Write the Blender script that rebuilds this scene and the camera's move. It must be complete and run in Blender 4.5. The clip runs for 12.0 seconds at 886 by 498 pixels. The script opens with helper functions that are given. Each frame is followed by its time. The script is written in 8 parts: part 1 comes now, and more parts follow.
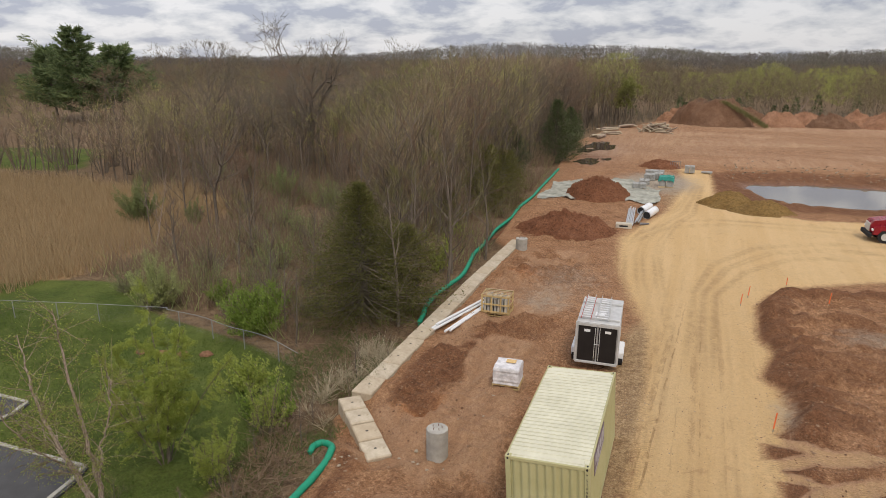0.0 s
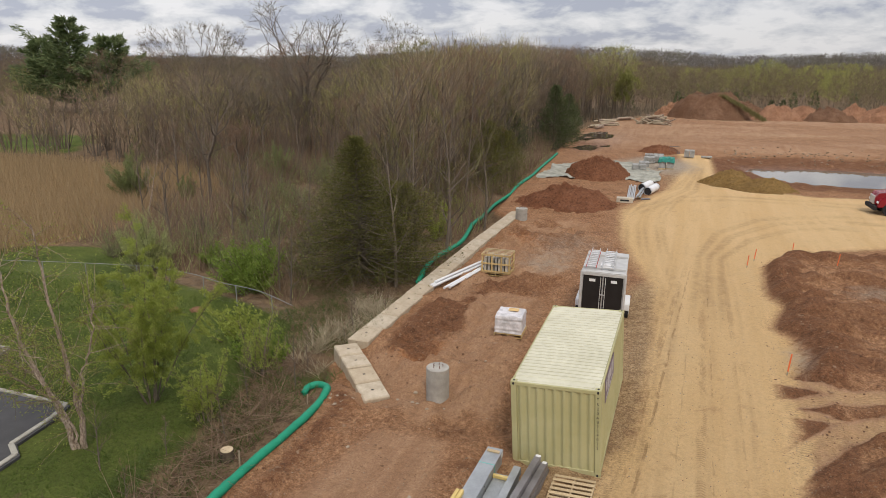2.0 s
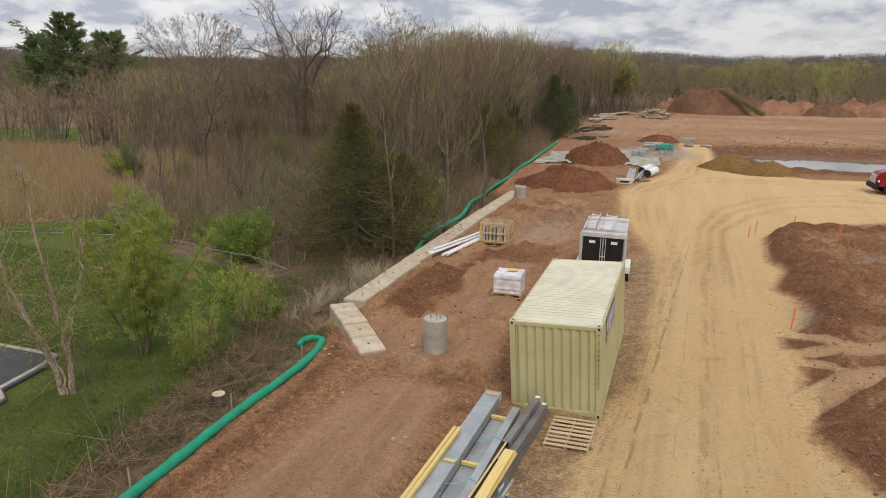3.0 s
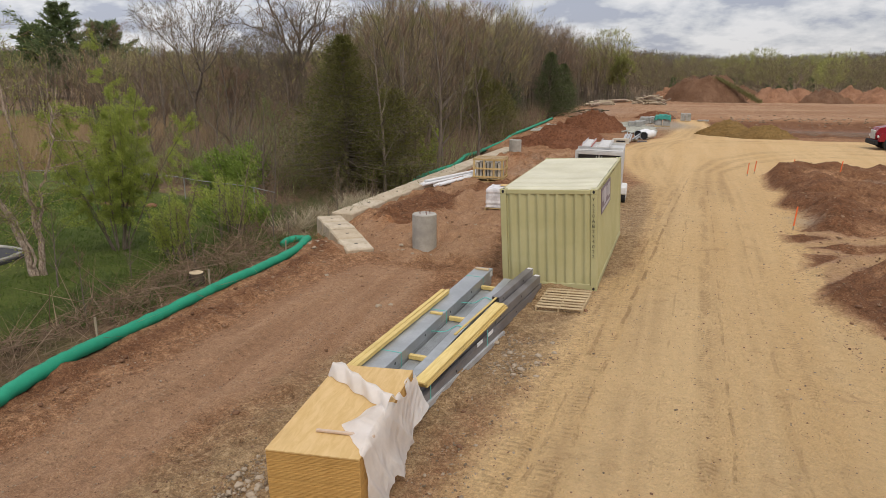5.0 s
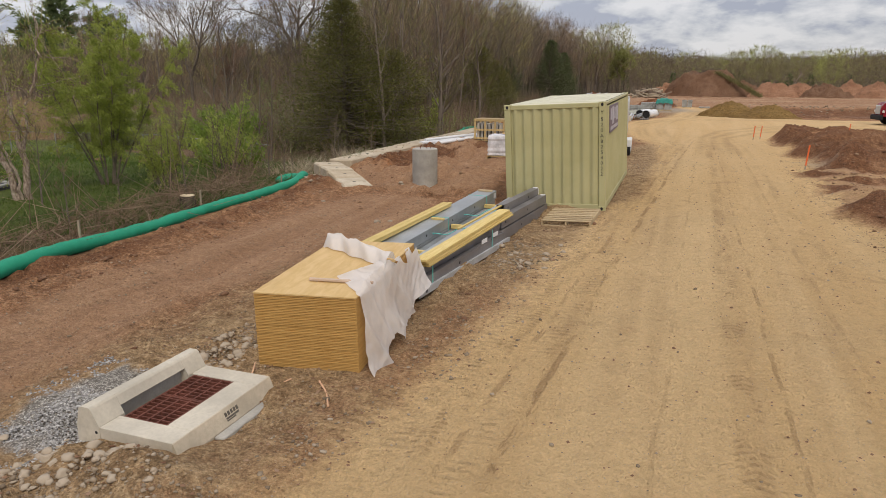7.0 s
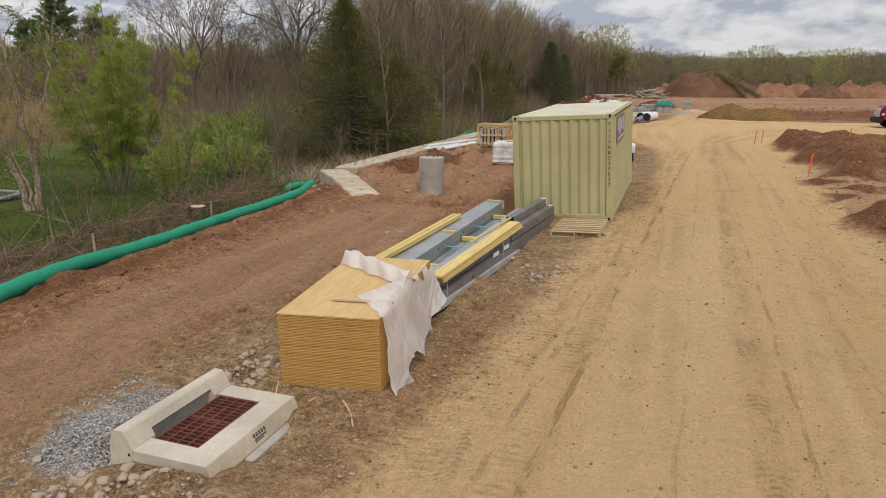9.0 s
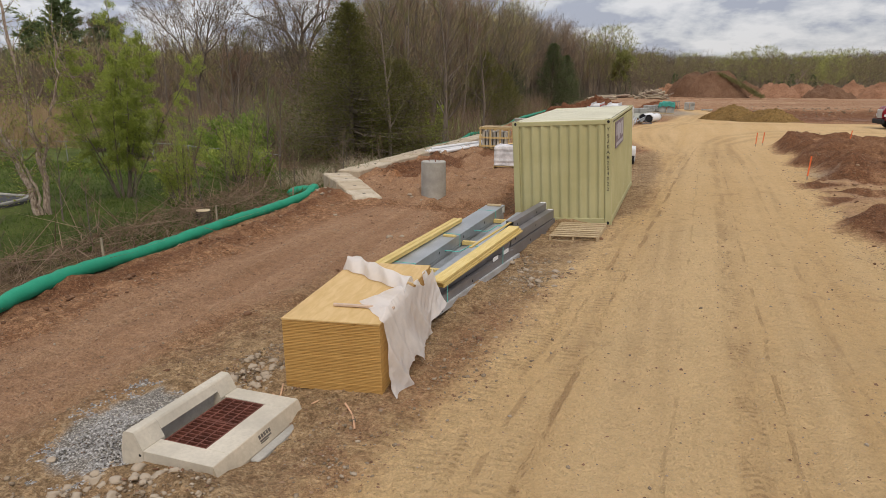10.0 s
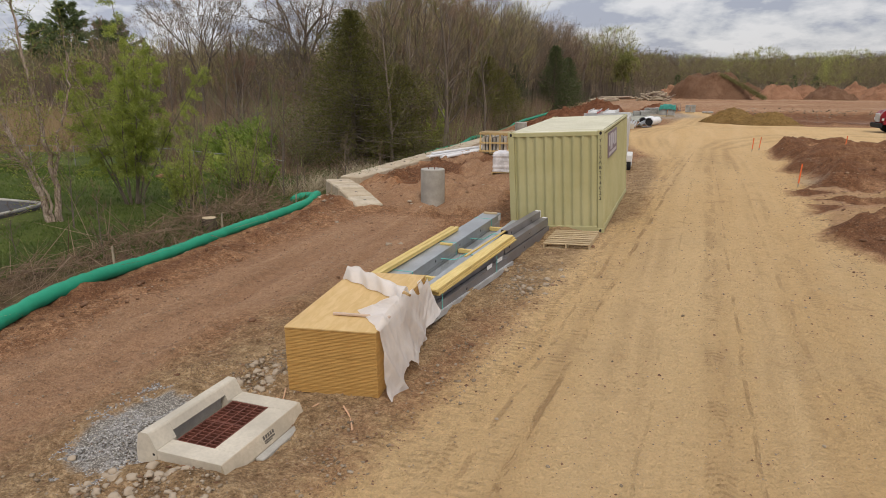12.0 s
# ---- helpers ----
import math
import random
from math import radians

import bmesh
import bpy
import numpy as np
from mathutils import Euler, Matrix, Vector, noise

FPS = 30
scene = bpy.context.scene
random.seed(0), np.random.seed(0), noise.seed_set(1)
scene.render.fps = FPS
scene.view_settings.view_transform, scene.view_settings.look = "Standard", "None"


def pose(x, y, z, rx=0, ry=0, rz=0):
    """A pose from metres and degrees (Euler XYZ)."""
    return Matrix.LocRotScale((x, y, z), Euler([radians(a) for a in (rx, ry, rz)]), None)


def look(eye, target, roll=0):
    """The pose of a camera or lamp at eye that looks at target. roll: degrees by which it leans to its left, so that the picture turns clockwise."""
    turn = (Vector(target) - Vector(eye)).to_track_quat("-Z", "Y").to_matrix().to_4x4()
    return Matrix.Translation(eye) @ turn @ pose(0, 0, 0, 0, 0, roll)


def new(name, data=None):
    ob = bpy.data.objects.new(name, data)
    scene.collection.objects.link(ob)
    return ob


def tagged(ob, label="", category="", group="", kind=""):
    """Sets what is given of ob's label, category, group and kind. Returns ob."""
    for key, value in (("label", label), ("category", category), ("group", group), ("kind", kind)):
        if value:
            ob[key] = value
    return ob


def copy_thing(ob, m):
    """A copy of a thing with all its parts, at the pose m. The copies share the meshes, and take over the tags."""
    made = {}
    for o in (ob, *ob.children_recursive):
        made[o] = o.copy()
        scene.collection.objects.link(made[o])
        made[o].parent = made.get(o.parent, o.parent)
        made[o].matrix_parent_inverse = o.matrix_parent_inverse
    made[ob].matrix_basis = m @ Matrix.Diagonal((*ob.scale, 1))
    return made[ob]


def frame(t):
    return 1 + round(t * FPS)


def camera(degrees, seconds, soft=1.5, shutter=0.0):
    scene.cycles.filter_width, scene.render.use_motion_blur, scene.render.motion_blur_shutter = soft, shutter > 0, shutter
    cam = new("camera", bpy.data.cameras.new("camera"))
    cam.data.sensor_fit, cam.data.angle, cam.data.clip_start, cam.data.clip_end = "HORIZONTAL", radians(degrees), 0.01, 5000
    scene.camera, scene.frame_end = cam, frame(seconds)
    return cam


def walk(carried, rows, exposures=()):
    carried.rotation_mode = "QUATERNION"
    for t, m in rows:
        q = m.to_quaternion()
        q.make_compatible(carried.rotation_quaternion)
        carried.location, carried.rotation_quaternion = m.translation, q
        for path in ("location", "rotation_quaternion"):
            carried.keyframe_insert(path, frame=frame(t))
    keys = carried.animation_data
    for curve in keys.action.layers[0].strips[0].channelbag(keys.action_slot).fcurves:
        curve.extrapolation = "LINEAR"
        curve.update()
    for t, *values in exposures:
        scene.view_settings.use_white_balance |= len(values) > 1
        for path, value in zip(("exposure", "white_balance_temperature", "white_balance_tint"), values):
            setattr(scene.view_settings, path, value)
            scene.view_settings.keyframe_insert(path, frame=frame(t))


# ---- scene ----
cam = camera(67.0, 12.0, soft=0.45)
PATH = [
    (0, (4.109, -16.563, 13.596), (3.438, -14.76, 13.05), 0.0),
    (0.5, (4.065, -16.505, 13.29), (3.397, -14.7, 12.746), 0.0),
    (1, (4.021, -16.403, 12.487), (3.357, -14.595, 11.948), 0.2),
    (1.5, (3.922, -16.35, 11.723), (3.261, -14.54, 11.186), 0.3),
    (2, (3.819, -16.335, 10.908), (3.159, -14.523, 10.376), 0.3),
    (2.5, (3.822, -16.325, 9.997), (3.164, -14.511, 9.471), 0.3),
    (3, (3.903, -16.381, 9.054), (3.245, -14.566, 8.534), 0.3),
    (5, (4.203, -16.424, 5.393), (3.55, -14.602, 4.89), 0.2),
    (5.5, (4.127, -16.455, 4.514), (3.476, -14.63, 4.017), 0.2),
    (6, (4.073, -16.403, 3.761), (3.424, -14.577, 3.267), 0.2),
    (6.5, (4.07, -16.312, 3.232), (3.421, -14.485, 2.742), 0.3),
    (7, (4.093, -16.287, 3.18), (3.442, -14.461, 2.691), 0.3),
    (9, (3.877, -16.45, 3.463), (3.23, -14.622, 2.973), 0.2),
    (9.5, (3.923, -16.522, 3.532), (3.276, -14.694, 3.04), 0.2),
    (10, (4.006, -16.649, 3.612), (3.349, -14.824, 3.122), 0.1),
    (10.5, (4.046, -16.806, 3.649), (3.377, -14.986, 3.161), 0.1),
    (11, (4.131, -16.958, 3.722), (3.458, -15.139, 3.234), 0.0),
    (11.5, (4.25, -17.049, 3.832), (3.581, -15.229, 3.343), 0.0),
    (12, (4.312, -17.077, 3.919), (3.646, -15.256, 3.429), 0.1),
]
walk(cam, [(t, look(eye, target, roll)) for t, eye, target, roll in PATH],
     exposures=[(0, 0.06, 7100, 12), (4, 0.06, 7100, 12), (7, 0.0, 7100, 12), (12, -0.02, 7100, 12)])

# ---- world, sun ----
SUN_EL, SUN_AZ = radians(52), radians(150)
world = bpy.data.worlds.new("world")
scene.world = world
world.use_nodes = True
wn, wl = world.node_tree.nodes, world.node_tree.links
wn.clear()

w_out, w_bg = wn.new("ShaderNodeOutputWorld"), wn.new("ShaderNodeBackground")
w_sky = wn.new("ShaderNodeTexSky")
w_sky.sky_type, w_sky.sun_disc, w_sky.sun_elevation, w_sky.sun_rotation = "NISHITA", False, SUN_EL, SUN_AZ
w_co = wn.new("ShaderNodeTexCoord")
w_sep = wn.new("ShaderNodeSeparateXYZ")
wl.new(w_co.outputs["Generated"], w_sep.inputs[0])


def wmath(op, a, b=0.0, clamp=False):
    n = wn.new("ShaderNodeMath")
    n.operation, n.use_clamp = op, clamp
    for i, v in enumerate((a, b)):
        if isinstance(v, (int, float)):
            n.inputs[i].default_value = v
        else:
            wl.new(v, n.inputs[i])
    return n.outputs[0]


w_up = wmath("MAXIMUM", w_sep.outputs["Z"], 0.0)
w_comb = wn.new("ShaderNodeCombineXYZ")
wl.new(w_sep.outputs["X"], w_comb.inputs[0])
wl.new(w_sep.outputs["Y"], w_comb.inputs[1])
wl.new(wmath("MULTIPLY", wmath("POWER", w_up, 0.8), 1.9), w_comb.inputs[2])
w_no = wn.new("ShaderNodeTexNoise")
w_no.inputs["Scale"].default_value, w_no.inputs["Detail"].default_value, w_no.inputs["Roughness"].default_value = 12.5, 8.0, 0.56
w_no.inputs["Distortion"].default_value = 0.15
wl.new(w_comb.outputs[0], w_no.inputs["Vector"])
w_ramp = wn.new("ShaderNodeValToRGB")
els = w_ramp.color_ramp.elements
els[0].position, els[0].color = 0.41, (0.41, 0.46, 0.60, 1)
els[1].position, els[1].color = 0.60, (0.80, 0.84, 0.925, 1)
mid = els.new(0.49)
mid.color = (0.61, 0.66, 0.76, 1)
wl.new(w_no.outputs["Fac"], w_ramp.inputs[0])
# an overcast dome is brighter overhead than at the horizon
w_gain = wmath("SUBTRACT", wmath("ADD", wmath("MULTIPLY", w_up, 0.75), 0.845), wmath("MULTIPLY", w_sep.outputs["X"], 0.16))
w_cl = wn.new("ShaderNodeVectorMath")
w_cl.operation = "SCALE"
wl.new(w_ramp.outputs[0], w_cl.inputs[0])
wl.new(w_gain, w_cl.inputs["Scale"])
w_sk = wn.new("ShaderNodeVectorMath")
w_sk.operation = "SCALE"
w_sk.inputs["Scale"].default_value = 0.1
wl.new(w_sky.outputs[0], w_sk.inputs[0])
w_mix = wn.new("ShaderNodeMix")
w_mix.data_type = "RGBA"
w_mix.inputs[0].default_value = 0.88
wl.new(w_sk.outputs[0], w_mix.inputs[6])
wl.new(w_cl.outputs[0], w_mix.inputs[7])
wl.new(w_mix.outputs[2], w_bg.inputs[0])
w_bg.inputs[1].default_value = 1.0
wl.new(w_bg.outputs[0], w_out.inputs[0])

sun = new("sun", bpy.data.lights.new("sun", "SUN"))
sun.data.energy, sun.data.angle, sun.data.color = 1.5, radians(14), (1.0, 0.93, 0.82)
sun_dir = Vector((math.sin(SUN_AZ) * math.cos(SUN_EL), math.cos(SUN_AZ) * math.cos(SUN_EL), math.sin(SUN_EL)))
sun.matrix_world = look(tuple(sun_dir * 60), (0, 0, 0))

# ---- materials ----


class Mat:
    """A small builder for node materials."""

    def __init__(self, name, rough=0.8, metal=0.0):
        self.m = bpy.data.materials.new(name)
        self.m.use_nodes = True
        self.n, self.l = self.m.node_tree.nodes, self.m.node_tree.links
        self.bsdf = self.n["Principled BSDF"]
        self.bsdf.inputs["Roughness"].default_value = rough
        self.bsdf.inputs["Metallic"].default_value = metal
        self.bsdf.inputs["Specular IOR Level"].default_value = 0.3
        self.co = self.n.new("ShaderNodeTexCoord")
        self.heights = []

    def put(self, sock, v):
        if isinstance(v, (int, float)):
            sock.default_value = v
        elif isinstance(v, tuple):
            sock.default_value = v if len(v) == 4 or len(sock.default_value) == 3 else (*v, 1)
        else:
            self.l.new(v, sock)

    def coords(self, scale=(1, 1, 1), which="Object", turn=0.0):
        mp = self.n.new("ShaderNodeMapping")
        mp.inputs["Scale"].default_value = scale
        mp.inputs["Rotation"].default_value = (0, 0, turn)
        self.l.new(self.co.outputs[which], mp.inputs[0])
        return mp.outputs[0]

    def noise(self, scale=5.0, detail=4.0, rough=0.6, vec=None, dist=0.0):
        t = self.n.new("ShaderNodeTexNoise")
        t.inputs["Scale"].default_value, t.inputs["Detail"].default_value = scale, detail
        t.inputs["Roughness"].default_value, t.inputs["Distortion"].default_value = rough, dist
        self.l.new(vec if vec else self.co.outputs["Object"], t.inputs["Vector"])
        return t.outputs["Fac"]

    def cells(self, scale=5.0, vec=None, feature="F1", out="Distance", rand=1.0):
        t = self.n.new("ShaderNodeTexVoronoi")
        t.feature = feature
        t.inputs["Scale"].default_value = scale
        t.inputs["Randomness"].default_value = rand
        self.l.new(vec if vec else self.co.outputs["Object"], t.inputs["Vector"])
        return t.outputs[out]

    def attr(self, name, out="Fac"):
        a = self.n.new("ShaderNodeAttribute")
        a.attribute_name = name
        return a.outputs[out]

    def math(self, op, a, b=0.0, clamp=False):
        t = self.n.new("ShaderNodeMath")
        t.operation, t.use_clamp = op, clamp
        self.put(t.inputs[0], a)
        self.put(t.inputs[1], b)
        return t.outputs[0]

    def step(self, v, lo, hi, a=0.0, b=1.0):
        t = self.n.new("ShaderNodeMapRange")
        t.interpolation_type = "SMOOTHSTEP"
        self.put(t.inputs[0], v)
        for i, x in enumerate((lo, hi, a, b)):
            t.inputs[1 + i].default_value = x
        return t.outputs[0]

    def mix(self, f, a, b, blend="MIX"):
        t = self.n.new("ShaderNodeMix")
        t.data_type, t.blend_type = "RGBA", blend
        self.put(t.inputs[0], f)
        self.put(t.inputs[6], a)
        self.put(t.inputs[7], b)
        return t.outputs[2]

    def random(self):
        return self.n.new("ShaderNodeObjectInfo").outputs["Random"]

    def island(self):
        return self.n.new("ShaderNodeNewGeometry").outputs["Random Per Island"]

    def colour(self, c):
        self.put(self.bsdf.inputs["Base Color"], c)
        return self

    def rough(self, v):
        self.put(self.bsdf.inputs["Roughness"], v)
        return self

    def bump(self, v, strength=0.4, distance=0.02):
        b = self.n.new("ShaderNodeBump")
        b.inputs["Strength"].default_value, b.inputs["Distance"].default_value = strength, distance
        self.l.new(v, b.inputs["Height"])
        if self.heights:
            self.l.new(self.heights[-1], b.inputs["Normal"])
        self.heights.append(b.outputs[0])
        self.put(self.bsdf.inputs["Normal"], b.outputs[0])
        return self


def plain(name, c, rough=0.7, metal=0.0, vary=0.25, scale=8.0, bump=0.0, tint=None):
    """A surface with broad stains and fine grain."""
    m = Mat(name, rough, metal)
    dark = tuple(v * (1 - vary) for v in c)
    lite = tint or tuple(min(1, v * (1 + vary * 0.6)) for v in c)
    big, fine = m.noise(scale * 0.3, 5, 0.6), m.noise(scale * 6, 3, 0.6)
    col = m.mix(m.step(big, 0.3, 0.7), dark, lite)
    col = m.mix(m.math("MULTIPLY", m.step(fine, 0.35, 0.75), 0.35), col, tuple(v * 0.7 for v in c))
    m.colour(col).rough(m.step(big, 0.2, 0.8, max(0.05, rough - 0.1), min(1, rough + 0.1)))
    if bump:
        m.bump(fine, bump, 0.01)
    return m.m


# ground: soil zones from vertex attributes, broken up by noise
def make_ground_material():
    g = Mat("soil", 0.95)
    g.bsdf.inputs["Specular IOR Level"].default_value = 0.15
    n1, n2, n3 = g.noise(0.35, 6, 0.62), g.noise(2.2, 6, 0.65), g.noise(14, 5, 0.65)
    n4 = g.noise(60, 3, 0.6)
    n5 = g.noise(7, 7, 0.78)
    mott = g.noise(1.25, 9, 0.74, dist=0.7)
    wide = g.noise(0.06, 3, 0.5)

    def zone(name, soft=0.16):
        v = g.math("ADD", g.attr(name), g.math("MULTIPLY", g.math("SUBTRACT", n2, 0.5), 0.5))
        v = g.math("ADD", v, g.math("MULTIPLY", g.math("SUBTRACT", n3, 0.5), 0.22))
        return g.step(v, 0.5 - soft, 0.5 + soft)

    # small stones in the soil, and shade of crevices painted between crumbs
    speck = g.math("MULTIPLY", g.step(g.cells(38), 0.30, 0.16), g.step(g.cells(38, out="Color"), 0.52, 0.66))
    crevice_shade = g.step(g.noise(34, 4, 0.7), 0.56, 0.40)
    # red-brown clay
    clay = g.mix(g.step(n1, 0.32, 0.68), (0.285, 0.141, 0.072), (0.41, 0.233, 0.129))
    clay = g.mix(g.step(n2, 0.35, 0.70), clay, (0.345, 0.185, 0.100))
    clay = g.mix(g.math("MULTIPLY", g.step(n3, 0.48, 0.72), 0.6), clay, (0.40, 0.247, 0.149))
    clay = g.mix(g.math("MULTIPLY", crevice_shade, 0.6), clay, (0.105, 0.049, 0.025))
    # hollows of the bump noises are darkened too, as crevice shade in the colour
    clay = g.mix(g.math("MULTIPLY", g.step(n5, 0.44, 0.34), 0.55), clay, (0.13, 0.059, 0.029))
    clay = g.mix(g.math("MULTIPLY", g.step(n5, 0.53, 0.66), 0.6), clay, (0.46, 0.285, 0.162))
    clay = g.mix(g.math("MULTIPLY", g.step(mott, 0.48, 0.36), 0.55), clay, (0.135, 0.063, 0.034))
    clay = g.mix(g.math("MULTIPLY", g.step(mott, 0.55, 0.68), 0.65), clay, (0.45, 0.271, 0.157))
    clay = g.mix(g.math("MULTIPLY", zone("fresh", 0.35), 0.7), clay, g.mix(n3, (0.27, 0.103, 0.038), (0.42, 0.190, 0.085)))
    # moist dark clay
    moist = g.mix(g.step(n2, 0.3, 0.7), (0.155, 0.071, 0.037), (0.24, 0.119, 0.063))
    moist = g.mix(g.math("MULTIPLY", g.step(n3, 0.5, 0.72), 0.55), moist, (0.30, 0.157, 0.085))
    moist = g.mix(g.math("MULTIPLY", crevice_shade, 0.6), moist, (0.075, 0.032, 0.017))
    moist = g.mix(g.math("MULTIPLY", g.step(n5, 0.43, 0.34), 0.6), moist, (0.085, 0.036, 0.018))
    moist = g.mix(g.math("MULTIPLY", g.step(mott, 0.54, 0.68), 0.6), moist, (0.34, 0.185, 0.102))
    moist = g.mix(g.math("MULTIPLY", g.step(mott, 0.47, 0.34), 0.6), moist, (0.090, 0.039, 0.020))
    col = g.mix(zone("moist", 0.25), clay, moist)
    # packed smooth haul way
    pack = g.mix(g.step(g.noise(1.0, 5, 0.65, g.coords((1.1, 0.12, 1), turn=0.08), 0.4), 0.32, 0.68), (0.33, 0.190, 0.111), (0.45, 0.280, 0.170))
    pack = g.mix(g.math("MULTIPLY", g.step(n3, 0.55, 0.72), 0.4), pack, (0.22, 0.114, 0.061))
    pack = g.mix(g.math("MULTIPLY", crevice_shade, 0.3), pack, (0.17, 0.085, 0.047))
    col = g.mix(g.math("MULTIPLY", zone("packed", 0.3), 0.9), col, pack)
    # grey-brown gravelly soil
    grit = g.mix(g.step(n2, 0.3, 0.7), (0.30, 0.192, 0.104), (0.43, 0.30, 0.17))
    grit = g.mix(g.math("MULTIPLY", g.step(n3, 0.5, 0.7), 0.5), grit, (0.43, 0.33, 0.21))
    grit = g.mix(g.math("MULTIPLY", crevice_shade, 0.5), grit, (0.15, 0.095, 0.052))
    grit = g.mix(g.math("MULTIPLY", g.step(n5, 0.44, 0.34), 0.55), grit, (0.14, 0.088, 0.048))
    grit = g.mix(g.math("MULTIPLY", g.step(n5, 0.53, 0.66), 0.6), grit, (0.49, 0.355, 0.215))
    col = g.mix(zone("grit", 0.3), col, grit)
    # compacted tan road with faint streaks along the way
    st1 = g.noise(1.0, 5, 0.6, g.coords((0.75, 0.05, 1), turn=-0.03), 0.4)
    st2 = g.noise(1.0, 5, 0.7, g.coords((4.0, 0.22, 1), turn=-0.05), 0.5)
    tan = g.mix(g.step(st1, 0.3, 0.7), (0.585, 0.392, 0.194), (0.64, 0.448, 0.238))
    tan = g.mix(g.math("MULTIPLY", g.step(st2, 0.52, 0.75), 0.22), tan, (0.40, 0.255, 0.125))
    tan = g.mix(g.math("MULTIPLY", g.step(n1, 0.5, 0.72), 0.45), tan, (0.54, 0.385, 0.21))
    tan = g.mix(g.math("MULTIPLY", g.step(mott, 0.42, 0.33), 0.42), tan, (0.37, 0.225, 0.112))
    tan = g.mix(g.math("MULTIPLY", g.step(n5, 0.40, 0.33), 0.35), tan, (0.33, 0.205, 0.10))
    tan = g.mix(g.math("MULTIPLY", g.attr("rut"), g.step(n1, 0.35, 0.65, 0.05, 0.30)), tan, (0.32, 0.195, 0.095))
    tan = g.mix(g.math("MULTIPLY", g.attr("swirl"), g.step(n2, 0.30, 0.62, 0.15, 0.62)), tan, (0.36, 0.235, 0.115))
    # wheel tracks: each follows its own line along the road, broken where the ground is hard
    sep = g.n.new("ShaderNodeSeparateXYZ")
    g.l.new(g.co.outputs["Object"], sep.inputs[0])
    X, Y = sep.outputs["X"], sep.outputs["Y"]
    wander = g.math("MULTIPLY", g.math("SUBTRACT", g.noise(0.5, 3, 0.6, g.coords((1, 1, 1))), 0.5), 0.22)
    broken = g.step(g.noise(1.0, 7, 0.72, g.coords((2.6, 0.8, 1)), 0.5), 0.47, 0.56)
    tread = 0.0
    for c0, c1, wide, pitch, force in ((3.38, 0.055, 0.055, 0.0, 1.0), (3.02, 0.062, 0.05, 0.0, 0.7), (2.80, 0.070, 0.16, 0.10, 0.9), (2.10, 0.085, 0.17, 0.12, 0.75), (4.97, 0.008, 0.17, 0.11, 0.85), (5.30, 0.004, 0.035, 0.0, 0.8), (4.30, 0.02, 0.03, 0.0, 0.45), (6.15, 0.0, 0.05, 0.0, 0.45), (6.55, -0.02, 0.15, 0.12, 0.55)):
        d = g.math("ADD", g.math("SUBTRACT", X, g.math("ADD", g.math("MULTIPLY", Y, c1), c0)), wander)
        band = g.step(g.math("ABSOLUTE", d), wide, wide * 0.5)
        if pitch:
            bar = g.math("SINE", g.math("ADD", g.math("MULTIPLY", Y, 6.283 / pitch), g.math("MULTIPLY", g.math("ABSOLUTE", d), 30.0)))
            band = g.math("MULTIPLY", band, g.step(bar, -0.1, 0.5, 0.3, 1.0))
        tread = g.math("MAXIMUM", tread, g.math("MULTIPLY", band, force))
    tread = g.math("MULTIPLY", g.math("MULTIPLY", tread, broken), g.step(Y, 26, 14))
    tan = g.mix(g.math("MULTIPLY", tread, 0.62), tan, (0.30, 0.185, 0.09))
    col = g.mix(zone("tan", 0.24), col, tan)
    # lug marks pressed into the wheel ways
    lug = g.math("SINE", g.math("ADD", g.math("MULTIPLY", sep.outputs["Y"], 52.0), g.math("MULTIPLY", n3, 5.0)))
    lug = g.math("MULTIPLY", g.step(lug, 0.1, 0.7), g.math("MULTIPLY", g.attr("lug"), g.step(n2, 0.42, 0.6)))
    col = g.mix(g.math("MULTIPLY", lug, 0.34), col, (0.16, 0.098, 0.05))
    col = g.mix(g.math("MULTIPLY", speck, 0.6), col, (0.46, 0.37, 0.27))
    # pale grey dusty patches and stone dust
    col = g.mix(zone("pale", 0.3), col, g.mix(n2, (0.27, 0.22, 0.17), (0.40, 0.35, 0.285)))
    stone = g.mix(g.cells(48, out="Color"), (0.30, 0.28, 0.25), (0.58, 0.55, 0.50))
    stone = g.mix(g.step(g.cells(48), 0.35, 0.6), stone, (0.20, 0.185, 0.165))
    col = g.mix(zone("gravel", 0.1), col, stone)
    # leaf litter and brush floor
    lit = g.mix(g.step(n2, 0.3, 0.7), (0.105, 0.070, 0.045), (0.225, 0.155, 0.095))
    lit = g.mix(g.math("MULTIPLY", g.step(n3, 0.5, 0.7), 0.6), lit, (0.26, 0.19, 0.125))
    lit = g.mix(g.math("MULTIPLY", g.step(n1, 0.55, 0.7), 0.6), lit, (0.085, 0.095, 0.035))
    col = g.mix(zone("litter", 0.25), col, lit)
    # reeds' straw floor
    straw = g.mix(n2, (0.20, 0.125, 0.065), (0.36, 0.245, 0.13))
    col = g.mix(zone("reed", 0.25), col, straw)
    # mown lawn
    turf = g.mix(g.step(n1, 0.3, 0.7), (0.052, 0.080, 0.016), (0.115, 0.145, 0.035))
    turf = g.mix(g.math("MULTIPLY", g.step(n3, 0.45, 0.7), 0.5), turf, (0.10, 0.125, 0.035))
    turf = g.mix(g.math("MULTIPLY", g.step(n2, 0.60, 0.75), 0.6), turf, (0.14, 0.11, 0.06))
    col = g.mix(zone("lawn", 0.2), col, turf)
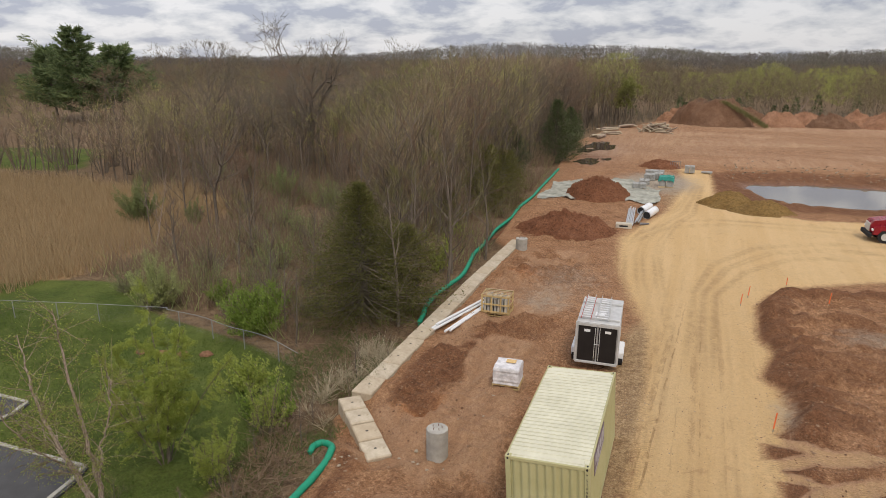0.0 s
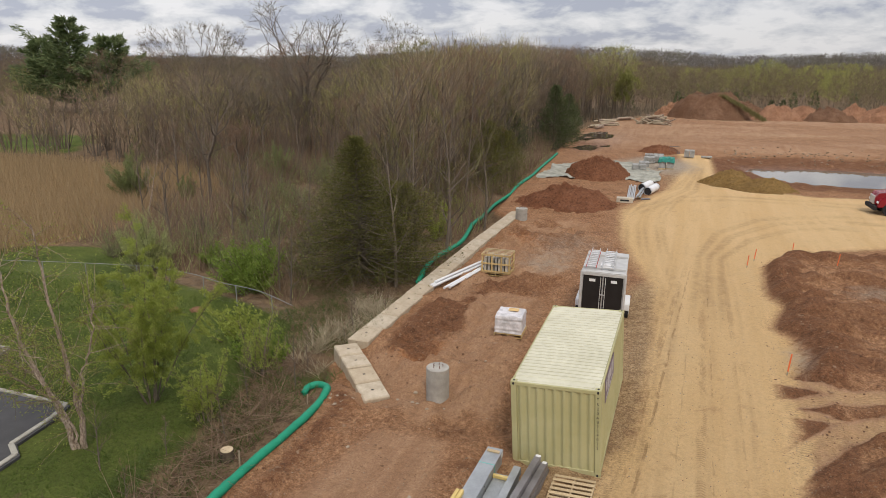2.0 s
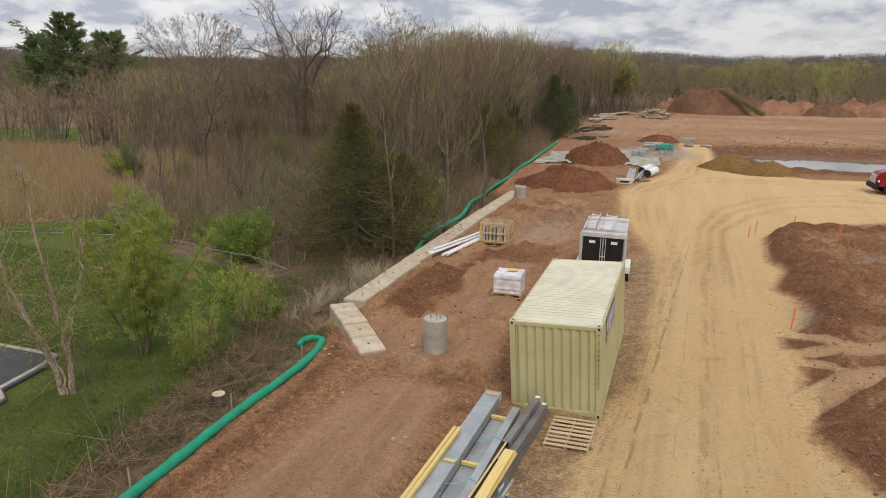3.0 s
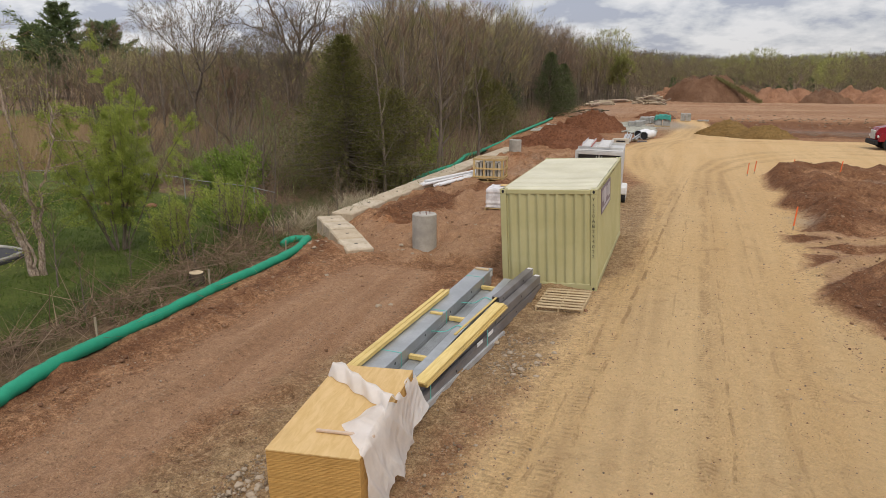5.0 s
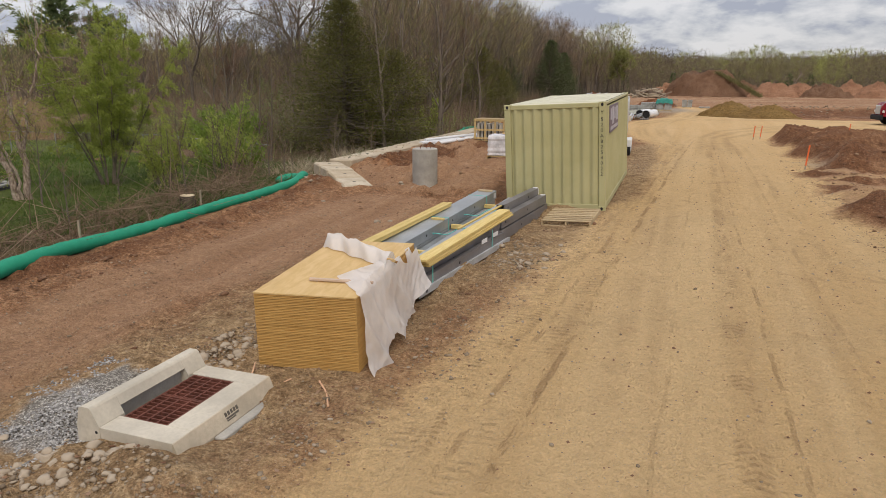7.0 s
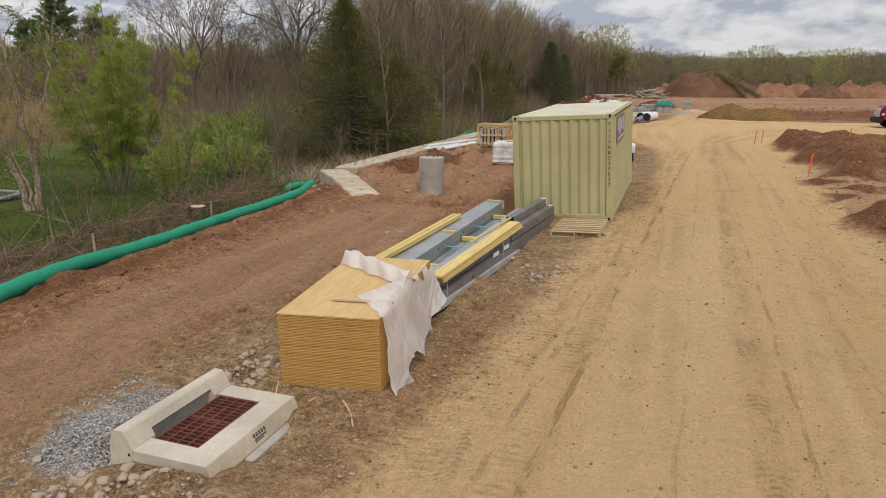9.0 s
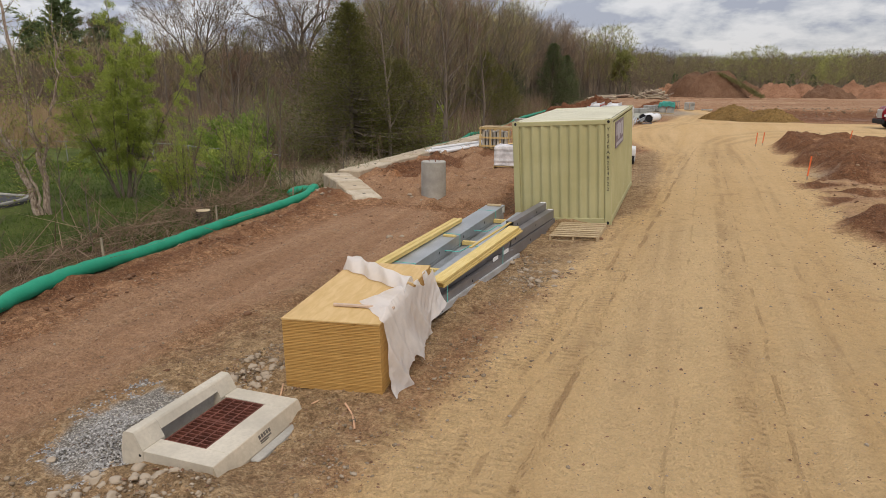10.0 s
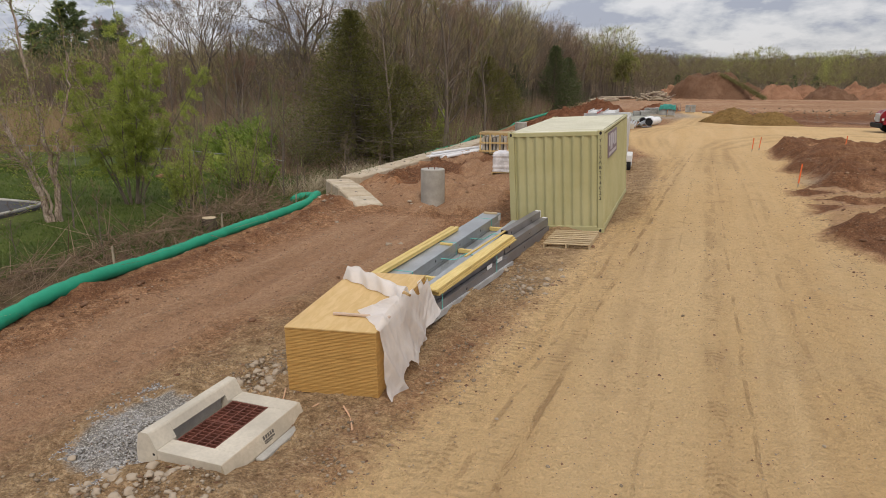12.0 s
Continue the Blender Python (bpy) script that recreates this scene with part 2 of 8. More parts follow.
    # crumbly light and dark at hand's width
    lumps = g.math("ADD", g.math("MULTIPLY", g.step(n5, 0.40, 0.60), 0.45), g.math("MULTIPLY", g.step(g.noise(24, 7, 0.82), 0.40, 0.60), 0.55))
    grain = g.mix(lumps, (0.66, 0.63, 0.60), (1.46, 1.44, 1.42))
    calm = g.math("MAXIMUM", g.math("MULTIPLY", g.attr("tan"), 0.76), g.math("MULTIPLY", g.attr("packed"), 0.45))
    soft = g.mix(calm, grain, (1.03, 1.03, 1.03))
    col = g.mix(1.0, col, soft, "MULTIPLY")
    g.colour(col)
    wet = g.attr("wet")
    g.rough(g.math("SUBTRACT", 0.97, g.math("MULTIPLY", wet, 0.55)))
    g.bump(n2, 0.6, 0.14).bump(n5, 0.55, 0.04).bump(n3, 0.9, 0.06).bump(g.cells(30, out="Distance"), 0.35, 0.02).bump(n4, 0.7, 0.014)
    g.bump(lug, 0.5, 0.02).bump(g.math("SUBTRACT", 1.0, tread), 0.6, 0.025).bump(mott, 0.5, 0.10)
    return g.m


soil = make_ground_material()

# ---- the lie of the land ----
rng = np.random.default_rng(7)
_perm = rng.random((256, 256))


def vnoise(x, y):
    """Smooth value noise, -1 to 1."""
    x, y = np.asarray(x, float), np.asarray(y, float)
    xi, yi = np.floor(x).astype(int), np.floor(y).astype(int)
    fx, fy = x - xi, y - yi
    fx, fy = fx * fx * (3 - 2 * fx), fy * fy * (3 - 2 * fy)
    a, b = _perm[xi % 256, yi % 256], _perm[(xi + 1) % 256, yi % 256]
    c, d = _perm[xi % 256, (yi + 1) % 256], _perm[(xi + 1) % 256, (yi + 1) % 256]
    return 2 * ((a * (1 - fx) + b * fx) * (1 - fy) + (c * (1 - fx) + d * fx) * fy) - 1


def fbm(x, y, octaves=4, gain=0.5):
    out, amp = 0.0, 1.0
    for k in range(octaves):
        out = out + amp * vnoise(x * 2**k + 17.3 * k, y * 2**k + 5.1 * k)
        amp *= gain
    return out


def sstep(v, lo, hi):
    t = np.clip((np.asarray(v, float) - lo) / (hi - lo), 0, 1)
    return t * t * (3 - 2 * t)


def inside(poly, x, y):
    """Signed distance to a polygon, positive inside."""
    x, y = np.asarray(x, float), np.asarray(y, float)
    best, sign = np.full(x.shape, 1e18), np.ones(x.shape)
    for (ax, ay), (bx, by) in zip(poly, poly[1:] + poly[:1]):
        ex, ey, wx, wy = bx - ax, by - ay, x - ax, y - ay
        t = np.clip((wx * ex + wy * ey) / (ex * ex + ey * ey), 0, 1)
        best = np.minimum(best, (wx - t * ex) ** 2 + (wy - t * ey) ** 2)
        c1, c2, c3 = y >= ay, y < by, ex * wy > ey * wx
        sign = np.where((c1 & c2 & c3) | (~c1 & ~c2 & ~c3), -sign, sign)
    return -np.sqrt(best) * sign


def near_line(pts, x, y):
    """Distance to an open line."""
    x, y = np.asarray(x, float), np.asarray(y, float)
    best = np.full(x.shape, 1e18)
    for (ax, ay), (bx, by) in zip(pts, pts[1:]):
        ex, ey = bx - ax, by - ay
        t = np.clip(((x - ax) * ex + (y - ay) * ey) / (ex * ex + ey * ey), 0, 1)
        best = np.minimum(best, (x - ax - t * ex) ** 2 + (y - ay - t * ey) ** 2)
    return np.sqrt(best)


ROAD = [(-0.6, -40), (0.3, -16), (1.0, -12), (1.5, -9), (1.9, -5), (2.3, -1), (2.5, 2), (2.4, 9.6), (2.1, 14.4), (1.7, 20.8), (0.1, 28), (-0.6, 36), (2.4, 47), (3.6, 61), (2.6, 74), (6.4, 73), (6.6, 62), (6.4, 52),
        (9, 49.5), (14, 47.5), (22, 48.5), (60, 50), (60, 34), (16.3, 30.5), (10.5, 27.2), (7.7, 23.5), (7.8, 14.5), (7.4, 8), (7.3, 2.6), (7.6, -2), (9.5, -8), (16, -20), (16, -40)]
SPOIL = [(8.2, 22.6), (9.2, 25.4), (13, 27), (17, 28.2), (30, 31), (60, 33), (60, -6), (12, -5), (8.6, -1.5), (7.4, 0.8), (7.6, 1.5), (7.4, 2.8), (7.8, 4.5), (7.4, 5.7), (7.4, 7.2), (8.2, 8.3), (8.6, 9.9), (8.3, 11.8), (7.7, 12.7), (8.4, 15.3), (7.9, 17.3), (8.1, 20.7)]
# tracks worn across the spoil, with half their width
TRACKS = [([(6.6, 7.7), (7.5, 7.5), (8.2, 7.3), (8.9, 7.1), (9.8, 7.1), (10.6, 7.2), (14, 7.6), (30, 8.4)], 0.30), ([(6.6, 5.1), (7.4, 5.6), (8.1, 6.0), (8.9, 6.5), (10.6, 6.9)], 0.30), ([(6.6, 5.3), (7.5, 5.2), (8.5, 5.2), (9.3, 4.9)], 0.22), ([(6.8, 1.2), (7.5, 2.3), (8.2, 3.4), (9.3, 4.7), (10.2, 5.3), (13, 6.4), (20, 7)], 0.45)]
POND = [(10.4, 69.5), (10.7, 63.5), (12.2, 57.8), (14.6, 55.4), (20.5, 55.4), (30, 58), (60, 64), (60, 76), (25, 71.4), (18, 71.7)]
LAWN = [(-60, -1), (-42, 8.5), (-36, 13.6), (-31, 15.2), (-27.5, 14.2), (-25.2, 11.9), (-22, 11), (-16, 9.8), (-12.6, 8.2), (-10.8, 4.8), (-9.9, 1.0), (-9.3, -2.5), (-8.7, -6), (-8.5, -9), (-7.6, -20), (-60, -30)]
REED = [(-120, 30), (-84, 41.5), (-62, 42), (-50, 42), (-40, 40), (-36, 33), (-35.5, 26), (-34, 20), (-34, 15.5), (-35.5, 11.2), (-40, 9.5), (-60, 2), (-120, -10)]
MEADOW = [(-120, 50), (-100, 62), (-84, 65), (-76, 56), (-72, 48), (-90, 45)]
SITE = [(-5.0, -40), (-5.9, -13), (-6.4, -9), (-6.8, -4), (-6.7, 0.5), (-6.8, 1.9), (-7.5, 3.2), (-8.4, 4.7), (-8.2, 5.7), (-7.9, 30), (-9.5, 32), (-10.6, 44), (-11.2, 60), (-12.5, 74), (-14.5, 100), (-12, 122), (-4, 145), (20, 150), (90, 150), (90, -40)]
RUTS = [[(-4.7, -13), (-4.33, -11.2), (-4.24, -9.9), (-4.66, -8.7), (-5.0, -7.2)], [(-2.95, -12.2), (-2.84, -11), (-2.8, -10.2), (-2.75, -9.5)], [(-3.6, -12.6), (-3.3, -12), (-3.1, -11.5), (-2.9, -10.8)],
        [(-3.2, -9.2), (-3.6, -7.2), (-3.9, -5.0), (-4.3, -2.5)], [(-1.9, -7.5), (-2.3, -5.0), (-2.6, -2.6), (-3.0, -0.6)]]
WORKED = [(-7.0, 1.0), (-7.2, 5.6), (-7.3, 31), (-1.5, 31), (-1.2, 8), (-0.5, 0.2), (-2.5, -0.2), (-4.5, 1.2)]
PUDDLES = [(-10.2, 94, 2.6, 6.5), (-9.3, 77, 1.7, 3.6), (-11.6, 87, 1.2, 1.4), (-7.0, 80, 0.8, 1.3)]
# tyre marks that swing from the road towards the storage ground
SWIRL = []
for o in (0.0, 0.55, 1.3, 1.75, 2.5, 2.9):
    SWIRL.append([(2.9 + 0.5 * o, 8), (2.0 + 0.7 * o, 17), (0.2 + o, 25.8), (-0.3 + o, 31.5), (-0.2 + o, 35.7), (0.8 + 0.9 * o, 42 - 0.3 * o), (3.1 + 0.6 * o, 48.4 - 0.6 * o), (4.7 + 0.3 * o, 62)])
for o in (0.0, 0.5, 1.8, 2.4, 4.0, 4.5):
    SWIRL.append([(4.6 + 0.3 * o, 12), (4.9 + 0.3 * o, 24), (6.0 + 0.5 * o, 31 - 0.3 * o), (9.0 + 0.5 * o, 36.5 - 0.6 * o), (14, 39.5 - o), (24, 41 - 1.2 * o)])
for o in (0.0, 0.6, 2.0, 2.5):
    SWIRL.append([(0.6, 35 + o), (3.0, 40.5 + o), (7, 43.0 + o), (13, 43.2 + 0.8 * o), (22, 42.6 + 0.8 * o)])
WALL_X, WALL_Y0, WALL_Y1 = -7.85, 5.7, 31.0


def land(x, y):
    """Height of the ground."""
    x, y = np.asarray(x, float), np.asarray(y, float)
    z = np.clip(0.02 * y, -0.28, 0.12) + 0.045 * np.clip(x, 0, 6) * (1 - sstep(y, 8, 30))
    z = z + 0.05 * fbm(x * 0.12, y * 0.12, 3)
    site, road, lawn = inside(SITE, x, y), inside(ROAD, x, y), inside(LAWN, x, y)
    # lower ground behind the block wall and in the woods
    z = z - 0.70 * sstep(-site, -0.1, 0.55) * sstep(y, 1.8, 4.6) * (1 - 0.5 * sstep(y, 40, 70))
    z = np.where(lawn > -2, z * (1 - sstep(lawn, -2, 0.5)) + (0.12 - 0.66 * sstep(y, 2.5, 8.0) + 0.03 * fbm(x * 0.3, y * 0.3, 2)) * sstep(lawn, -2, 0.5), z)
    # rough dirt off the road
    rough = sstep(site, 0.0, 0.8) * sstep(-road, -0.3, 1.5)
    dirt = np.abs(fbm(x * 0.55 + 3, y * 0.55, 5, 0.55)) * 0.16 - 0.05
    calm = 1 - 0.65 * sstep(-inside([(-5.3, -8.6), (-5.1, -3), (-4.6, 0.2), (-2.0, 0.4), (-1.5, -3), (-2.0, -6.5), (-3.3, -9.0)], x, y), 0.6, -0.4)
    z = z + rough * dirt * calm
    # clods along the wall, the trench side and round the pipe stub
    clods = sstep(0.9 - np.abs(x + 6.1), 0, 0.9) * sstep(y, 4.5, 7) * (1 - sstep(y, 17, 22))
    z = z + clods * (0.10 + 0.16 * np.abs(fbm(x * 1.6, y * 1.6, 4, 0.6)))
    berm = sstep(0.75 - np.abs(x + 6.05 - 0.12 * (y + 4) * (y < -4)), 0, 0.7) * (1 - sstep(y, 0.5, 3.0))
    z = z + berm * (0.02 + 0.15 * np.abs(fbm(x * 1.7 + 9, y * 1.7, 4, 0.6)))
    heap = np.exp(-(((x + 6.25) / 0.6) ** 2 + ((y - 1.45) / 0.7) ** 2))
    z = z + 0.30 * heap * (1 + 0.5 * fbm(x * 2, y * 2, 3))
    wing = near_line([(-8.2, 5.35), (-5.2, 2.1)], x, y)
    z = z - 0.24 * sstep(1.0 - wing, 0, 0.5)
    dig = np.exp(-(((x + 4.7) / 1.5) ** 2 + ((y - 5.0) / 2.2) ** 2))
    z = z + dig * (0.12 + 0.18 * fbm(x * 1.2, y * 1.2, 4, 0.55))
    # soil pushed against the drain, and the hollow beside the wall's wing
    z = z + (0.32 * np.exp(-(((x + 0.15) / 0.62) ** 2 + ((y + 12.3) / 0.36) ** 2)) + 0.03 * np.exp(-(((x - 0.35) / 0.4) ** 2 + ((y + 11.6) / 0.6) ** 2))) * (1 + 0.25 * vnoise(x * 5, y * 5))
    z = z - 0.42 * np.exp(-(((x + 8.55) / 0.7) ** 2 + ((y - 3.9) / 0.9) ** 2)) - 0.22 * np.exp(-(((x + 7.3) / 0.5) ** 2 + ((y - 3.1) / 0.6) ** 2))
    foot = np.exp(-(((x + 3.35) / 1.1) ** 2 + ((y - 2.6) / 1.1) ** 2))
    # spoil to the side of the road, cut by two tracks
    sp = inside(SPOIL, x, y)
    lumps = 0.12 + 0.62 * np.abs(fbm(x * 0.42 + 1.7, y * 0.62 + 4, 4, 0.5))
    rim = np.exp(-((sp - 0.9) / 0.8) ** 2) * sstep(y, 6.5, 9) * 0.32
    worn = np.minimum.reduce([near_line(line, x, y) - half for line, half in TRACKS])
    cut = sstep(worn, 0.0, 0.6)
    z = z + sstep(sp, -0.1, 0.9) * (lumps * 0.85 + rim) * cut * (1 - 0.35 * sstep(x, 11, 16))
    ridge = np.exp(-(((x - 10.8) / 2.3) ** 2 + ((y - 15.5) / 1.3) ** 2)) * 0.45 + np.exp(-(((x - 10) / 2.2) ** 2 + ((y - 21.5) / 1.6) ** 2)) * 0.35
    z = z + ridge * (1 + 0.3 * fbm(x, y, 3))
    # wheel ruts of the road
    for off, dep in ((3.5, 0.02), (4.15, 0.028), (5.4, 0.02), (6.0, 0.02), (2.75, 0.03)):
        lane = x - off - 0.25 * np.sin(y * 0.11 + off) - 0.02 * (y < 0) * y
        z = z - 0.6 * dep * np.exp(-((lane / 0.13) ** 2)) * (1 - sstep(y, 24, 32)) * (0.6 + 0.4 * np.sign(np.sin(y * 17)) * (off < 3))
    # rut along the haul way beside the sock
    lane = x + 3.9 + 0.4 * np.sin(y * 0.14)
    z = z - 0.05 * np.exp(-((lane / 0.22) ** 2)) * (1 - sstep(y, -2.5, 1))
    for line in RUTS:
        d = near_line(line, x, y) + 0.03 * vnoise(x * 3, y * 3)
        side = 0.5 + 0.5 * vnoise(x * 1.7 + 8, y * 1.7)
        z = z - 0.05 * np.exp(-((d / 0.13) ** 2)) + 0.085 * side * np.exp(-(((d - 0.26) / 0.10) ** 2))
    # clay worked over between wall and container
    work = sstep(inside(WORKED, x, y), -0.4, 1.2) * sstep(wing, 0.7, 1.6)
    z = z - 0.14 * foot + 0.16 * np.exp(-(((x + 3.5) / 0.3) ** 2 + ((y - 2.4) / 0.22) ** 2))
    z = z + work * (1 - 0.8 * foot) * (0.27 * np.abs(fbm(x * 0.9 + 5, y * 0.9, 4, 0.62)) + 0.10 * np.abs(fbm(x * 2.3, y * 2.3 + 7, 3, 0.6)) - 0.105)
    z = z + 0.55 * np.exp(-(((x + 5.2) / 1.6) ** 2 + ((y - 23.3) / 1.7) ** 2)) * (1 + 0.5 * fbm(x * 1.3, y * 1.3, 3))
    # shallow hollows that hold water
    for hx, hy, hrx, hry in PUDDLES:
        dd = ((x - hx) / hrx) ** 2 + ((y - hy) / hry) ** 2
        z = z - 0.22 * np.exp(-dd * 0.7)
    # pond basin
    pd = inside(POND, x, y)
    bank = 1.1 + 5.0 * sstep(y, 60, 70)
    z = z - 1.5 * sstep(pd / bank, -1.0, 0.7)
    # hills far off
    far = np.hypot(x - 4, y + 16)
    az = np.degrees(np.arctan2(x - 4, y + 16))
    crest = np.interp(az, [-54, -52, -46.6, -39, -27.5, -21.6, -18.7, -14.9, -10, -5.5, -1, 2.3, 4.5, 13, 40], [11.3, 10, 4, 4, 5.2, 8.9, 12.1, 13, 12.1, 11.3, 8.9, 5.5, 6.6, 7.3, 7.0])
    hill = sstep(far, 230, 330) * 1.5 + sstep(far, 330, 500) * (crest - 1.5 + 0.8 * fbm(x * 0.012, y * 0.012, 2))
    z = z + hill
    return z


def ground_z(x, y):
    return float(land(np.array([x]), np.array([y]))[0])


def graded(lo, hi, a, b, fine, grow=1.12):
    """Grid lines: fine between a and b, wider and wider outside."""
    mid = list(np.arange(a, b, fine))
    up, s = [b], fine
    while up[-1] < hi:
        s *= grow
        up.append(up[-1] + s)
    dn, s = [], fine
    v = a
    while v > lo:
        s *= grow
        v -= s
        dn.append(v)
    return np.array(dn[::-1] + mid + up)


def make_ground():
    xs = graded(-2500, 2500, -9.5, 12.5, 0.13, 1.07)
    ys = graded(-300, 3500, -14.5, 24.0, 0.16, 1.028)
    X, Y = np.meshgrid(xs, ys)
    Z = land(X, Y)
    fine = sstep(14 - np.abs(X - 1), 0, 4) * sstep(30 - Y, 0, 6)
    off = 0.4 + 0.6 * sstep(-inside(ROAD, X, Y), -0.3, 0.8)
    Z = Z + fine * off * (0.026 * fbm(X * 3.1, Y * 3.1, 3, 0.6) + 0.05 * np.clip(fbm(X * 2.2 + 4, Y * 2.2, 3, 0.7) - 0.25, 0, 1))
    nx, ny = len(xs), len(ys)
    verts = np.stack([X, Y, Z], -1).reshape(-1, 3)
    i = (np.arange(ny - 1)[:, None] * nx + np.arange(nx - 1)).reshape(-1)
    faces = np.stack([i, i + 1, i + nx + 1, i + nx], -1)
    me = bpy.data.meshes.new("ground")
    me.vertices.add(len(verts))
    me.vertices.foreach_set("co", verts.ravel())
    me.loops.add(faces.size)
    me.loops.foreach_set("vertex_index", faces.ravel())
    me.polygons.add(len(faces))
    me.polygons.foreach_set("loop_start", np.arange(len(faces)) * 4)
    me.polygons.foreach_set("use_smooth", np.ones(len(faces), bool))
    me.update()
    x, y = X.ravel(), Y.ravel()
    site, road, lawn, reed, sp = (inside(p, x, y) for p in (SITE, ROAD, LAWN, REED, SPOIL))
    rim = near_line([(-1.2, -14), (-0.4, -6), (1.0, -4), (2.0, 0), (2.5, 8), (2.7, 18)], x, y)
    far = np.hypot(x, y)
    worn = np.minimum.reduce([near_line(line, x, y) - half for line, half in TRACKS])
    zones = {
        "tan": np.where((x > 6) & (y > -4) & (y < 26), 0.5 + np.clip(-sp / 1.2, -0.5, 0.5), 0.5 + np.clip((road - 1.1 * np.exp(-(((x - 2.4) / 1.2) ** 2)) * sstep(y, 0, 4) * (1 - sstep(y, 15, 22))) / 2.2, -0.5, 0.5)) + 0.46 * sstep(-worn, -0.12, 0.12) * sstep(sp, -0.5, 0.3) + 0.34 * sstep(y, 88, 102) * (1 - sstep(y, 126, 134)) * sstep(site, 4, 14) * np.clip(0.65 + 0.7 * fbm(x * 0.05, y * 0.16, 3), 0, 1),
        "grit": np.clip(1.15 - rim / np.where(y > 2, 1.5, 2.6), 0, 1) * (1 - sstep(y, 14, 22)) + 0.75 * np.exp(-((x - 3.6) ** 2 / 6 + (y - 56) ** 2 / 200)),
        "moist": 0.8 * np.exp(-(((x + 2.6) / 0.45) ** 2 + ((y + 12.3) / 0.7) ** 2)) + (0.54 + 0.18 * np.exp(-((sp - 0.9) / 0.9) ** 2)) * sstep(sp, -0.1, 0.3) * sstep(np.abs(fbm(x * 0.42 + 1.7, y * 0.62 + 4, 4, 0.5)) + 0.5 * np.exp(-((sp - 0.9) / 0.8) ** 2), 0.12, 0.42) + 0.55 * np.exp(-(((x + 5.6) / 1.6) ** 2 + ((y - 11) / 5) ** 2)) + 0.8 * sstep(inside(POND, x, y), -7, -3) + 0.50 * sstep(inside(WORKED, x, y), -0.3, 0.8) * sstep(fbm(x * 0.33 + 2, y * 0.33 + 5, 3), -0.15, 0.35) + 0.6 * np.exp(-(((x + 9) / 4) ** 2 + ((y - 85) / 16) ** 2)) + 0.62 * np.exp(-(((x + 5.95 - 0.1 * (y + 4) * (y < -4)) / 0.5) ** 2)) * (y < 2),
        "pale": 0.30 * sstep(y, 74, 90) + 0.36 * np.exp(-(((x + 3.2) / 2.0) ** 2 + ((y - 19) / 2.2) ** 2)) + 0.42 * np.exp(-(((x + 2.5) / 4) ** 2 + ((y - 24) / 5) ** 2)) + 0.5 * np.exp(-(((x - 8.4) / 0.8) ** 2 + ((y - 9.6) / 2.2) ** 2)) + 0.5 * np.exp(-(((x - 13.5) / 3.5) ** 2 + ((y - 18.5) / 1.6) ** 2)) + 0.95 * np.exp(-(((x - 0.5) / 5) ** 2 + ((y - 62) / 8) ** 2)),
        "fresh": 0.75 * np.exp(-(((x + 5.2) / 1.8) ** 2 + ((y - 23.3) / 1.9) ** 2)) + 0.9 * np.exp(-(((x + 4.9) / 1.5) ** 2 + ((y - 5.2) / 2.0) ** 2)) + 0.7 * np.exp(-(((x + 6.0) / 0.8) ** 2 + ((y - 1.6) / 0.9) ** 2)) + 0.8 * np.exp(-(((x + 1.5) / 0.35) ** 2 + ((y + 9.7) / 0.4) ** 2)),
        "packed": 0.85 * sstep(inside([(-5.5, -14), (-5.1, -8), (-2.9, -8.5), (-2.3, -10.5), (-2.6, -14)], x, y), -0.3, 0.5) + sstep(inside([(-5.3, -8.6), (-5.1, -3), (-4.6, 0.2), (-2.0, 0.4), (-1.5, -3), (-2.0, -6.5), (-3.3, -9.0)], x, y), -0.5, 0.7) + 1.3 * sstep(-worn, -0.15, 0.1) * (sp > -0.5) + sstep(y, 70, 82) * sstep(-inside(POND, x, y), 1, 4) * (0.5 + 0.5 * fbm(x * 0.06, y * 0.16, 3)) + 0.75 * sstep(inside(WORKED, x, y), -0.2, 1.0) * sstep(fbm(x * 0.33 + 2, y * 0.33 + 5, 3), 0.3, -0.15),
        "gravel": np.clip(1.25 - np.sqrt(((x + 1.70) / 0.78) ** 2 + ((y + 11.5) / 1.05) ** 2), 0, 1),
        "litter": sstep(-site, -0.25, 0.5),
        "reed": sstep(reed, -1.5, 1.5),
        "lug": np.clip(sum(np.exp(-(((x - o - sl * (y + 8)) / 0.13) ** 2)) for o, sl in ((2.05, 0.10), (2.75, 0.07), (1.35, 0.10), (-4.1, 0.02), (-2.6, 0.03))), 0, 1) * sstep(14 - y, 0, 6) + 0.9 * sstep(-worn, 0.0, 0.1) * (sp > 0),
        "lawn": np.maximum(sstep(lawn, -0.8, 0.8), sstep(inside(MEADOW, x, y), -2, 2)),
        "rut": np.clip(sum(np.exp(-(((x - o - 0.25 * np.sin(y * 0.11 + o) - 0.02 * (y < 0) * y) / w) ** 2)) for o, w in ((3.5, 0.08), (4.15, 0.11), (5.4, 0.1), (6.0, 0.07), (2.75, 0.12), (3.75, 0.05), (5.15, 0.05), (6.35, 0.06))), 0, 1) * (1 - sstep(y, 20, 32)),
        "swirl": np.clip(sum(np.exp(-((near_line(l, x, y) / 0.15) ** 2)) for l in SWIRL) * sstep(y, 10, 20) * (0.75 + 0.5 * vnoise(x * 0.5, y * 0.18)), 0, 1),
        "wet": np.exp(-(((x + 9) / 5) ** 2 + ((y - 85) / 18) ** 2)) + sstep(inside(POND, x, y), -2, 0),
    }
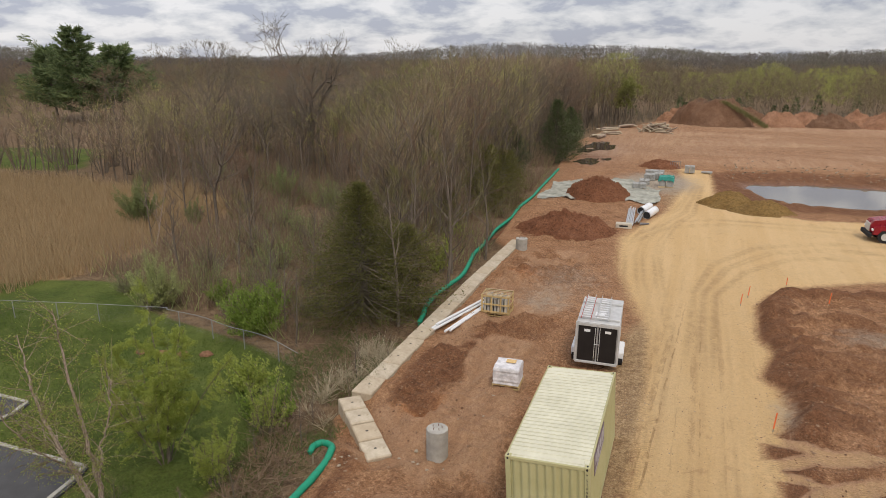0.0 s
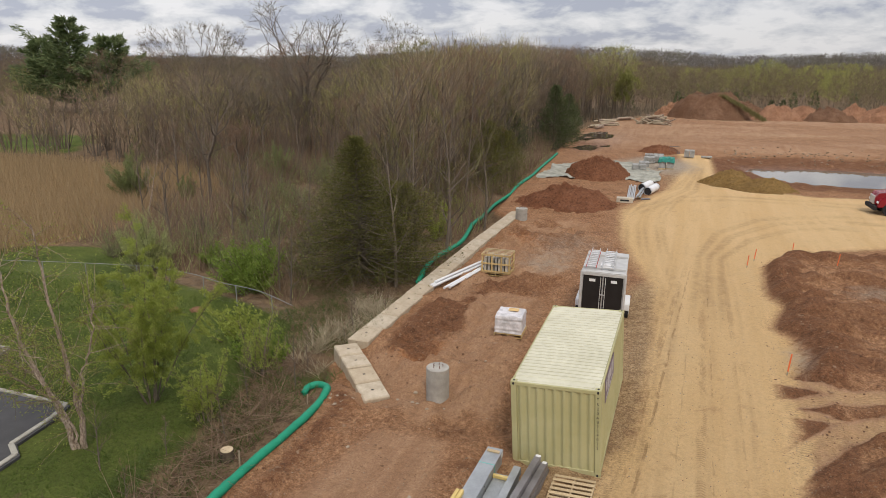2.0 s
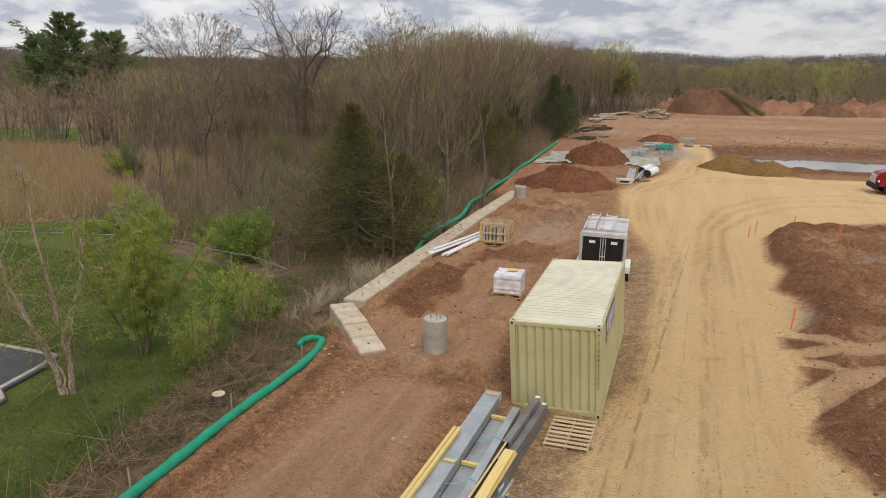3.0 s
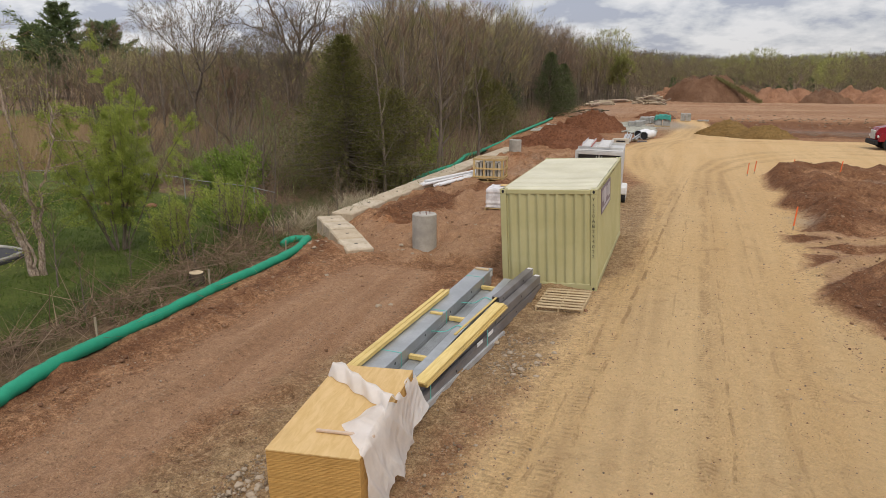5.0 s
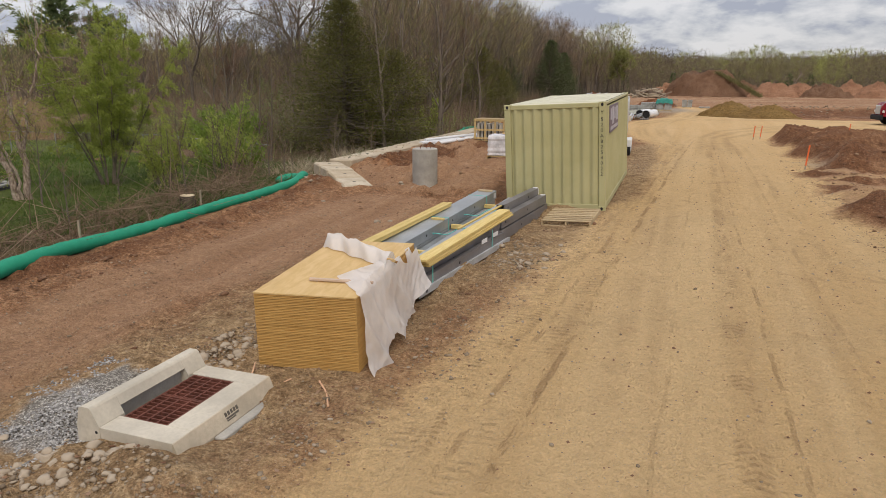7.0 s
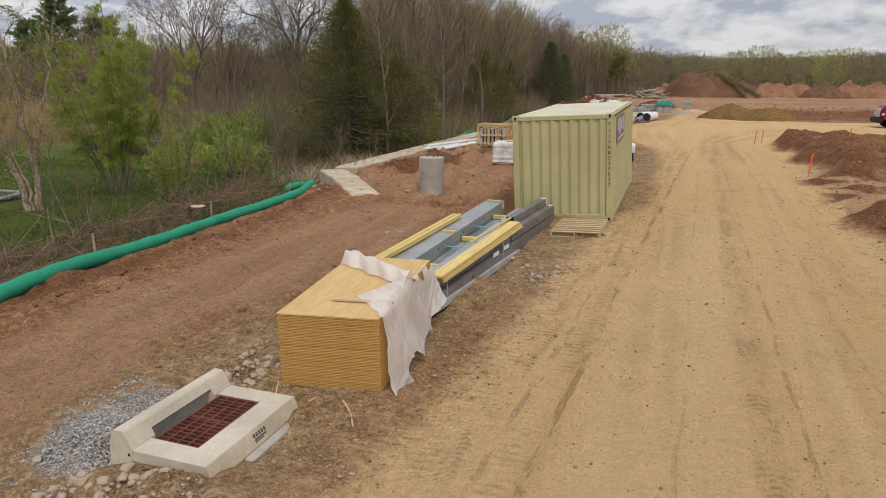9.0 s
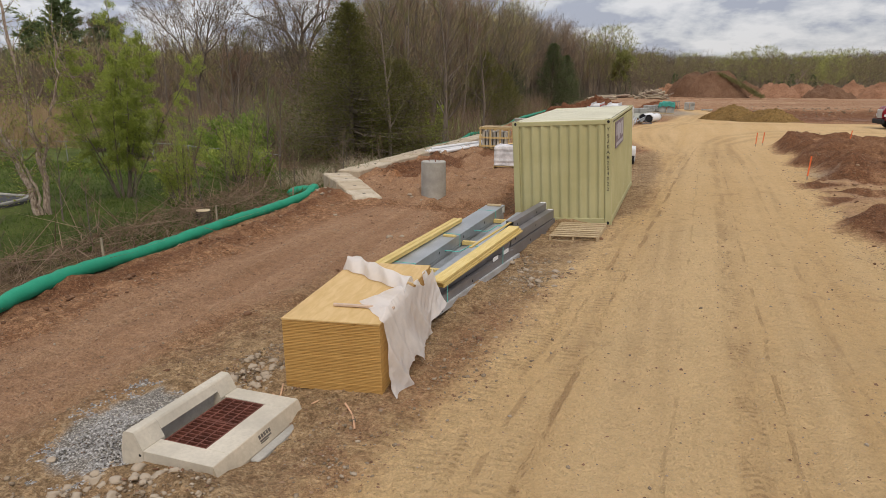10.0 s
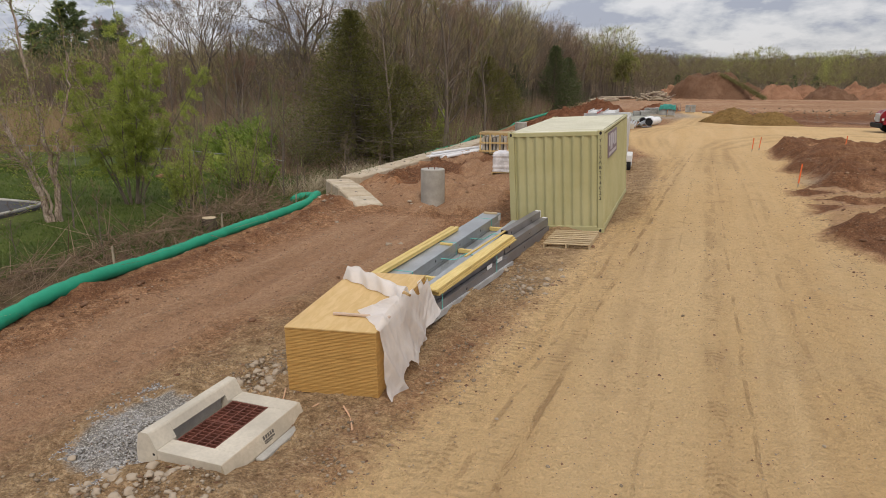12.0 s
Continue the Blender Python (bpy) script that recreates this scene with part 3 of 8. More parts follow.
    for name, v in zones.items():
        me.attributes.new(name, "FLOAT", "POINT").data.foreach_set("value", np.clip(v, 0, 1).astype(np.float32))
    me.materials.append(soil)
    return tagged(new("ground", me), "bare red-brown clay and tan haul road with lawn and leaf litter", "ground", kind="structure")


ground = make_ground()

# ---- building helpers ----


def part(name, bm, material, parent=None, label="", smooth=False):
    """Links a bmesh as one mesh object under a thing or a part."""
    me = bpy.data.meshes.new(name)
    bm.to_mesh(me)
    bm.free()
    if smooth:
        me.polygons.foreach_set("use_smooth", [True] * len(me.polygons))
    me.materials.append(material)
    ob = new(name, me)
    ob.parent = parent
    return tagged(ob, label)


def share(ob, name, m, parent=None):
    """Another object on the same mesh."""
    o = new(name, ob.data)
    o.parent = parent
    o.matrix_local = m
    return o


def thing(name, m, label, category, group="", kind=""):
    ob = new(name)
    ob.empty_display_size = 0.2
    ob.matrix_world = m
    return tagged(ob, label, category, group, kind)


def box(bm, lo, hi, bevel=0.0, m=None):
    """A box between two corners, with bevelled edges."""
    lo, hi = Vector(lo), Vector(hi)
    res = bmesh.ops.create_cube(bm, size=1.0)
    vs = res["verts"]
    for v in vs:
        v.co = Vector([lo[i] + (v.co[i] + 0.5) * (hi[i] - lo[i]) for i in range(3)])
    if bevel:
        es = list({e for v in vs for e in v.link_edges})
        out = bmesh.ops.bevel(bm, geom=es, offset=bevel, segments=1, affect="EDGES", profile=0.5)
        vs = list({v for f in out["faces"] for v in f.verts} | {v for v in vs if v.is_valid})
    if m is not None:
        for v in vs:
            v.co = m @ v.co
    return vs


def boxed(lo, hi, bevel=0.0, m=None):
    bm = bmesh.new()
    box(bm, lo, hi, bevel, m)
    return bm


def tube(bm, pts, radii, sides=8, cap=True):
    """A tube along points with a radius at each."""
    pts = [Vector(p) for p in pts]
    rings = []
    for i, p in enumerate(pts):
        d = (pts[min(i + 1, len(pts) - 1)] - pts[max(i - 1, 0)]).normalized()
        ref = Vector((0, 0, 1)) if abs(d.z) < 0.9 else Vector((1, 0, 0))
        u = d.cross(ref).normalized()
        w = d.cross(u)
        r = radii[i] if isinstance(radii, (list, tuple)) else radii
        rings.append([bm.verts.new(p + r * (math.cos(a) * u + math.sin(a) * w)) for a in (2 * math.pi * k / sides for k in range(sides))])
    for a, b in zip(rings, rings[1:]):
        for k in range(sides):
            bm.faces.new((a[k], a[(k + 1) % sides], b[(k + 1) % sides], b[k]))
    if cap:
        bm.faces.new(rings[0][::-1])
        bm.faces.new(rings[-1])
    return rings


def curve_points(ctrl, n):
    """A smooth line through control points."""
    c = [Vector(p) for p in ctrl]
    c = [c[0] * 2 - c[1]] + c + [c[-1] * 2 - c[-2]]
    out = []
    segs = len(c) - 3
    for k in range(n + 1):
        s = min(k / n * segs, segs - 1e-6)
        i, t = int(s), s - int(s)
        p0, p1, p2, p3 = c[i : i + 4]
        out.append(0.5 * (2 * p1 + (p2 - p0) * t + (2 * p0 - 5 * p1 + 4 * p2 - p3) * t * t + (3 * p1 - p0 - 3 * p2 + p3) * t**3))
    return out


def prism(bm, profile, y0, y1, m=None):
    """A profile of (x, z) run from y0 to y1."""
    a = [bm.verts.new((x, y0, z)) for x, z in profile]
    b = [bm.verts.new((x, y1, z)) for x, z in profile]
    n = len(profile)
    for k in range(n):
        bm.faces.new((a[k], a[(k + 1) % n], b[(k + 1) % n], b[k]))
    bm.faces.new(a[::-1])
    bm.faces.new(b)
    if m is not None:
        for v in a + b:
            v.co = m @ v.co
    return a + b


def text_mesh(body, size, m, depth=0.002):
    cu = bpy.data.curves.new("letters", "FONT")
    cu.body, cu.size, cu.extrude, cu.align_x, cu.align_y = body, size, depth, "CENTER", "CENTER"
    ob = bpy.data.objects.new("letters", cu)
    scene.collection.objects.link(ob)
    me = bpy.data.meshes.new_from_object(ob.evaluated_get(bpy.context.evaluated_depsgraph_get()))
    bpy.data.objects.remove(ob)
    bpy.data.curves.remove(cu)
    bm = bmesh.new()
    bm.from_mesh(me)
    bpy.data.meshes.remove(me)
    bm.transform(m)
    return bm


# ---- materials of things ----
def paint_cream():
    m = Mat("cream_paint", 0.5)
    run = m.noise(1.0, 5, 0.65, m.coords((9, 9, 0.5)))
    big = m.noise(0.9, 4, 0.6)
    c = m.mix(m.step(big, 0.3, 0.7), (0.395, 0.372, 0.192), (0.455, 0.430, 0.238))
    c = m.mix(m.math("MULTIPLY", m.step(run, 0.56, 0.75), 0.35), c, (0.42, 0.37, 0.18))
    c = m.mix(m.math("MULTIPLY", m.step(m.noise(26, 3, 0.6), 0.7, 0.8), 0.6), c, (0.25, 0.19, 0.08))
    m.colour(c).bump(big, 0.12, 0.02)
    return m.m


# roof tone: paler and less yellow than the walls
def paint_roof():
    m = Mat("pale_cream_roof_paint", 0.62)
    big, fine = m.noise(0.8, 5, 0.65), m.noise(9, 4, 0.6)
    c = m.mix(m.step(big, 0.3, 0.7), (0.56, 0.54, 0.41), (0.66, 0.64, 0.50))
    c = m.mix(m.math("MULTIPLY", m.step(fine, 0.55, 0.8), 0.12), c, (0.50, 0.45, 0.28))
    m.colour(c)
    return m.m


CREAM, ROOF = paint_cream(), paint_roof()
# black of the print, and painted shade for holes, slots and recesses
BLACK = plain("black_print_and_hole_shade", (0.02, 0.02, 0.022), 0.6, vary=0.1)
RUBBER = plain("black_rubber_and_bore_shade", (0.025, 0.025, 0.027), 0.85, vary=0.2)
CONC = plain("cast_concrete", (0.55, 0.475, 0.365), 0.9, vary=0.3, scale=5, bump=0.4)
CONC_GREY = plain("grey_concrete", (0.40, 0.38, 0.34), 0.9, vary=0.25, scale=6, bump=0.4)
CONC_PALE = plain("pale_precast_concrete", (0.56, 0.51, 0.42), 0.88, vary=0.2, scale=4, bump=0.35)
GALV = plain("galvanised_steel", (0.50, 0.51, 0.52), 0.45, 0.3, vary=0.2, scale=6)
STEEL_DARK = plain("dull_grey_steel", (0.24, 0.23, 0.235), 0.45, 0.35, vary=0.25, scale=6)
STEEL_BLUE = plain("blue_grey_steel", (0.40, 0.425, 0.44), 0.38, 0.45, vary=0.2, scale=6)
ALU = plain("brushed_aluminium", (0.58, 0.58, 0.57), 0.55, 0.25, vary=0.15, scale=8)
PAINT_BLACK = plain("black_trailer_skin", (0.022, 0.02, 0.02), 0.35, vary=0.2)
WHITE = plain("white_plastic", (0.78, 0.79, 0.80), 0.35, vary=0.08, scale=6)
STENCIL = plain("worn_black_stencil", (0.13, 0.115, 0.095), 0.8, vary=0.4, scale=20)
RUST = plain("rusty_cast_iron", (0.165, 0.058, 0.040), 0.75, 0.1, vary=0.35, scale=14, bump=0.5)
ORANGE = plain("fluorescent_orange_paint", (0.85, 0.17, 0.05), 0.6, vary=0.15)
RED_PAINT = plain("dark_red_car_paint", (0.27, 0.018, 0.028), 0.25, vary=0.1)
GLASS_DARK = plain("dark_glass", (0.02, 0.022, 0.026), 0.06, vary=0.1)
TARP = plain("teal_tarpaulin", (0.03, 0.27, 0.22), 0.5, vary=0.3, scale=5)
ASPHALT = plain("asphalt", (0.075, 0.074, 0.076), 0.92, vary=0.2, scale=7, bump=0.4)
KERB = plain("kerb_concrete", (0.42, 0.40, 0.35), 0.9, vary=0.22, scale=6, bump=0.3)
STRAP = plain("teal_strap", (0.16, 0.55, 0.50), 0.5, vary=0.1)
GRAPHIC = plain("purple_brown_print", (0.20, 0.155, 0.18), 0.6, vary=0.15)
PRINT_PALE = plain("faded_lilac_print", (0.46, 0.44, 0.47), 0.6, vary=0.2)
WRAP_PINK = plain("faded_wood_strip", (0.62, 0.47, 0.36), 0.75, vary=0.15)
FENCE = plain("dull_fence_wire", (0.31, 0.315, 0.31), 0.55, 0.3, vary=0.15)
BARE_BOARD = plain("weathered_board", (0.40, 0.33, 0.24), 0.85, vary=0.25, scale=10)


def block_concrete():
    m = Mat("tan_block_concrete", 0.9)
    big, fine = m.noise(1.6, 5, 0.65), m.noise(28, 4, 0.65)
    c = m.mix(m.step(big, 0.3, 0.7), (0.40, 0.335, 0.25), (0.60, 0.525, 0.41))
    c = m.mix(m.math("MULTIPLY", m.random(), 0.5), c, (0.43, 0.33, 0.215))
    c = m.mix(m.math("MULTIPLY", m.step(m.noise(4.5, 6, 0.7), 0.56, 0.68), 0.55), c, (0.27, 0.20, 0.135))
    m.colour(m.mix(m.math("MULTIPLY", m.step(fine, 0.5, 0.7), 0.35), c, (0.33, 0.28, 0.21))).bump(fine, 0.4, 0.01)
    return m.m


BLOCK = block_concrete()


def wood(name, a, b, grain=(1.0, 14.0, 14.0), rough=0.75):
    m = Mat(name, rough)
    ring = m.noise(2.2, 6, 0.7, m.coords(grain), 0.6)
    big = m.noise(0.9, 3, 0.6)
    c = m.mix(m.step(ring, 0.3, 0.7), a, b)
    c = m.mix(m.math("MULTIPLY", m.random(), 0.45), c, tuple(v * 0.72 for v in a))
    c = m.mix(m.math("MULTIPLY", m.step(big, 0.5, 0.7), 0.35), c, tuple(v * 0.6 for v in a))
    m.colour(c).bump(ring, 0.25, 0.006)
    return m.m


PALLET_WOOD = wood("raw_pallet_wood", (0.46, 0.34, 0.20), (0.62, 0.49, 0.31), (14.0, 1.0, 14.0))
CRATE_WOOD = wood("pine_crate_wood", (0.50, 0.35, 0.15), (0.66, 0.49, 0.25), (14.0, 14.0, 2.0))
LUMBER = wood("yellow_lumber", (0.62, 0.45, 0.15), (0.76, 0.60, 0.27), (14.0, 1.0, 14.0), 0.65)
PLY_TOP = wood("plywood_face", (0.60, 0.39, 0.15), (0.76, 0.54, 0.27), (5.0, 1.0, 5.0), 0.6)
PLY_EDGE = wood("plywood_edge", (0.49, 0.28, 0.085), (0.575, 0.345, 0.115), (1.0, 1.0, 22.0), 0.7)


def thin_shader(m, c, share):
    """Lets thin leaves and twigs pass part of the light through."""
    tr, mix = m.n.new("ShaderNodeBsdfTranslucent"), m.n.new("ShaderNodeMixShader")
    m.put(tr.inputs["Color"], c)
    mix.inputs[0].default_value = share
    m.l.new(m.bsdf.outputs[0], mix.inputs[1])
    m.l.new(tr.outputs[0], mix.inputs[2])
    m.l.new(mix.outputs[0], m.n["Material Output"].inputs["Surface"])


def film_material():
    m = Mat("milky_plastic_film", 0.3)
    c = m.mix(m.noise(5, 4, 0.6), (0.84, 0.79, 0.75), (0.93, 0.91, 0.89))
    m.colour(c).bump(m.noise(14, 5, 0.7), 0.6, 0.02)
    thin_shader(m, c, 0.35)
    clear, mix = m.n.new("ShaderNodeBsdfTransparent"), m.n.new("ShaderNodeMixShader")
    out = m.n["Material Output"].inputs["Surface"]
    m.l.new(m.step(m.noise(2.5, 4, 0.6), 0.3, 0.7, 0.03, 0.20), mix.inputs[0])
    m.l.new(out.links[0].from_socket, mix.inputs[1])
    m.l.new(clear.outputs[0], mix.inputs[2])
    m.l.new(mix.outputs[0], out)
    return m.m


FILM = film_material()


def sock_material():
    m = Mat("green_filter_sock_mesh", 0.6)
    c = m.mix(m.noise(3, 4, 0.6), (0.004, 0.20, 0.115), (0.012, 0.34, 0.20))
    c = m.mix(m.math("MULTIPLY", m.step(m.noise(1.7, 5, 0.7), 0.62, 0.78), 0.5), c, (0.10, 0.16, 0.09))
    m.colour(c).bump(m.cells(70, rand=0.2), 0.35, 0.01)
    return m.m


SOCK = sock_material()

# ---- shipping container ----
BOX_W, BOX_L, BOX_H = 2.438, 6.058, 2.591


def make_container():
    # it leans with the grade
    m = Matrix(((0.9986, -0.0005, -0.0531, 0.0), (-0.0005, 0.9998, -0.0199, 0.0), (0.0531, 0.0199, 0.9984, 0.0), (0, 0, 0, 1)))
    c = thing("shipping_container", m, "cream-painted steel shipping container with corrugated walls and closed end", "container")
    W, L, H = BOX_W, BOX_L, BOX_H
    post, rail = 0.16, 0.11

    def corrugated(length, height, pitch, depth, flat):
        """Wall sheet in x-z, folds standing out towards -y."""
        xs, x = [(0.0, 0.0)], 0.0
        n = max(1, round(length / pitch))
        p = length / n
        ramp = 0.068 * p / 0.278
        for k in range(n):
            x0 = k * p
            f = (p - 2 * ramp) / 2
            xs += [(x0 + f * flat, 0.0), (x0 + f * flat + ramp, depth), (x0 + p - f * flat - ramp, depth), (x0 + p - 0.001, 0.0)]
        bm = bmesh.new()
        front = [[bm.verts.new((x, -d, z)) for x, d in xs] for z in (0, height)]
        back = [[bm.verts.new((x, -d + 0.004, z)) for x, d in xs] for z in (0, height)]
        for k in range(len(xs) - 1):
            bm.faces.new((front[0][k], front[0][k + 1], front[1][k + 1], front[1][k]))
            bm.faces.new((back[0][k + 1], back[0][k], back[1][k], back[1][k + 1]))
        return bm

    # end wall, back wall and two side walls
    for y, turn, x0 in ((0.055, 0, post), (L - 0.055, 180, W - post)):
        bm = corrugated(W - 2 * post, H - 0.16 - rail, 0.2353, 0.046, 0.62)
        bm.transform(pose(x0, y, 0.16, 0, 0, turn))
        part("end_wall", bm, CREAM, c)
    for x, turn, y0 in ((0.045, -90, L - post), (W - 0.045, 90, post)):
        bm = corrugated(L - 2 * post, H - 0.16 - rail, 0.278, 0.034, 0.8)
        bm.transform(pose(x, y0, 0.16, 0, 0, turn))
        part("side_wall", bm, CREAM, c)
    # posts, rails
    for x0 in (0, W - post):
        for y0 in (0, L - post):
            part("corner_post", boxed((x0 + 0.003, y0 + 0.003, 0.11), (x0 + post - 0.003, y0 + post - 0.003, H - 0.115), 0.012), CREAM, c)
    for x0 in (0.004, W - 0.064):
        part("side_rail", boxed((x0, 0.17, H - 0.075), (x0 + 0.06, L - 0.17, H - 0.015), 0.008), CREAM, c)
        part("bottom_rail", boxed((x0, 0.17, 0.02), (x0 + 0.06, L - 0.17, 0.165), 0.008), CREAM, c)
    for y0 in (0.004, L - 0.074):
        part("end_header", boxed((0.165, y0, H - 0.12), (W - 0.165, y0 + 0.07, H - 0.012), 0.01), CREAM, c)
        part("end_sill", boxed((0.165, y0, 0.02), (W - 0.165, y0 + 0.07, 0.17), 0.01), CREAM, c)
    # castings, with flat black ovals painting the shade of their holes
    for x0 in (0, W - 0.162):
        for y0 in (0, L - 0.178):
            for z0 in (0, H - 0.118):
                cast = part("corner_casting", boxed((x0 - 0.004, y0 - 0.004, z0 - 0.004), (x0 + 0.166, y0 + 0.182, z0 + 0.122), 0.01), CREAM, c)
                bm = bmesh.new()
                fy = y0 - 0.0055 if y0 == 0 else y0 + 0.1835
                bmesh.ops.create_circle(bm, cap_ends=True, segments=16, radius=0.036)
                bm.transform(Matrix.Translation((x0 + 0.081, fy, z0 + 0.059)) @ pose(0, 0, 0, 90 if y0 == 0 else -90, 0, 0) @ Matrix.Diagonal((0.85, 1.15, 1, 1)))
                part("lock_hole", bm, BLACK, cast, "black oval for the shade in a lock hole")
                if z0 > 0:
                    bm = bmesh.new()
                    bmesh.ops.create_circle(bm, cap_ends=True, segments=16, radius=0.036)
                    bm.transform(Matrix.Translation((x0 + 0.081, y0 + 0.089, z0 + 0.1235)) @ Matrix.Diagonal((0.85, 1.3, 1, 1)))
                    part("lock_hole", bm, BLACK, cast)
    # roof sheet with shallow cross ribs and end doublers
    bm = bmesh.new()
    rows, y = [], 0.42
    rows += [(0.03, 0.0), (0.40, 0.0), (y, 0.03)]
    while y < L - 0.5:
        rows += [(y + 0.158, 0.03), (y + 0.168, -0.012), (y + 0.198, -0.012), (y + 0.209, 0.03)]
        y += 0.209
    rows += [(L - 0.03, 0.0)]
    a = [[bm.verts.new((x, yy, H - 0.03 + h + 0.012 * math.sin(math.pi * x / W))) for yy, h in rows] for x in (0.06, W * 0.33, W * 0.66, W - 0.06)]
    for p, q in zip(a, a[1:]):
        for k in range(len(rows) - 1):
            bm.faces.new((p[k], q[k], q[k + 1], p[k + 1]))
    part("roof", bm, ROOF, c, "pale cream ribbed roof sheet")
    bm = boxed((0.2, 0.16, H - 0.028), (W - 0.2, 0.40, H - 0.008), 0.006)
    part("roof_doubler", bm, ROOF, c)
    # serial letters down the corner post
    for k, letter in enumerate("YS20AB2S4022"):
        z = H - 0.24 - k * 0.129 - (0.03 if k > 0 else 0)
        bm = text_mesh(letter, 0.118, pose(W - 0.085, -0.001, z, 90, 0, 0), 0.002)
        part("letter", bm, BLACK, c, "black stencilled letter" if k == 0 else "")
    # printed panel on the long side
    sign = part("side_sign", boxed((W - 0.012, 0.85, 1.80), (W + 0.012, 2.85, 2.45), 0.003), GRAPHIC, c, "weathered purple-brown printed panel")
    for y0, y1, z0, z1 in ((0.95, 1.20, 2.10, 2.38), (1.30, 1.75, 1.98, 2.40), (1.85, 2.10, 2.08, 2.36), (2.2, 2.7, 2.02, 2.38), (0.95, 2.7, 1.85, 1.93)):
        part("print_bar", boxed((W + 0.010, y0, z0), (W + 0.015, y1, z1)), PRINT_PALE, sign)
    # fork-lift plank under the end
    return c


container = make_container()

# ---- block wall ----


def make_block_wall():
    w = thing("block_wall", pose(0, 0, 0), "low retaining wall of large tan concrete blocks along the dirt", "wall")
    y, k = WALL_Y0, 0
    rnd = random.Random(3)
    while y < WALL_Y1:
        ln = rnd.choice((1.5, 1.5, 1.6, 1.2))
        zt = 0.30 + 0.03 * rnd.random()
        bm = boxed((-0.46, 0.014, -0.75), (0.46, ln - 0.018, 0), 0.035)
        for v in bm.verts:
            v.co.x += 0.012 * math.sin(7 * v.co.y + k)
            v.co.z += 0.008 * math.sin(5 * v.co.x + 3 * k)
        b = part("block", bm, BLOCK, w)
        b.matrix_world = pose(WALL_X + 0.05 * math.sin(y * 0.25) + 0.012 * rnd.uniform(-1, 1), y, zt, 0, rnd.uniform(-0.8, 0.8), rnd.uniform(-1.2, 1.2))
        # a black box on top paints the recess's shade
        if k < 9:
            part("lifting_recess", boxed((-0.05, ln * 0.55 - 0.04, -0.006), (0.03, ln * 0.55 + 0.03, 0.0095)), BLACK, b)
        y += ln
        k += 1
    # stepped wing that turns towards the dirt
    for k, zt in enumerate((0.27, 0.255, 0.175, 0.07)):
        f = 0.125 + 0.25 * k
        bm = boxed((-0.47, -0.515, -0.8), (0.47, 0.515, 0), 0.045)
        b = part("block", bm, BLOCK, w)
        b.matrix_world = pose(-8.17 + 2.92 * f, 5.33 - 3.18 * f, zt, (0, 0, 4.5, 6.5)[k], 1.5, 42.5 + (k - 1.5))
        # black box for the shade of the recess, as on the wall
        hole = part("lifting_recess", boxed((-0.05, -0.035, -0.006), (0.05, 0.035, 0.0035)), BLACK, b, "black patch for the shade in a lifting recess" if k == 0 else "")
    return w


block_wall = make_block_wall()


# ---- concrete pipe stubs ----
def make_pipe_stub(x, y, z_top, r, h, label):
    t = thing("concrete_bollard", pose(x, y, z_top - h), label, "bollard", "concrete bollards")
    bm = bmesh.new()
    prof = [(r - 0.015, 0), (r, 0.05), (r, h - 0.02), (r - 0.018, h), (0, h + 0.01)]
    rings = [[bm.verts.new((rr * math.cos(a), rr * math.sin(a), zz)) for a in (2 * math.pi * k / 32 for k in range(32))] for rr, zz in prof[:-1]]
    for a, b in zip(rings, rings[1:]):
        for k in range(32):
            bm.faces.new((a[k], a[(k + 1) % 32], b[(k + 1) % 32], b[k]))
    bm.faces.new(rings[-1])
    part("cylinder_body", bm, CONC_GREY, t, smooth=False)
    for k in range(5):
        a = 2 * math.pi * k / 5 + 0.4
        bx, by = 0.45 * r * math.cos(a), 0.45 * r * math.sin(a)
        bm = bmesh.new()
        tube(bm, [(bx, by, h - 0.05), (bx, by, h + 0.06), (bx * 0.8 + 0.01, by * 0.8, h + 0.09)], 0.011, 6)
        part("rebar", bm, RUST, t, "bent rusty rebar stub" if k == 0 else "")
    return t


make_pipe_stub(-3.35, 2.9, 1.16, 0.385, 1.3, "upright grey concrete cylinder with rebar stubs, standing in clay")
make_pipe_stub(-6.95, 29.6, 1.05, 0.42, 1.2, "upright grey concrete cylinder at the end of the block wall")


# ---- pallets ----
def make_pallet_parts(t, w=1.10, d=1.5, h=0.13, z0=0.0, mat=None):
    mat = mat or PALLET_WOOD
    st = None
    for x in (-w / 2, -0.02, w / 2 - 0.04):
        st = part("stringer", boxed((x, -d / 2, z0 + 0.016), (x + 0.04, d / 2, z0 + h - 0.018), 0.004), mat, t)
    n = 8
    for k in range(n):
        y = -d / 2 + k * (d - 0.1) / (n - 1)
        wd = 0.1 + 0.012 * math.sin(k * 2.3)
        part("deck_board", boxed((-w / 2 - 0.005, y, z0 + h - 0.0175), (w / 2 + 0.005, y + wd, z0 + h), 0.003), mat, t)
    for y in (-d / 2, -0.05, d / 2 - 0.1):
        part("bottom_board", boxed((-w / 2, y, z0), (w / 2, y + 0.1, z0 + 0.0155), 0.003), mat, t)


def make_empty_pallet():
    t = thing("pallet", pose(1.80, -1.04, 0.075, 1.5, -2.6, -1.5), "empty raw-wood pallet lying before the container's end", "pallet")
    make_pallet_parts(t, 1.10, 1.42)
    return t


make_empty_pallet()


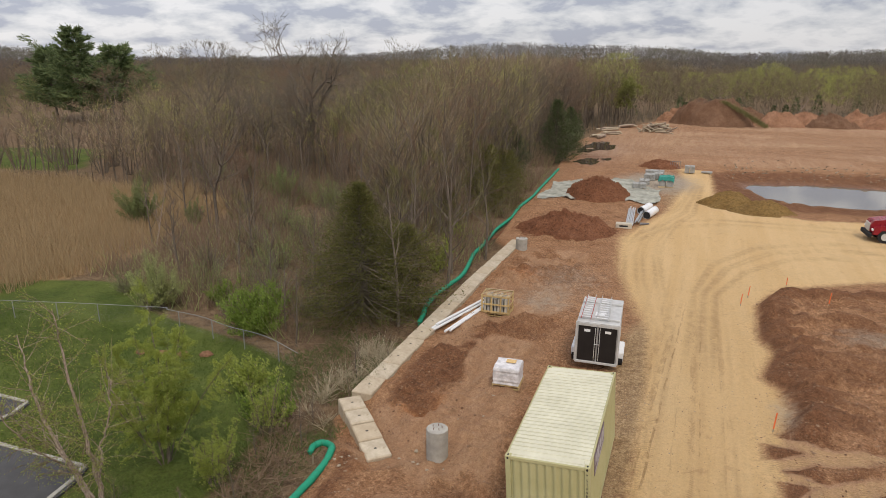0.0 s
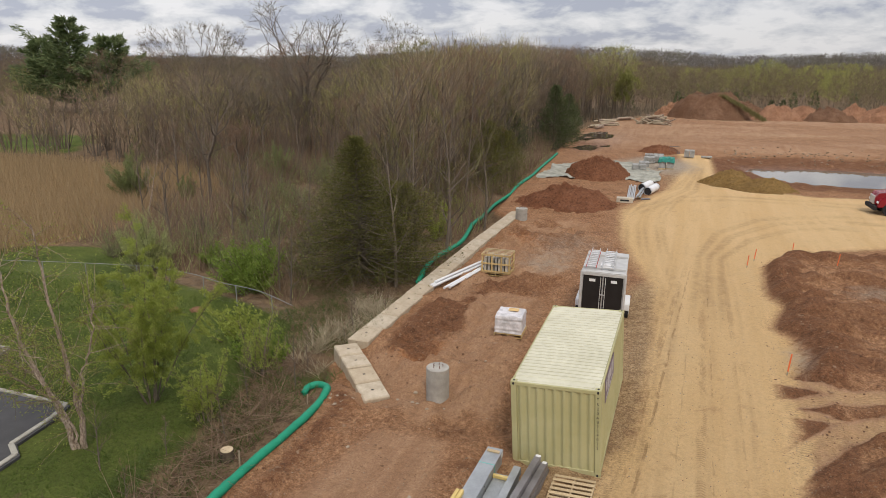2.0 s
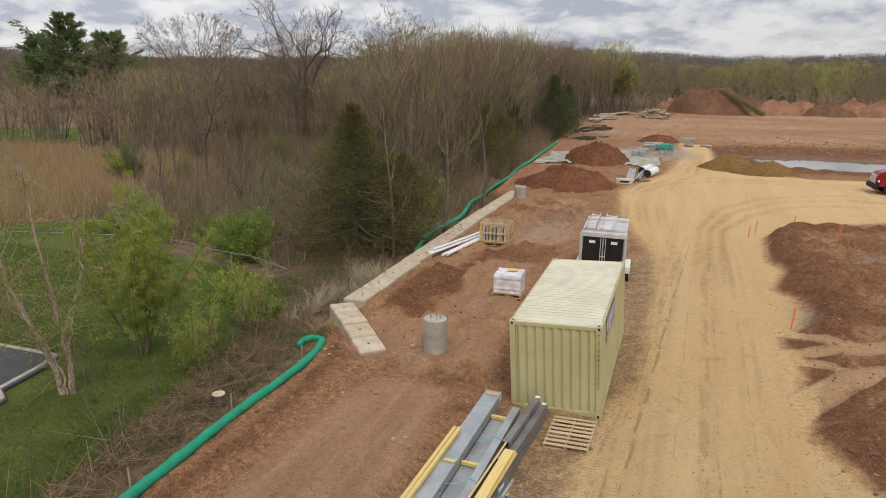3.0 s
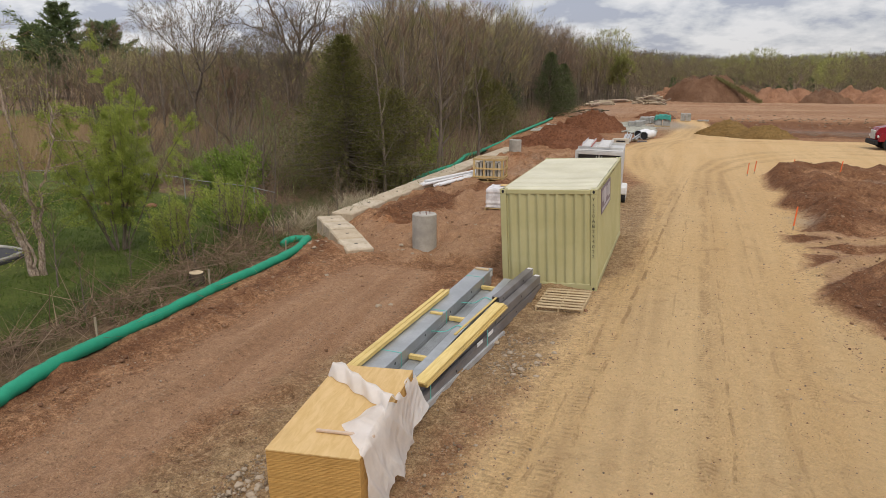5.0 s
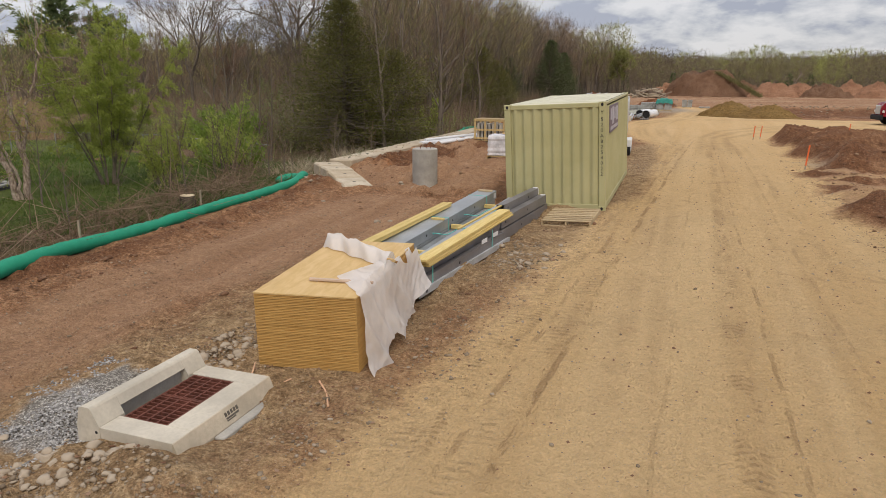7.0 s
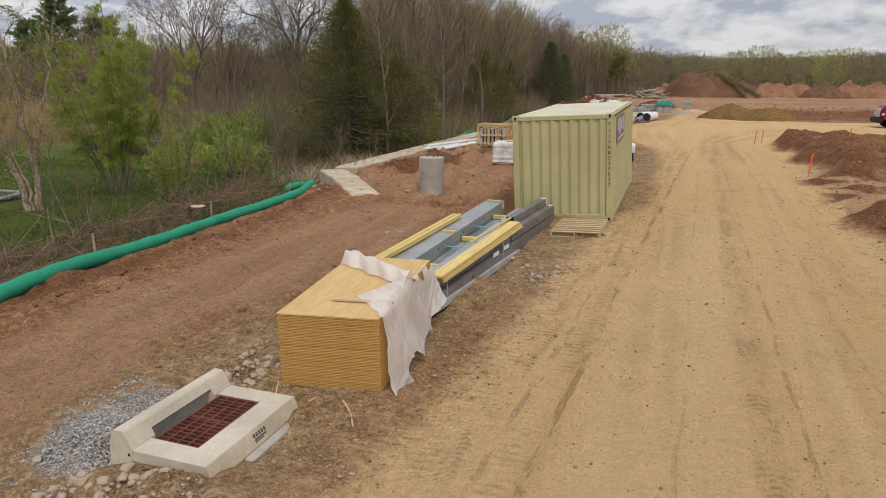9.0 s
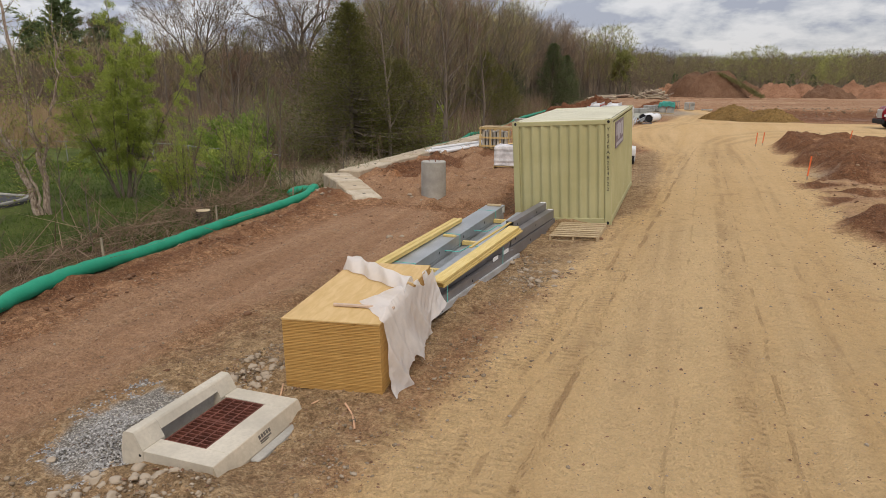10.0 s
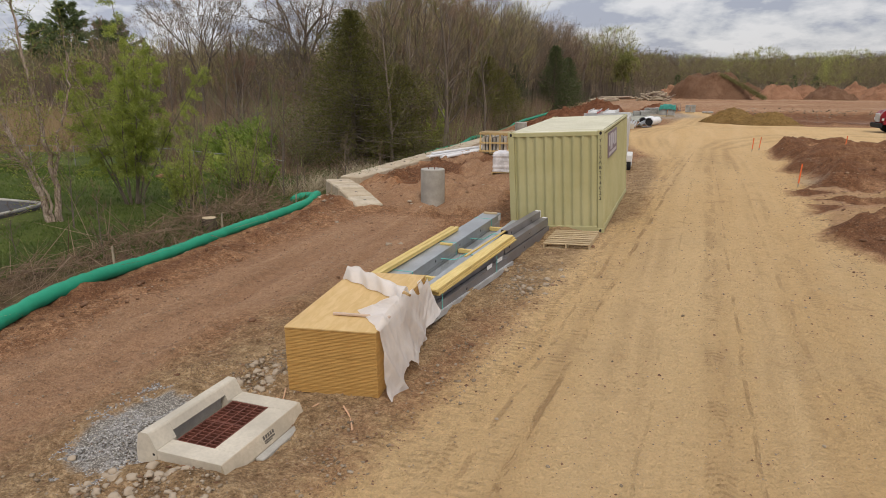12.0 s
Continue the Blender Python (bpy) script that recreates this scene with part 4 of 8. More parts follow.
def make_wrapped_stack():
    t = thing("wrapped_stack", pose(-2.35, 8.75, 0.275, 0, 0, 3), "white shrink-wrapped stack of bags on a wooden pallet", "pallet load")
    make_pallet_parts(t, 1.15, 1.15, 0.14, 0, CRATE_WOOD)
    bm = boxed((-0.55, -0.55, 0.145), (0.55, 0.55, 0.90), 0.03)
    bmesh.ops.subdivide_edges(bm, edges=bm.edges[:], cuts=7, use_grid_fill=True)
    for v in bm.verts:
        k = 0.012 * noise.noise(Vector((v.co.x * 9, v.co.y * 9, v.co.z * 3))) + 0.010 * math.sin(v.co.z * 42)
        v.co.x += k * (1 if v.co.x > 0 else -1)
        v.co.y += k * (1 if v.co.y > 0 else -1)
        v.co.z += 0.03 * noise.noise(v.co * 5) if v.co.z > 0.8 else 0
    part("wrap", bm, plain("creased_shrink_wrap", (0.68, 0.665, 0.68), 0.4, vary=0.3, scale=12, bump=0.6), t, "creased white shrink wrap", smooth=False)
    part("top_sheet", boxed((-0.12, 0.02, 0.935), (0.30, 0.34, 0.955), 0.008), PLY_TOP, t, "tan cardboard sheet")
    return t


make_wrapped_stack()


def make_crate():
    t = thing("slatted_crate", pose(-5.15, 16.9, 0.12, 0, 0, 2), "open pine crate of grey stone slabs on a pallet", "crate")
    w, d, h = 1.55, 1.1, 1.18
    make_pallet_parts(t, w, d, 0.14, 0, CRATE_WOOD)
    for x in (-w / 2, -w / 6, w / 6, w / 2 - 0.09):
        for y in (-d / 2, d / 2 - 0.03):
            part("upright", boxed((x, y, 0.142), (x + 0.09, y + 0.03, h), 0.004), CRATE_WOOD, t)
    for z in (0.2, 0.62, h - 0.1):
        for y in (-d / 2 - 0.026, d / 2 + 0.001):
            part("rail", boxed((-w / 2, y, z), (w / 2, y + 0.025, z + 0.09), 0.004), CRATE_WOOD, t)
        for x in (-w / 2 - 0.026, w / 2 + 0.001):
            part("side_rail", boxed((x, -d / 2, z), (x + 0.025, d / 2, z + 0.09), 0.004), CRATE_WOOD, t)
    for k in range(5):
        y = -d / 2 + 0.05 + k * (d - 0.15) / 4
        part("top_slat", boxed((-w / 2, y, h + 0.002), (w / 2, y + 0.07, h + 0.022), 0.004), PALLET_WOOD, t)
    for k in range(7):
        x = -w / 2 + 0.13 + k * 0.19
        part("slab", boxed((x, -d / 2 + 0.08, 0.145), (x + 0.12, d / 2 - 0.1, 0.98 + 0.05 * math.sin(k * 2)), 0.01), CONC_GREY if k % 2 else CONC_PALE, t)
    return t


make_crate()


def make_white_pipes():
    for k, (x0, y0, x1, y1) in enumerate(((-7.55, 13.1, -6.15, 18.6), (-7.40, 13.0, -5.98, 18.4), (-6.75, 12.9, -5.9, 17.6), (-6.55, 13.1, -5.75, 17.8), (-7.42, 13.4, -6.0, 18.8))):
        z = (0.33, 0.33, 0.36, 0.36, 0.44)[k]
        bm = bmesh.new()
        d = Vector((x1 - x0, y1 - y0, 0.0))
        tube(bm, [(0, 0, 0), d * 0.5, d], 0.068, 10)
        ob = part("plastic_pipe", bm, WHITE)
        ob.location = (x0, y0, z)
        tagged(ob, "long white plastic pipe lying across the block wall", "pipe", "white pipes by the wall")


make_white_pipes()


# ---- cargo trailer with ladders ----
def make_trailer():
    t = thing("cargo_trailer", pose(0.93, 11.4, 0.15, 0, 0.8, 3), "white and black enclosed cargo trailer with closed rear doors", "trailer")
    w, L, z0, z1 = 1.83, 3.3, 0.42, 2.28
    part("body", boxed((-w / 2, 0.05, z0), (w / 2, L, z1), 0.05), ALU, t)
    part("roof", boxed((-w / 2 - 0.01, 0.0, z1 - 0.008), (w / 2 + 0.01, L + 0.02, z1 + 0.035), 0.02), ALU, t, "dull aluminium roof")
    for s in (-1, 1):
        door = part("rear_door", boxed((min(s * 0.03, s * (w / 2 - 0.09)), 0.0, z0 + 0.06), (max(s * 0.03, s * (w / 2 - 0.09)), 0.047, z1 - 0.16), 0.01), PAINT_BLACK, t, "black rear door")
        part("door_bar", boxed((s * 0.10 - 0.014, -0.022, z0 + 0.1), (s * 0.10 + 0.014, 0.001, z1 - 0.2), 0.004), ALU, door)
        part("door_sign", boxed((s * 0.45 - 0.13, -0.006, z1 - 0.42), (s * 0.45 + 0.13, 0.001, z1 - 0.30)), WHITE, door, "small white label")
        part("corner_post", boxed((s * w / 2 - 0.05, -0.01, z0), (s * w / 2 + 0.05, 0.1, z1), 0.012), ALU, t)
        fender = part("fender", boxed((s * (w / 2 + 0.12) - 0.13, 0.75, 0.42), (s * (w / 2 + 0.12) + 0.13, 2.1, 0.74), 0.04), WHITE, t, "white wheel fender")
        for y in (1.1, 1.75):
            bm = bmesh.new()
            bmesh.ops.create_cone(bm, cap_ends=True, segments=24, radius1=0.34, radius2=0.34, depth=0.2)
            bm.transform(Matrix.Translation((s * (w / 2 + 0.12), y, 0.33)) @ pose(0, 0, 0, 0, 90, 0))
            wh = part("wheel", bm, RUBBER, t, "black tyre")
            bm = bmesh.new()
            bmesh.ops.create_cone(bm, cap_ends=True, segments=16, radius1=0.19, radius2=0.15, depth=0.05)
            bm.transform(Matrix.Translation((s * (w / 2 + 0.225), y, 0.33)) @ pose(0, 0, 0, 0, 90 * s, 0))
            part("rim", bm, ALU, wh)
    part("header", boxed((-w / 2 + 0.05, -0.015, z1 - 0.155), (w / 2 - 0.05, 0.046, z1 - 0.01), 0.01), ALU, t)
    part("bumper", boxed((-w / 2, -0.03, z0 - 0.06), (w / 2, 0.09, z0 + 0.05), 0.01), ALU, t)
    part("latch", boxed((-0.12, -0.03, 1.28), (0.12, -0.002, 1.32), 0.005), ALU, t)
    bm = boxed((-0.22, 0.8, z1 + 0.036), (0.22, 1.25, z1 + 0.10), 0.02)
    part("roof_vent", bm, WHITE, t)
    tongue = bmesh.new()
    tube(tongue, [(-0.6, L, 0.45), (0, L + 1.2, 0.45)], 0.05, 6)
    tube(tongue, [(0.6, L, 0.45), (0, L + 1.2, 0.45)], 0.05, 6)
    part("tongue", tongue, STEEL_DARK, t)
    # roof rack cross bars
    for y in (0.35, 2.4):
        part("rack_bar", boxed((-0.9, y, z1 + 0.037), (0.9, y + 0.05, z1 + 0.135), 0.01), ALU, t)
    return t


trailer = make_trailer()


def make_ladder(x, label, rail_mat, w):
    t = thing("ladder", pose(0.93 + x, 11.45, 2.58, 0.0, 0.8, 3), label, "ladder", "ladders on the trailer roof")
    L = 3.05
    for s in (-1, 1):
        for k in (0, 1):
            part("stile", boxed((s * (w / 2 - 0.035 * k) - 0.012, 0.25 * k, 0.055 * k), (s * (w / 2 - 0.035 * k) + 0.012, L - 0.2 * (1 - k), 0.05 + 0.055 * k), 0.004), rail_mat if k == 0 else ALU, t)
    for k in range(10):
        y = 0.2 + k * 0.29
        part("rung", boxed((-w / 2 + 0.012, y, 0.015), (w / 2 - 0.012, y + 0.045, 0.045), 0.004), WHITE, t)
    return t


make_ladder(-0.52, "aluminium extension ladder with red stiles on the trailer roof", plain("red_ladder_rail", (0.45, 0.05, 0.03), 0.5), 0.42)
make_ladder(0.18, "wide aluminium extension ladder lying on the trailer roof", ALU, 0.5)

# ---- vegetation ----


def bark(name, a, b, scale=9.0):
    m = Mat(name, 0.92)
    v = m.noise(scale, 5, 0.65, m.coords((1, 1, 0.35)))
    c = m.mix(m.step(v, 0.3, 0.7), a, b)
    c = m.mix(m.math("MULTIPLY", m.random(), 0.4), c, tuple(x * 0.7 for x in a))
    m.colour(c).bump(v, 0.5, 0.02)
    return m.m


def leafy(name, a, b, rough=0.6, share=0.4):
    m = Mat(name, rough)
    c = m.mix(m.island(), a, b)
    c = m.mix(m.math("MULTIPLY", m.random(), 0.35), c, tuple(x * 0.7 for x in a))
    m.colour(c)
    thin_shader(m, c, share)
    return m.m


def mixed_wood(name, tones, spread=0.5, share=0.45):
    """Twigs of many trees: the attribute tint, one value a tree, picks among the tones."""
    m = Mat(name, 0.92)
    ramp = m.n.new("ShaderNodeValToRGB")
    e = ramp.color_ramp.elements
    while len(e) < len(tones):
        e.new(0.5)
    for k, c in enumerate(tones):
        e[k].position, e[k].color = k / (len(tones) - 1), (*c, 1)
    m.l.new(m.attr("tint"), ramp.inputs[0])
    v = m.step(m.island(), 0.0, 1.0, 1 - spread, 1 + spread)
    grey = m.n.new("ShaderNodeCombineColor")
    for k in range(3):
        m.l.new(v, grey.inputs[k])
    c = m.mix(1.0, ramp.outputs[0], grey.outputs[0], "MULTIPLY")
    m.colour(c)
    thin_shader(m, c, share)
    return m.m


BARK = bark("grey_brown_bark", (0.121, 0.095, 0.073), (0.275, 0.226, 0.176))
BARK_PALE = bark("pale_birch_bark", (0.17, 0.115, 0.085), (0.54, 0.44, 0.355), 26)
BARK_DARK = bark("dark_grey_bark", (0.119, 0.095, 0.077), (0.233, 0.192, 0.153))
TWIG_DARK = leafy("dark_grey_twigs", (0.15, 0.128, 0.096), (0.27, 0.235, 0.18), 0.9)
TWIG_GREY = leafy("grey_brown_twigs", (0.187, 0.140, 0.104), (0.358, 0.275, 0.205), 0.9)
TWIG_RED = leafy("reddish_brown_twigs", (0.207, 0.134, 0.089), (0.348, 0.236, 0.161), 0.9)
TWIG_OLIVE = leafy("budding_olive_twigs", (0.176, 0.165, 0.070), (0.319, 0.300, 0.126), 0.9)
TWIG_BRUSH = leafy("dead_brush_stems", (0.215, 0.145, 0.098), (0.44, 0.325, 0.235), 0.9)
GRASS = leafy("lawn_grass", (0.055, 0.102, 0.014), (0.138, 0.20, 0.035))
STRAW = leafy("dry_straw", (0.3, 0.215, 0.118), (0.5, 0.375, 0.22), 0.85, 0.3)
CATTAIL = leafy("pale_dry_cattail", (0.40, 0.33, 0.22), (0.64, 0.56, 0.41), 0.85, 0.3)
BUDS = leafy("dull_olive_buds", (0.176, 0.185, 0.058), (0.319, 0.329, 0.106))
LEAF_LIME = leafy("young_lime_leaves", (0.251, 0.307, 0.058), (0.465, 0.521, 0.126), share=0.5)
LEAF_GREEN = leafy("fresh_green_leaves", (0.155, 0.235, 0.042), (0.32, 0.415, 0.09), share=0.5)
LEAF_DARK = leafy("dull_green_weeds", (0.075, 0.115, 0.03), (0.17, 0.215, 0.065))
LEAF_DULL = leafy("dull_olive_leaves", (0.17, 0.205, 0.075), (0.32, 0.36, 0.15))
LEAF_SAGE = leafy("pale_sage_leaves", (0.31, 0.345, 0.135), (0.53, 0.56, 0.25), share=0.5)
NEEDLE = leafy("dark_olive_needles", (0.089, 0.091, 0.025), (0.221, 0.213, 0.061), 0.7)
NEEDLE_DARK = leafy("deep_green_needles", (0.060, 0.084, 0.035), (0.158, 0.188, 0.077), 0.7)
NEEDLE_PINE = leafy("blue_green_pine_needles", (0.111, 0.163, 0.069), (0.273, 0.325, 0.144), 0.7)


class Heap:
    """Vertices and faces gathered for one mesh."""

    def __init__(self):
        self.v, self.f = [], []

    def limb(self, pts, r0, r1, sides=4):
        base, n = len(self.v), len(pts)
        for i, p in enumerate(pts):
            d = (pts[min(i + 1, n - 1)] - pts[max(i - 1, 0)]).normalized()
            ref = Vector((0, 0, 1)) if abs(d.z) < 0.9 else Vector((1, 0, 0))
            u = d.cross(ref).normalized()
            w = d.cross(u)
            r = r0 + (r1 - r0) * i / (n - 1)
            for k in range(sides):
                a = 2 * math.pi * k / sides
                q = p + r * (math.cos(a) * u + math.sin(a) * w)
                self.v.append((q.x, q.y, q.z))
        for i in range(n - 1):
            for k in range(sides):
                a, b = base + i * sides + k, base + i * sides + (k + 1) % sides
                self.f.append((a, b, b + sides, a + sides))

    def spike(self, p, q, w):
        """A thin twig: a three-sided needle."""
        d = (q - p).normalized()
        ref = Vector((0, 0, 1)) if abs(d.z) < 0.9 else Vector((1, 0, 0))
        u = d.cross(ref).normalized() * w
        t = d.cross(u).normalized() * w
        b = len(self.v)
        for s in (p + u, p - u * 0.5 + t * 0.86, p - u * 0.5 - t * 0.86, q):
            self.v.append((s.x, s.y, s.z))
        self.f += [(b, b + 1, b + 3), (b + 1, b + 2, b + 3), (b + 2, b, b + 3)]

    def sliver(self, p, q, w, rnd):
        u = (q - p).cross(Vector((rnd.uniform(-1, 1), rnd.uniform(-1, 1), rnd.uniform(-1, 1)))).normalized() * w
        b = len(self.v)
        for s in (p + u, p - u, q):
            self.v.append((s.x, s.y, s.z))
        self.f.append((b, b + 1, b + 2))

    def leaf(self, p, size, rnd, long=1.6):
        n = Vector((rnd.gauss(0, 1), rnd.gauss(0, 1), rnd.gauss(0, 1))).normalized()
        u = n.orthogonal().normalized() * size
        w = n.cross(u).normalized() * size * long
        b = len(self.v)
        for s in (p - w, p + u * 0.6, p + w, p - u * 0.6):
            self.v.append((s.x, s.y, s.z))
        self.f.append((b, b + 1, b + 2, b + 3))

    def mesh(self, name, material):
        me = bpy.data.meshes.new(name)
        me.from_pydata(self.v, [], self.f)
        me.materials.append(material)
        return me

    def ob(self, name, material, parent=None, label=""):
        o = new(name, self.mesh(name, material))
        o.parent = parent
        return tagged(o, label)


def rand_dir(rnd, up=0.0):
    return Vector((rnd.gauss(0, 1), rnd.gauss(0, 1), rnd.gauss(0, 1) + up)).normalized()


def bent(p, d, length, n, rnd, wob=0.12, rise=0.0):
    pts, q, e = [p.copy()], p.copy(), d.normalized()
    for _ in range(n):
        e = (e + wob * rand_dir(rnd) + Vector((0, 0, rise))).normalized()
        q = q + e * (length / n)
        pts.append(q.copy())
    return pts


def make_bare_tree(seed, height, material, spread=0.28, limbs=11, subs=6, twigs=6, r=0.16, fork=0.25, leaves=0, leaf_mat=None, name="bare_tree", label="", lean=0.04, bark_mat=None, twig_w=0.012, group=""):
    """Trunk with limbs, and a crown of fine twigs."""
    rnd = random.Random(seed)
    t = thing(name, pose(0, 0, 0), label, "tree", group)
    wood_h, twig_h, leaf_h = Heap(), Heap(), Heap()
    trunk = bent(Vector((0, 0, -0.5)), Vector((rnd.gauss(0, lean), rnd.gauss(0, lean), 1)), height * 0.86, 8, rnd, 0.07, 0.03)
    wood_h.limb(trunk, r, r * 0.16, 7)
    for k in range(limbs):
        s = fork + (1 - fork) * (k + rnd.random() * 0.8) / limbs
        i = min(int(s * 8), 7)
        p = trunk[i].lerp(trunk[i + 1], s * 8 - i)
        a = k * 2.4 + rnd.uniform(-0.5, 0.5)
        up = 0.55 + 0.9 * s
        ln = height * spread * (1.25 - 0.75 * s) * rnd.uniform(0.75, 1.2)
        limb = bent(p, Vector((math.cos(a), math.sin(a), up)), ln, 5, rnd, 0.16, 0.06)
        rl = r * (0.52 - 0.32 * s)
        wood_h.limb(limb, rl, rl * 0.2, 5)
        for j in range(subs):
            u = 0.25 + 0.75 * (j + rnd.random()) / subs
            ii = min(int(u * 5), 4)
            pp = limb[ii].lerp(limb[ii + 1], min(1, u * 5 - ii))
            d = (limb[ii + 1] - limb[ii]).normalized() + 0.75 * rand_dir(rnd) + Vector((0, 0, 0.35))
            sub = bent(pp, d, ln * 0.5 * (1.2 - 0.6 * u) * rnd.uniform(0.7, 1.2), 3, rnd, 0.18, 0.06)
            wood_h.limb(sub, rl * 0.32, 0.006, 3)
            for q in range(twigs):
                w = (q + rnd.random()) / twigs
                m = min(int(w * 3), 2)
                c = sub[m].lerp(sub[m + 1], min(1, w * 3 - m))
                e = c + ((sub[m + 1] - sub[m]).normalized() + 0.8 * rand_dir(rnd) + Vector((0, 0, 0.4))).normalized() * height * rnd.uniform(0.035, 0.085)
                twig_h.spike(c, e, twig_w)
                for _ in range(leaves):
                    leaf_h.leaf(c.lerp(e, rnd.random()) + rand_dir(rnd) * 0.12, rnd.uniform(0.03, 0.055), rnd)
    wood_h.ob("trunk", bark_mat or BARK, t)
    twig_h.ob("crown", material, t, "bare crown of fine twigs" if not leaves else "")
    if leaves:
        leaf_h.ob("foliage", leaf_mat or LEAF_LIME, t, "sparse young yellow-green leaves")
    return t


def make_fine_tree(seed, height, material, label, r=0.2, levels=6, first=0.34, open_=0.42, bark_mat=None, twig_w=0.012, lean=0.03, wob=0.14, lift=0.10, ends=5, upright=False):
    """A tree that forks again and again into a haze of fine drooping twigs."""
    rnd = random.Random(seed)
    t = thing("bare_tree", pose(0, 0, 0), label, "tree", "tall bare trees")
    wood_h, twig_h = Heap(), Heap()

    def grow(p, d, ln, rad, level):
        n = 6 if level == 0 else 3
        st = bent(p, d, ln, n, rnd, 0.06 if level == 0 else wob, 0.02)
        wood_h.limb(st, rad, rad * 0.66, 7 if level == 0 else (5 if level < 3 else 3))
        if level > 1:
            for _ in range(2):
                w = rnd.random()
                c = st[min(int(w * n), n - 1)]
                twig_h.sliver(c, c + (d + 1.0 * rand_dir(rnd)).normalized() * height * rnd.uniform(0.02, 0.055), twig_w, rnd)
        if level >= levels:
            for _ in range(ends):
                e = st[-1] + (d.normalized() + 0.75 * rand_dir(rnd) - Vector((0, 0, 0.12))).normalized() * height * rnd.uniform(0.025, 0.06)
                twig_h.sliver(st[-1], e, twig_w, rnd)
            return
        end = (st[-1] - st[-2]).normalized()
        kids = 3 if level < 2 or rnd.random() < 0.25 else 2
        spin = rnd.uniform(0, 6.283)
        u = end.orthogonal().normalized()
        w = end.cross(u)
        for k in range(kids):
            a = spin + k * 6.283 / kids + rnd.uniform(-0.4, 0.4)
            o = open_ * rnd.uniform(0.45, 1.25) * (0.35 if k == 0 else 1.0)
            e = (end + o * (math.cos(a) * u + math.sin(a) * w) * 1.5 + Vector((0, 0, lift))).normalized()
            grow(st[-1], e, ln * rnd.uniform(0.62, 0.86) * (0.75 if level == 0 else 1), rad * (0.66 if k == 0 else 0.5), level + 1)
            if level and level < 4:
                m = st[max(1, n // 2)]
                if rnd.random() < 0.5:
                    grow(m, (end + 1.1 * rand_dir(rnd)).normalized(), ln * 0.55, rad * 0.35, min(level + 2, levels))

    grow(Vector((0, 0, -0.4)), Vector((rnd.gauss(0, lean), rnd.gauss(0, lean), 1)), height * first, r, 0)
    if upright:
        tv = np.array(twig_h.v)
        c = np.mean(tv[tv[:, 2] > 0.7 * tv[:, 2].max()], 0)
        for h in (wood_h, twig_h):
            h.v = [(v[0] - c[0] * max(0, v[2]) / c[2], v[1] - c[1] * max(0, v[2]) / c[2], v[2]) for v in h.v]
    wood_h.ob("trunk", bark_mat or BARK, t)
    twig_h.ob("crown", material, t, "bare crown of fine twigs")
    return t


def make_conifer(seed, height, radius, material, label, whorls=26, per=9, droop=-0.15, tuft=0.29, name="cedar_tree", bare=0.06, shape=0.85, dense=11, flat=0.0, full=0.0):
    """Trunk with whorls of boughs that carry many small sprays. flat: sprays lie in tiers; full: how far down the crown stays broad."""
    rnd = random.Random(seed)
    t = thing(name, pose(0, 0, 0), label, "tree", "evergreens")
    wood_h, leaf_h = Heap(), Heap()
    trunk = bent(Vector((0, 0, -0.4)), Vector((0, 0, 1)), height + 0.2, 8, rnd, 0.03, 0.05)
    wood_h.limb(trunk, 0.018 * height + 0.03, 0.012, 7)
    lobes = [(rnd.uniform(0, 6.283), rnd.uniform(0.1, 0.8), rnd.uniform(0.7, 1.25)) for _ in range(9)]
    for k in range(whorls):
        s = bare + (1 - bare) * (k / whorls)
        z = height * s
        rr = radius * min(1.0, (1 - s) * (1 + full)) ** shape * (0.7 + 0.4 * rnd.random()) + 0.10
        for j in range(per):
            a = j * 2 * math.pi / per + k * 1.1 + rnd.uniform(-0.35, 0.35)
            ln = rr * rnd.uniform(0.55, 1.15)
            for la, ls, lk in lobes:
                if abs(s - ls) < 0.12 and math.cos(a - la) > 0.55:
                    ln *= lk
            base = Vector((trunk[min(8, int(s * 8))].x, trunk[min(8, int(s * 8))].y, z))
            d = Vector((math.cos(a), math.sin(a), droop + 0.5 * s + rnd.uniform(-0.12, 0.12)))
            bough = bent(base, d, ln, 4, rnd, 0.10, 0.05)
            wood_h.limb(bough, 0.012 + 0.006 * ln, 0.004, 3)
            dn = d.normalized()
            for q in range(int(dense * (0.3 + ln / radius))):
                u = 0.22 + 0.78 * rnd.random() ** 0.75
                m = min(int(u * 4), 3)
                off = rand_dir(rnd) * (0.10 + 0.14 * ln * rnd.random())
                off.z *= 1 - flat
                c = bough[m].lerp(bough[m + 1], min(1, u * 4 - m)) + off
                e = dn + 0.9 * rand_dir(rnd) + Vector((0, 0, 0.12))
                e.z *= 1 - 0.6 * flat
                e = c + e.normalized() * tuft * rnd.uniform(0.5, 1.2)
                w = (e - c).cross(rand_dir(rnd)).normalized() * tuft * rnd.uniform(0.07, 0.13)
                b = len(leaf_h.v)
                mid = c.lerp(e, 0.4)
                for v in (c, mid + w, e, mid - w):
                    leaf_h.v.append((v.x, v.y, v.z))
                leaf_h.f.append((b, b + 1, b + 2, b + 3))
    wood_h.ob("trunk", BARK_DARK, t)
    leaf_h.ob("crown", material, t, "dense dark evergreen sprays")
    return t


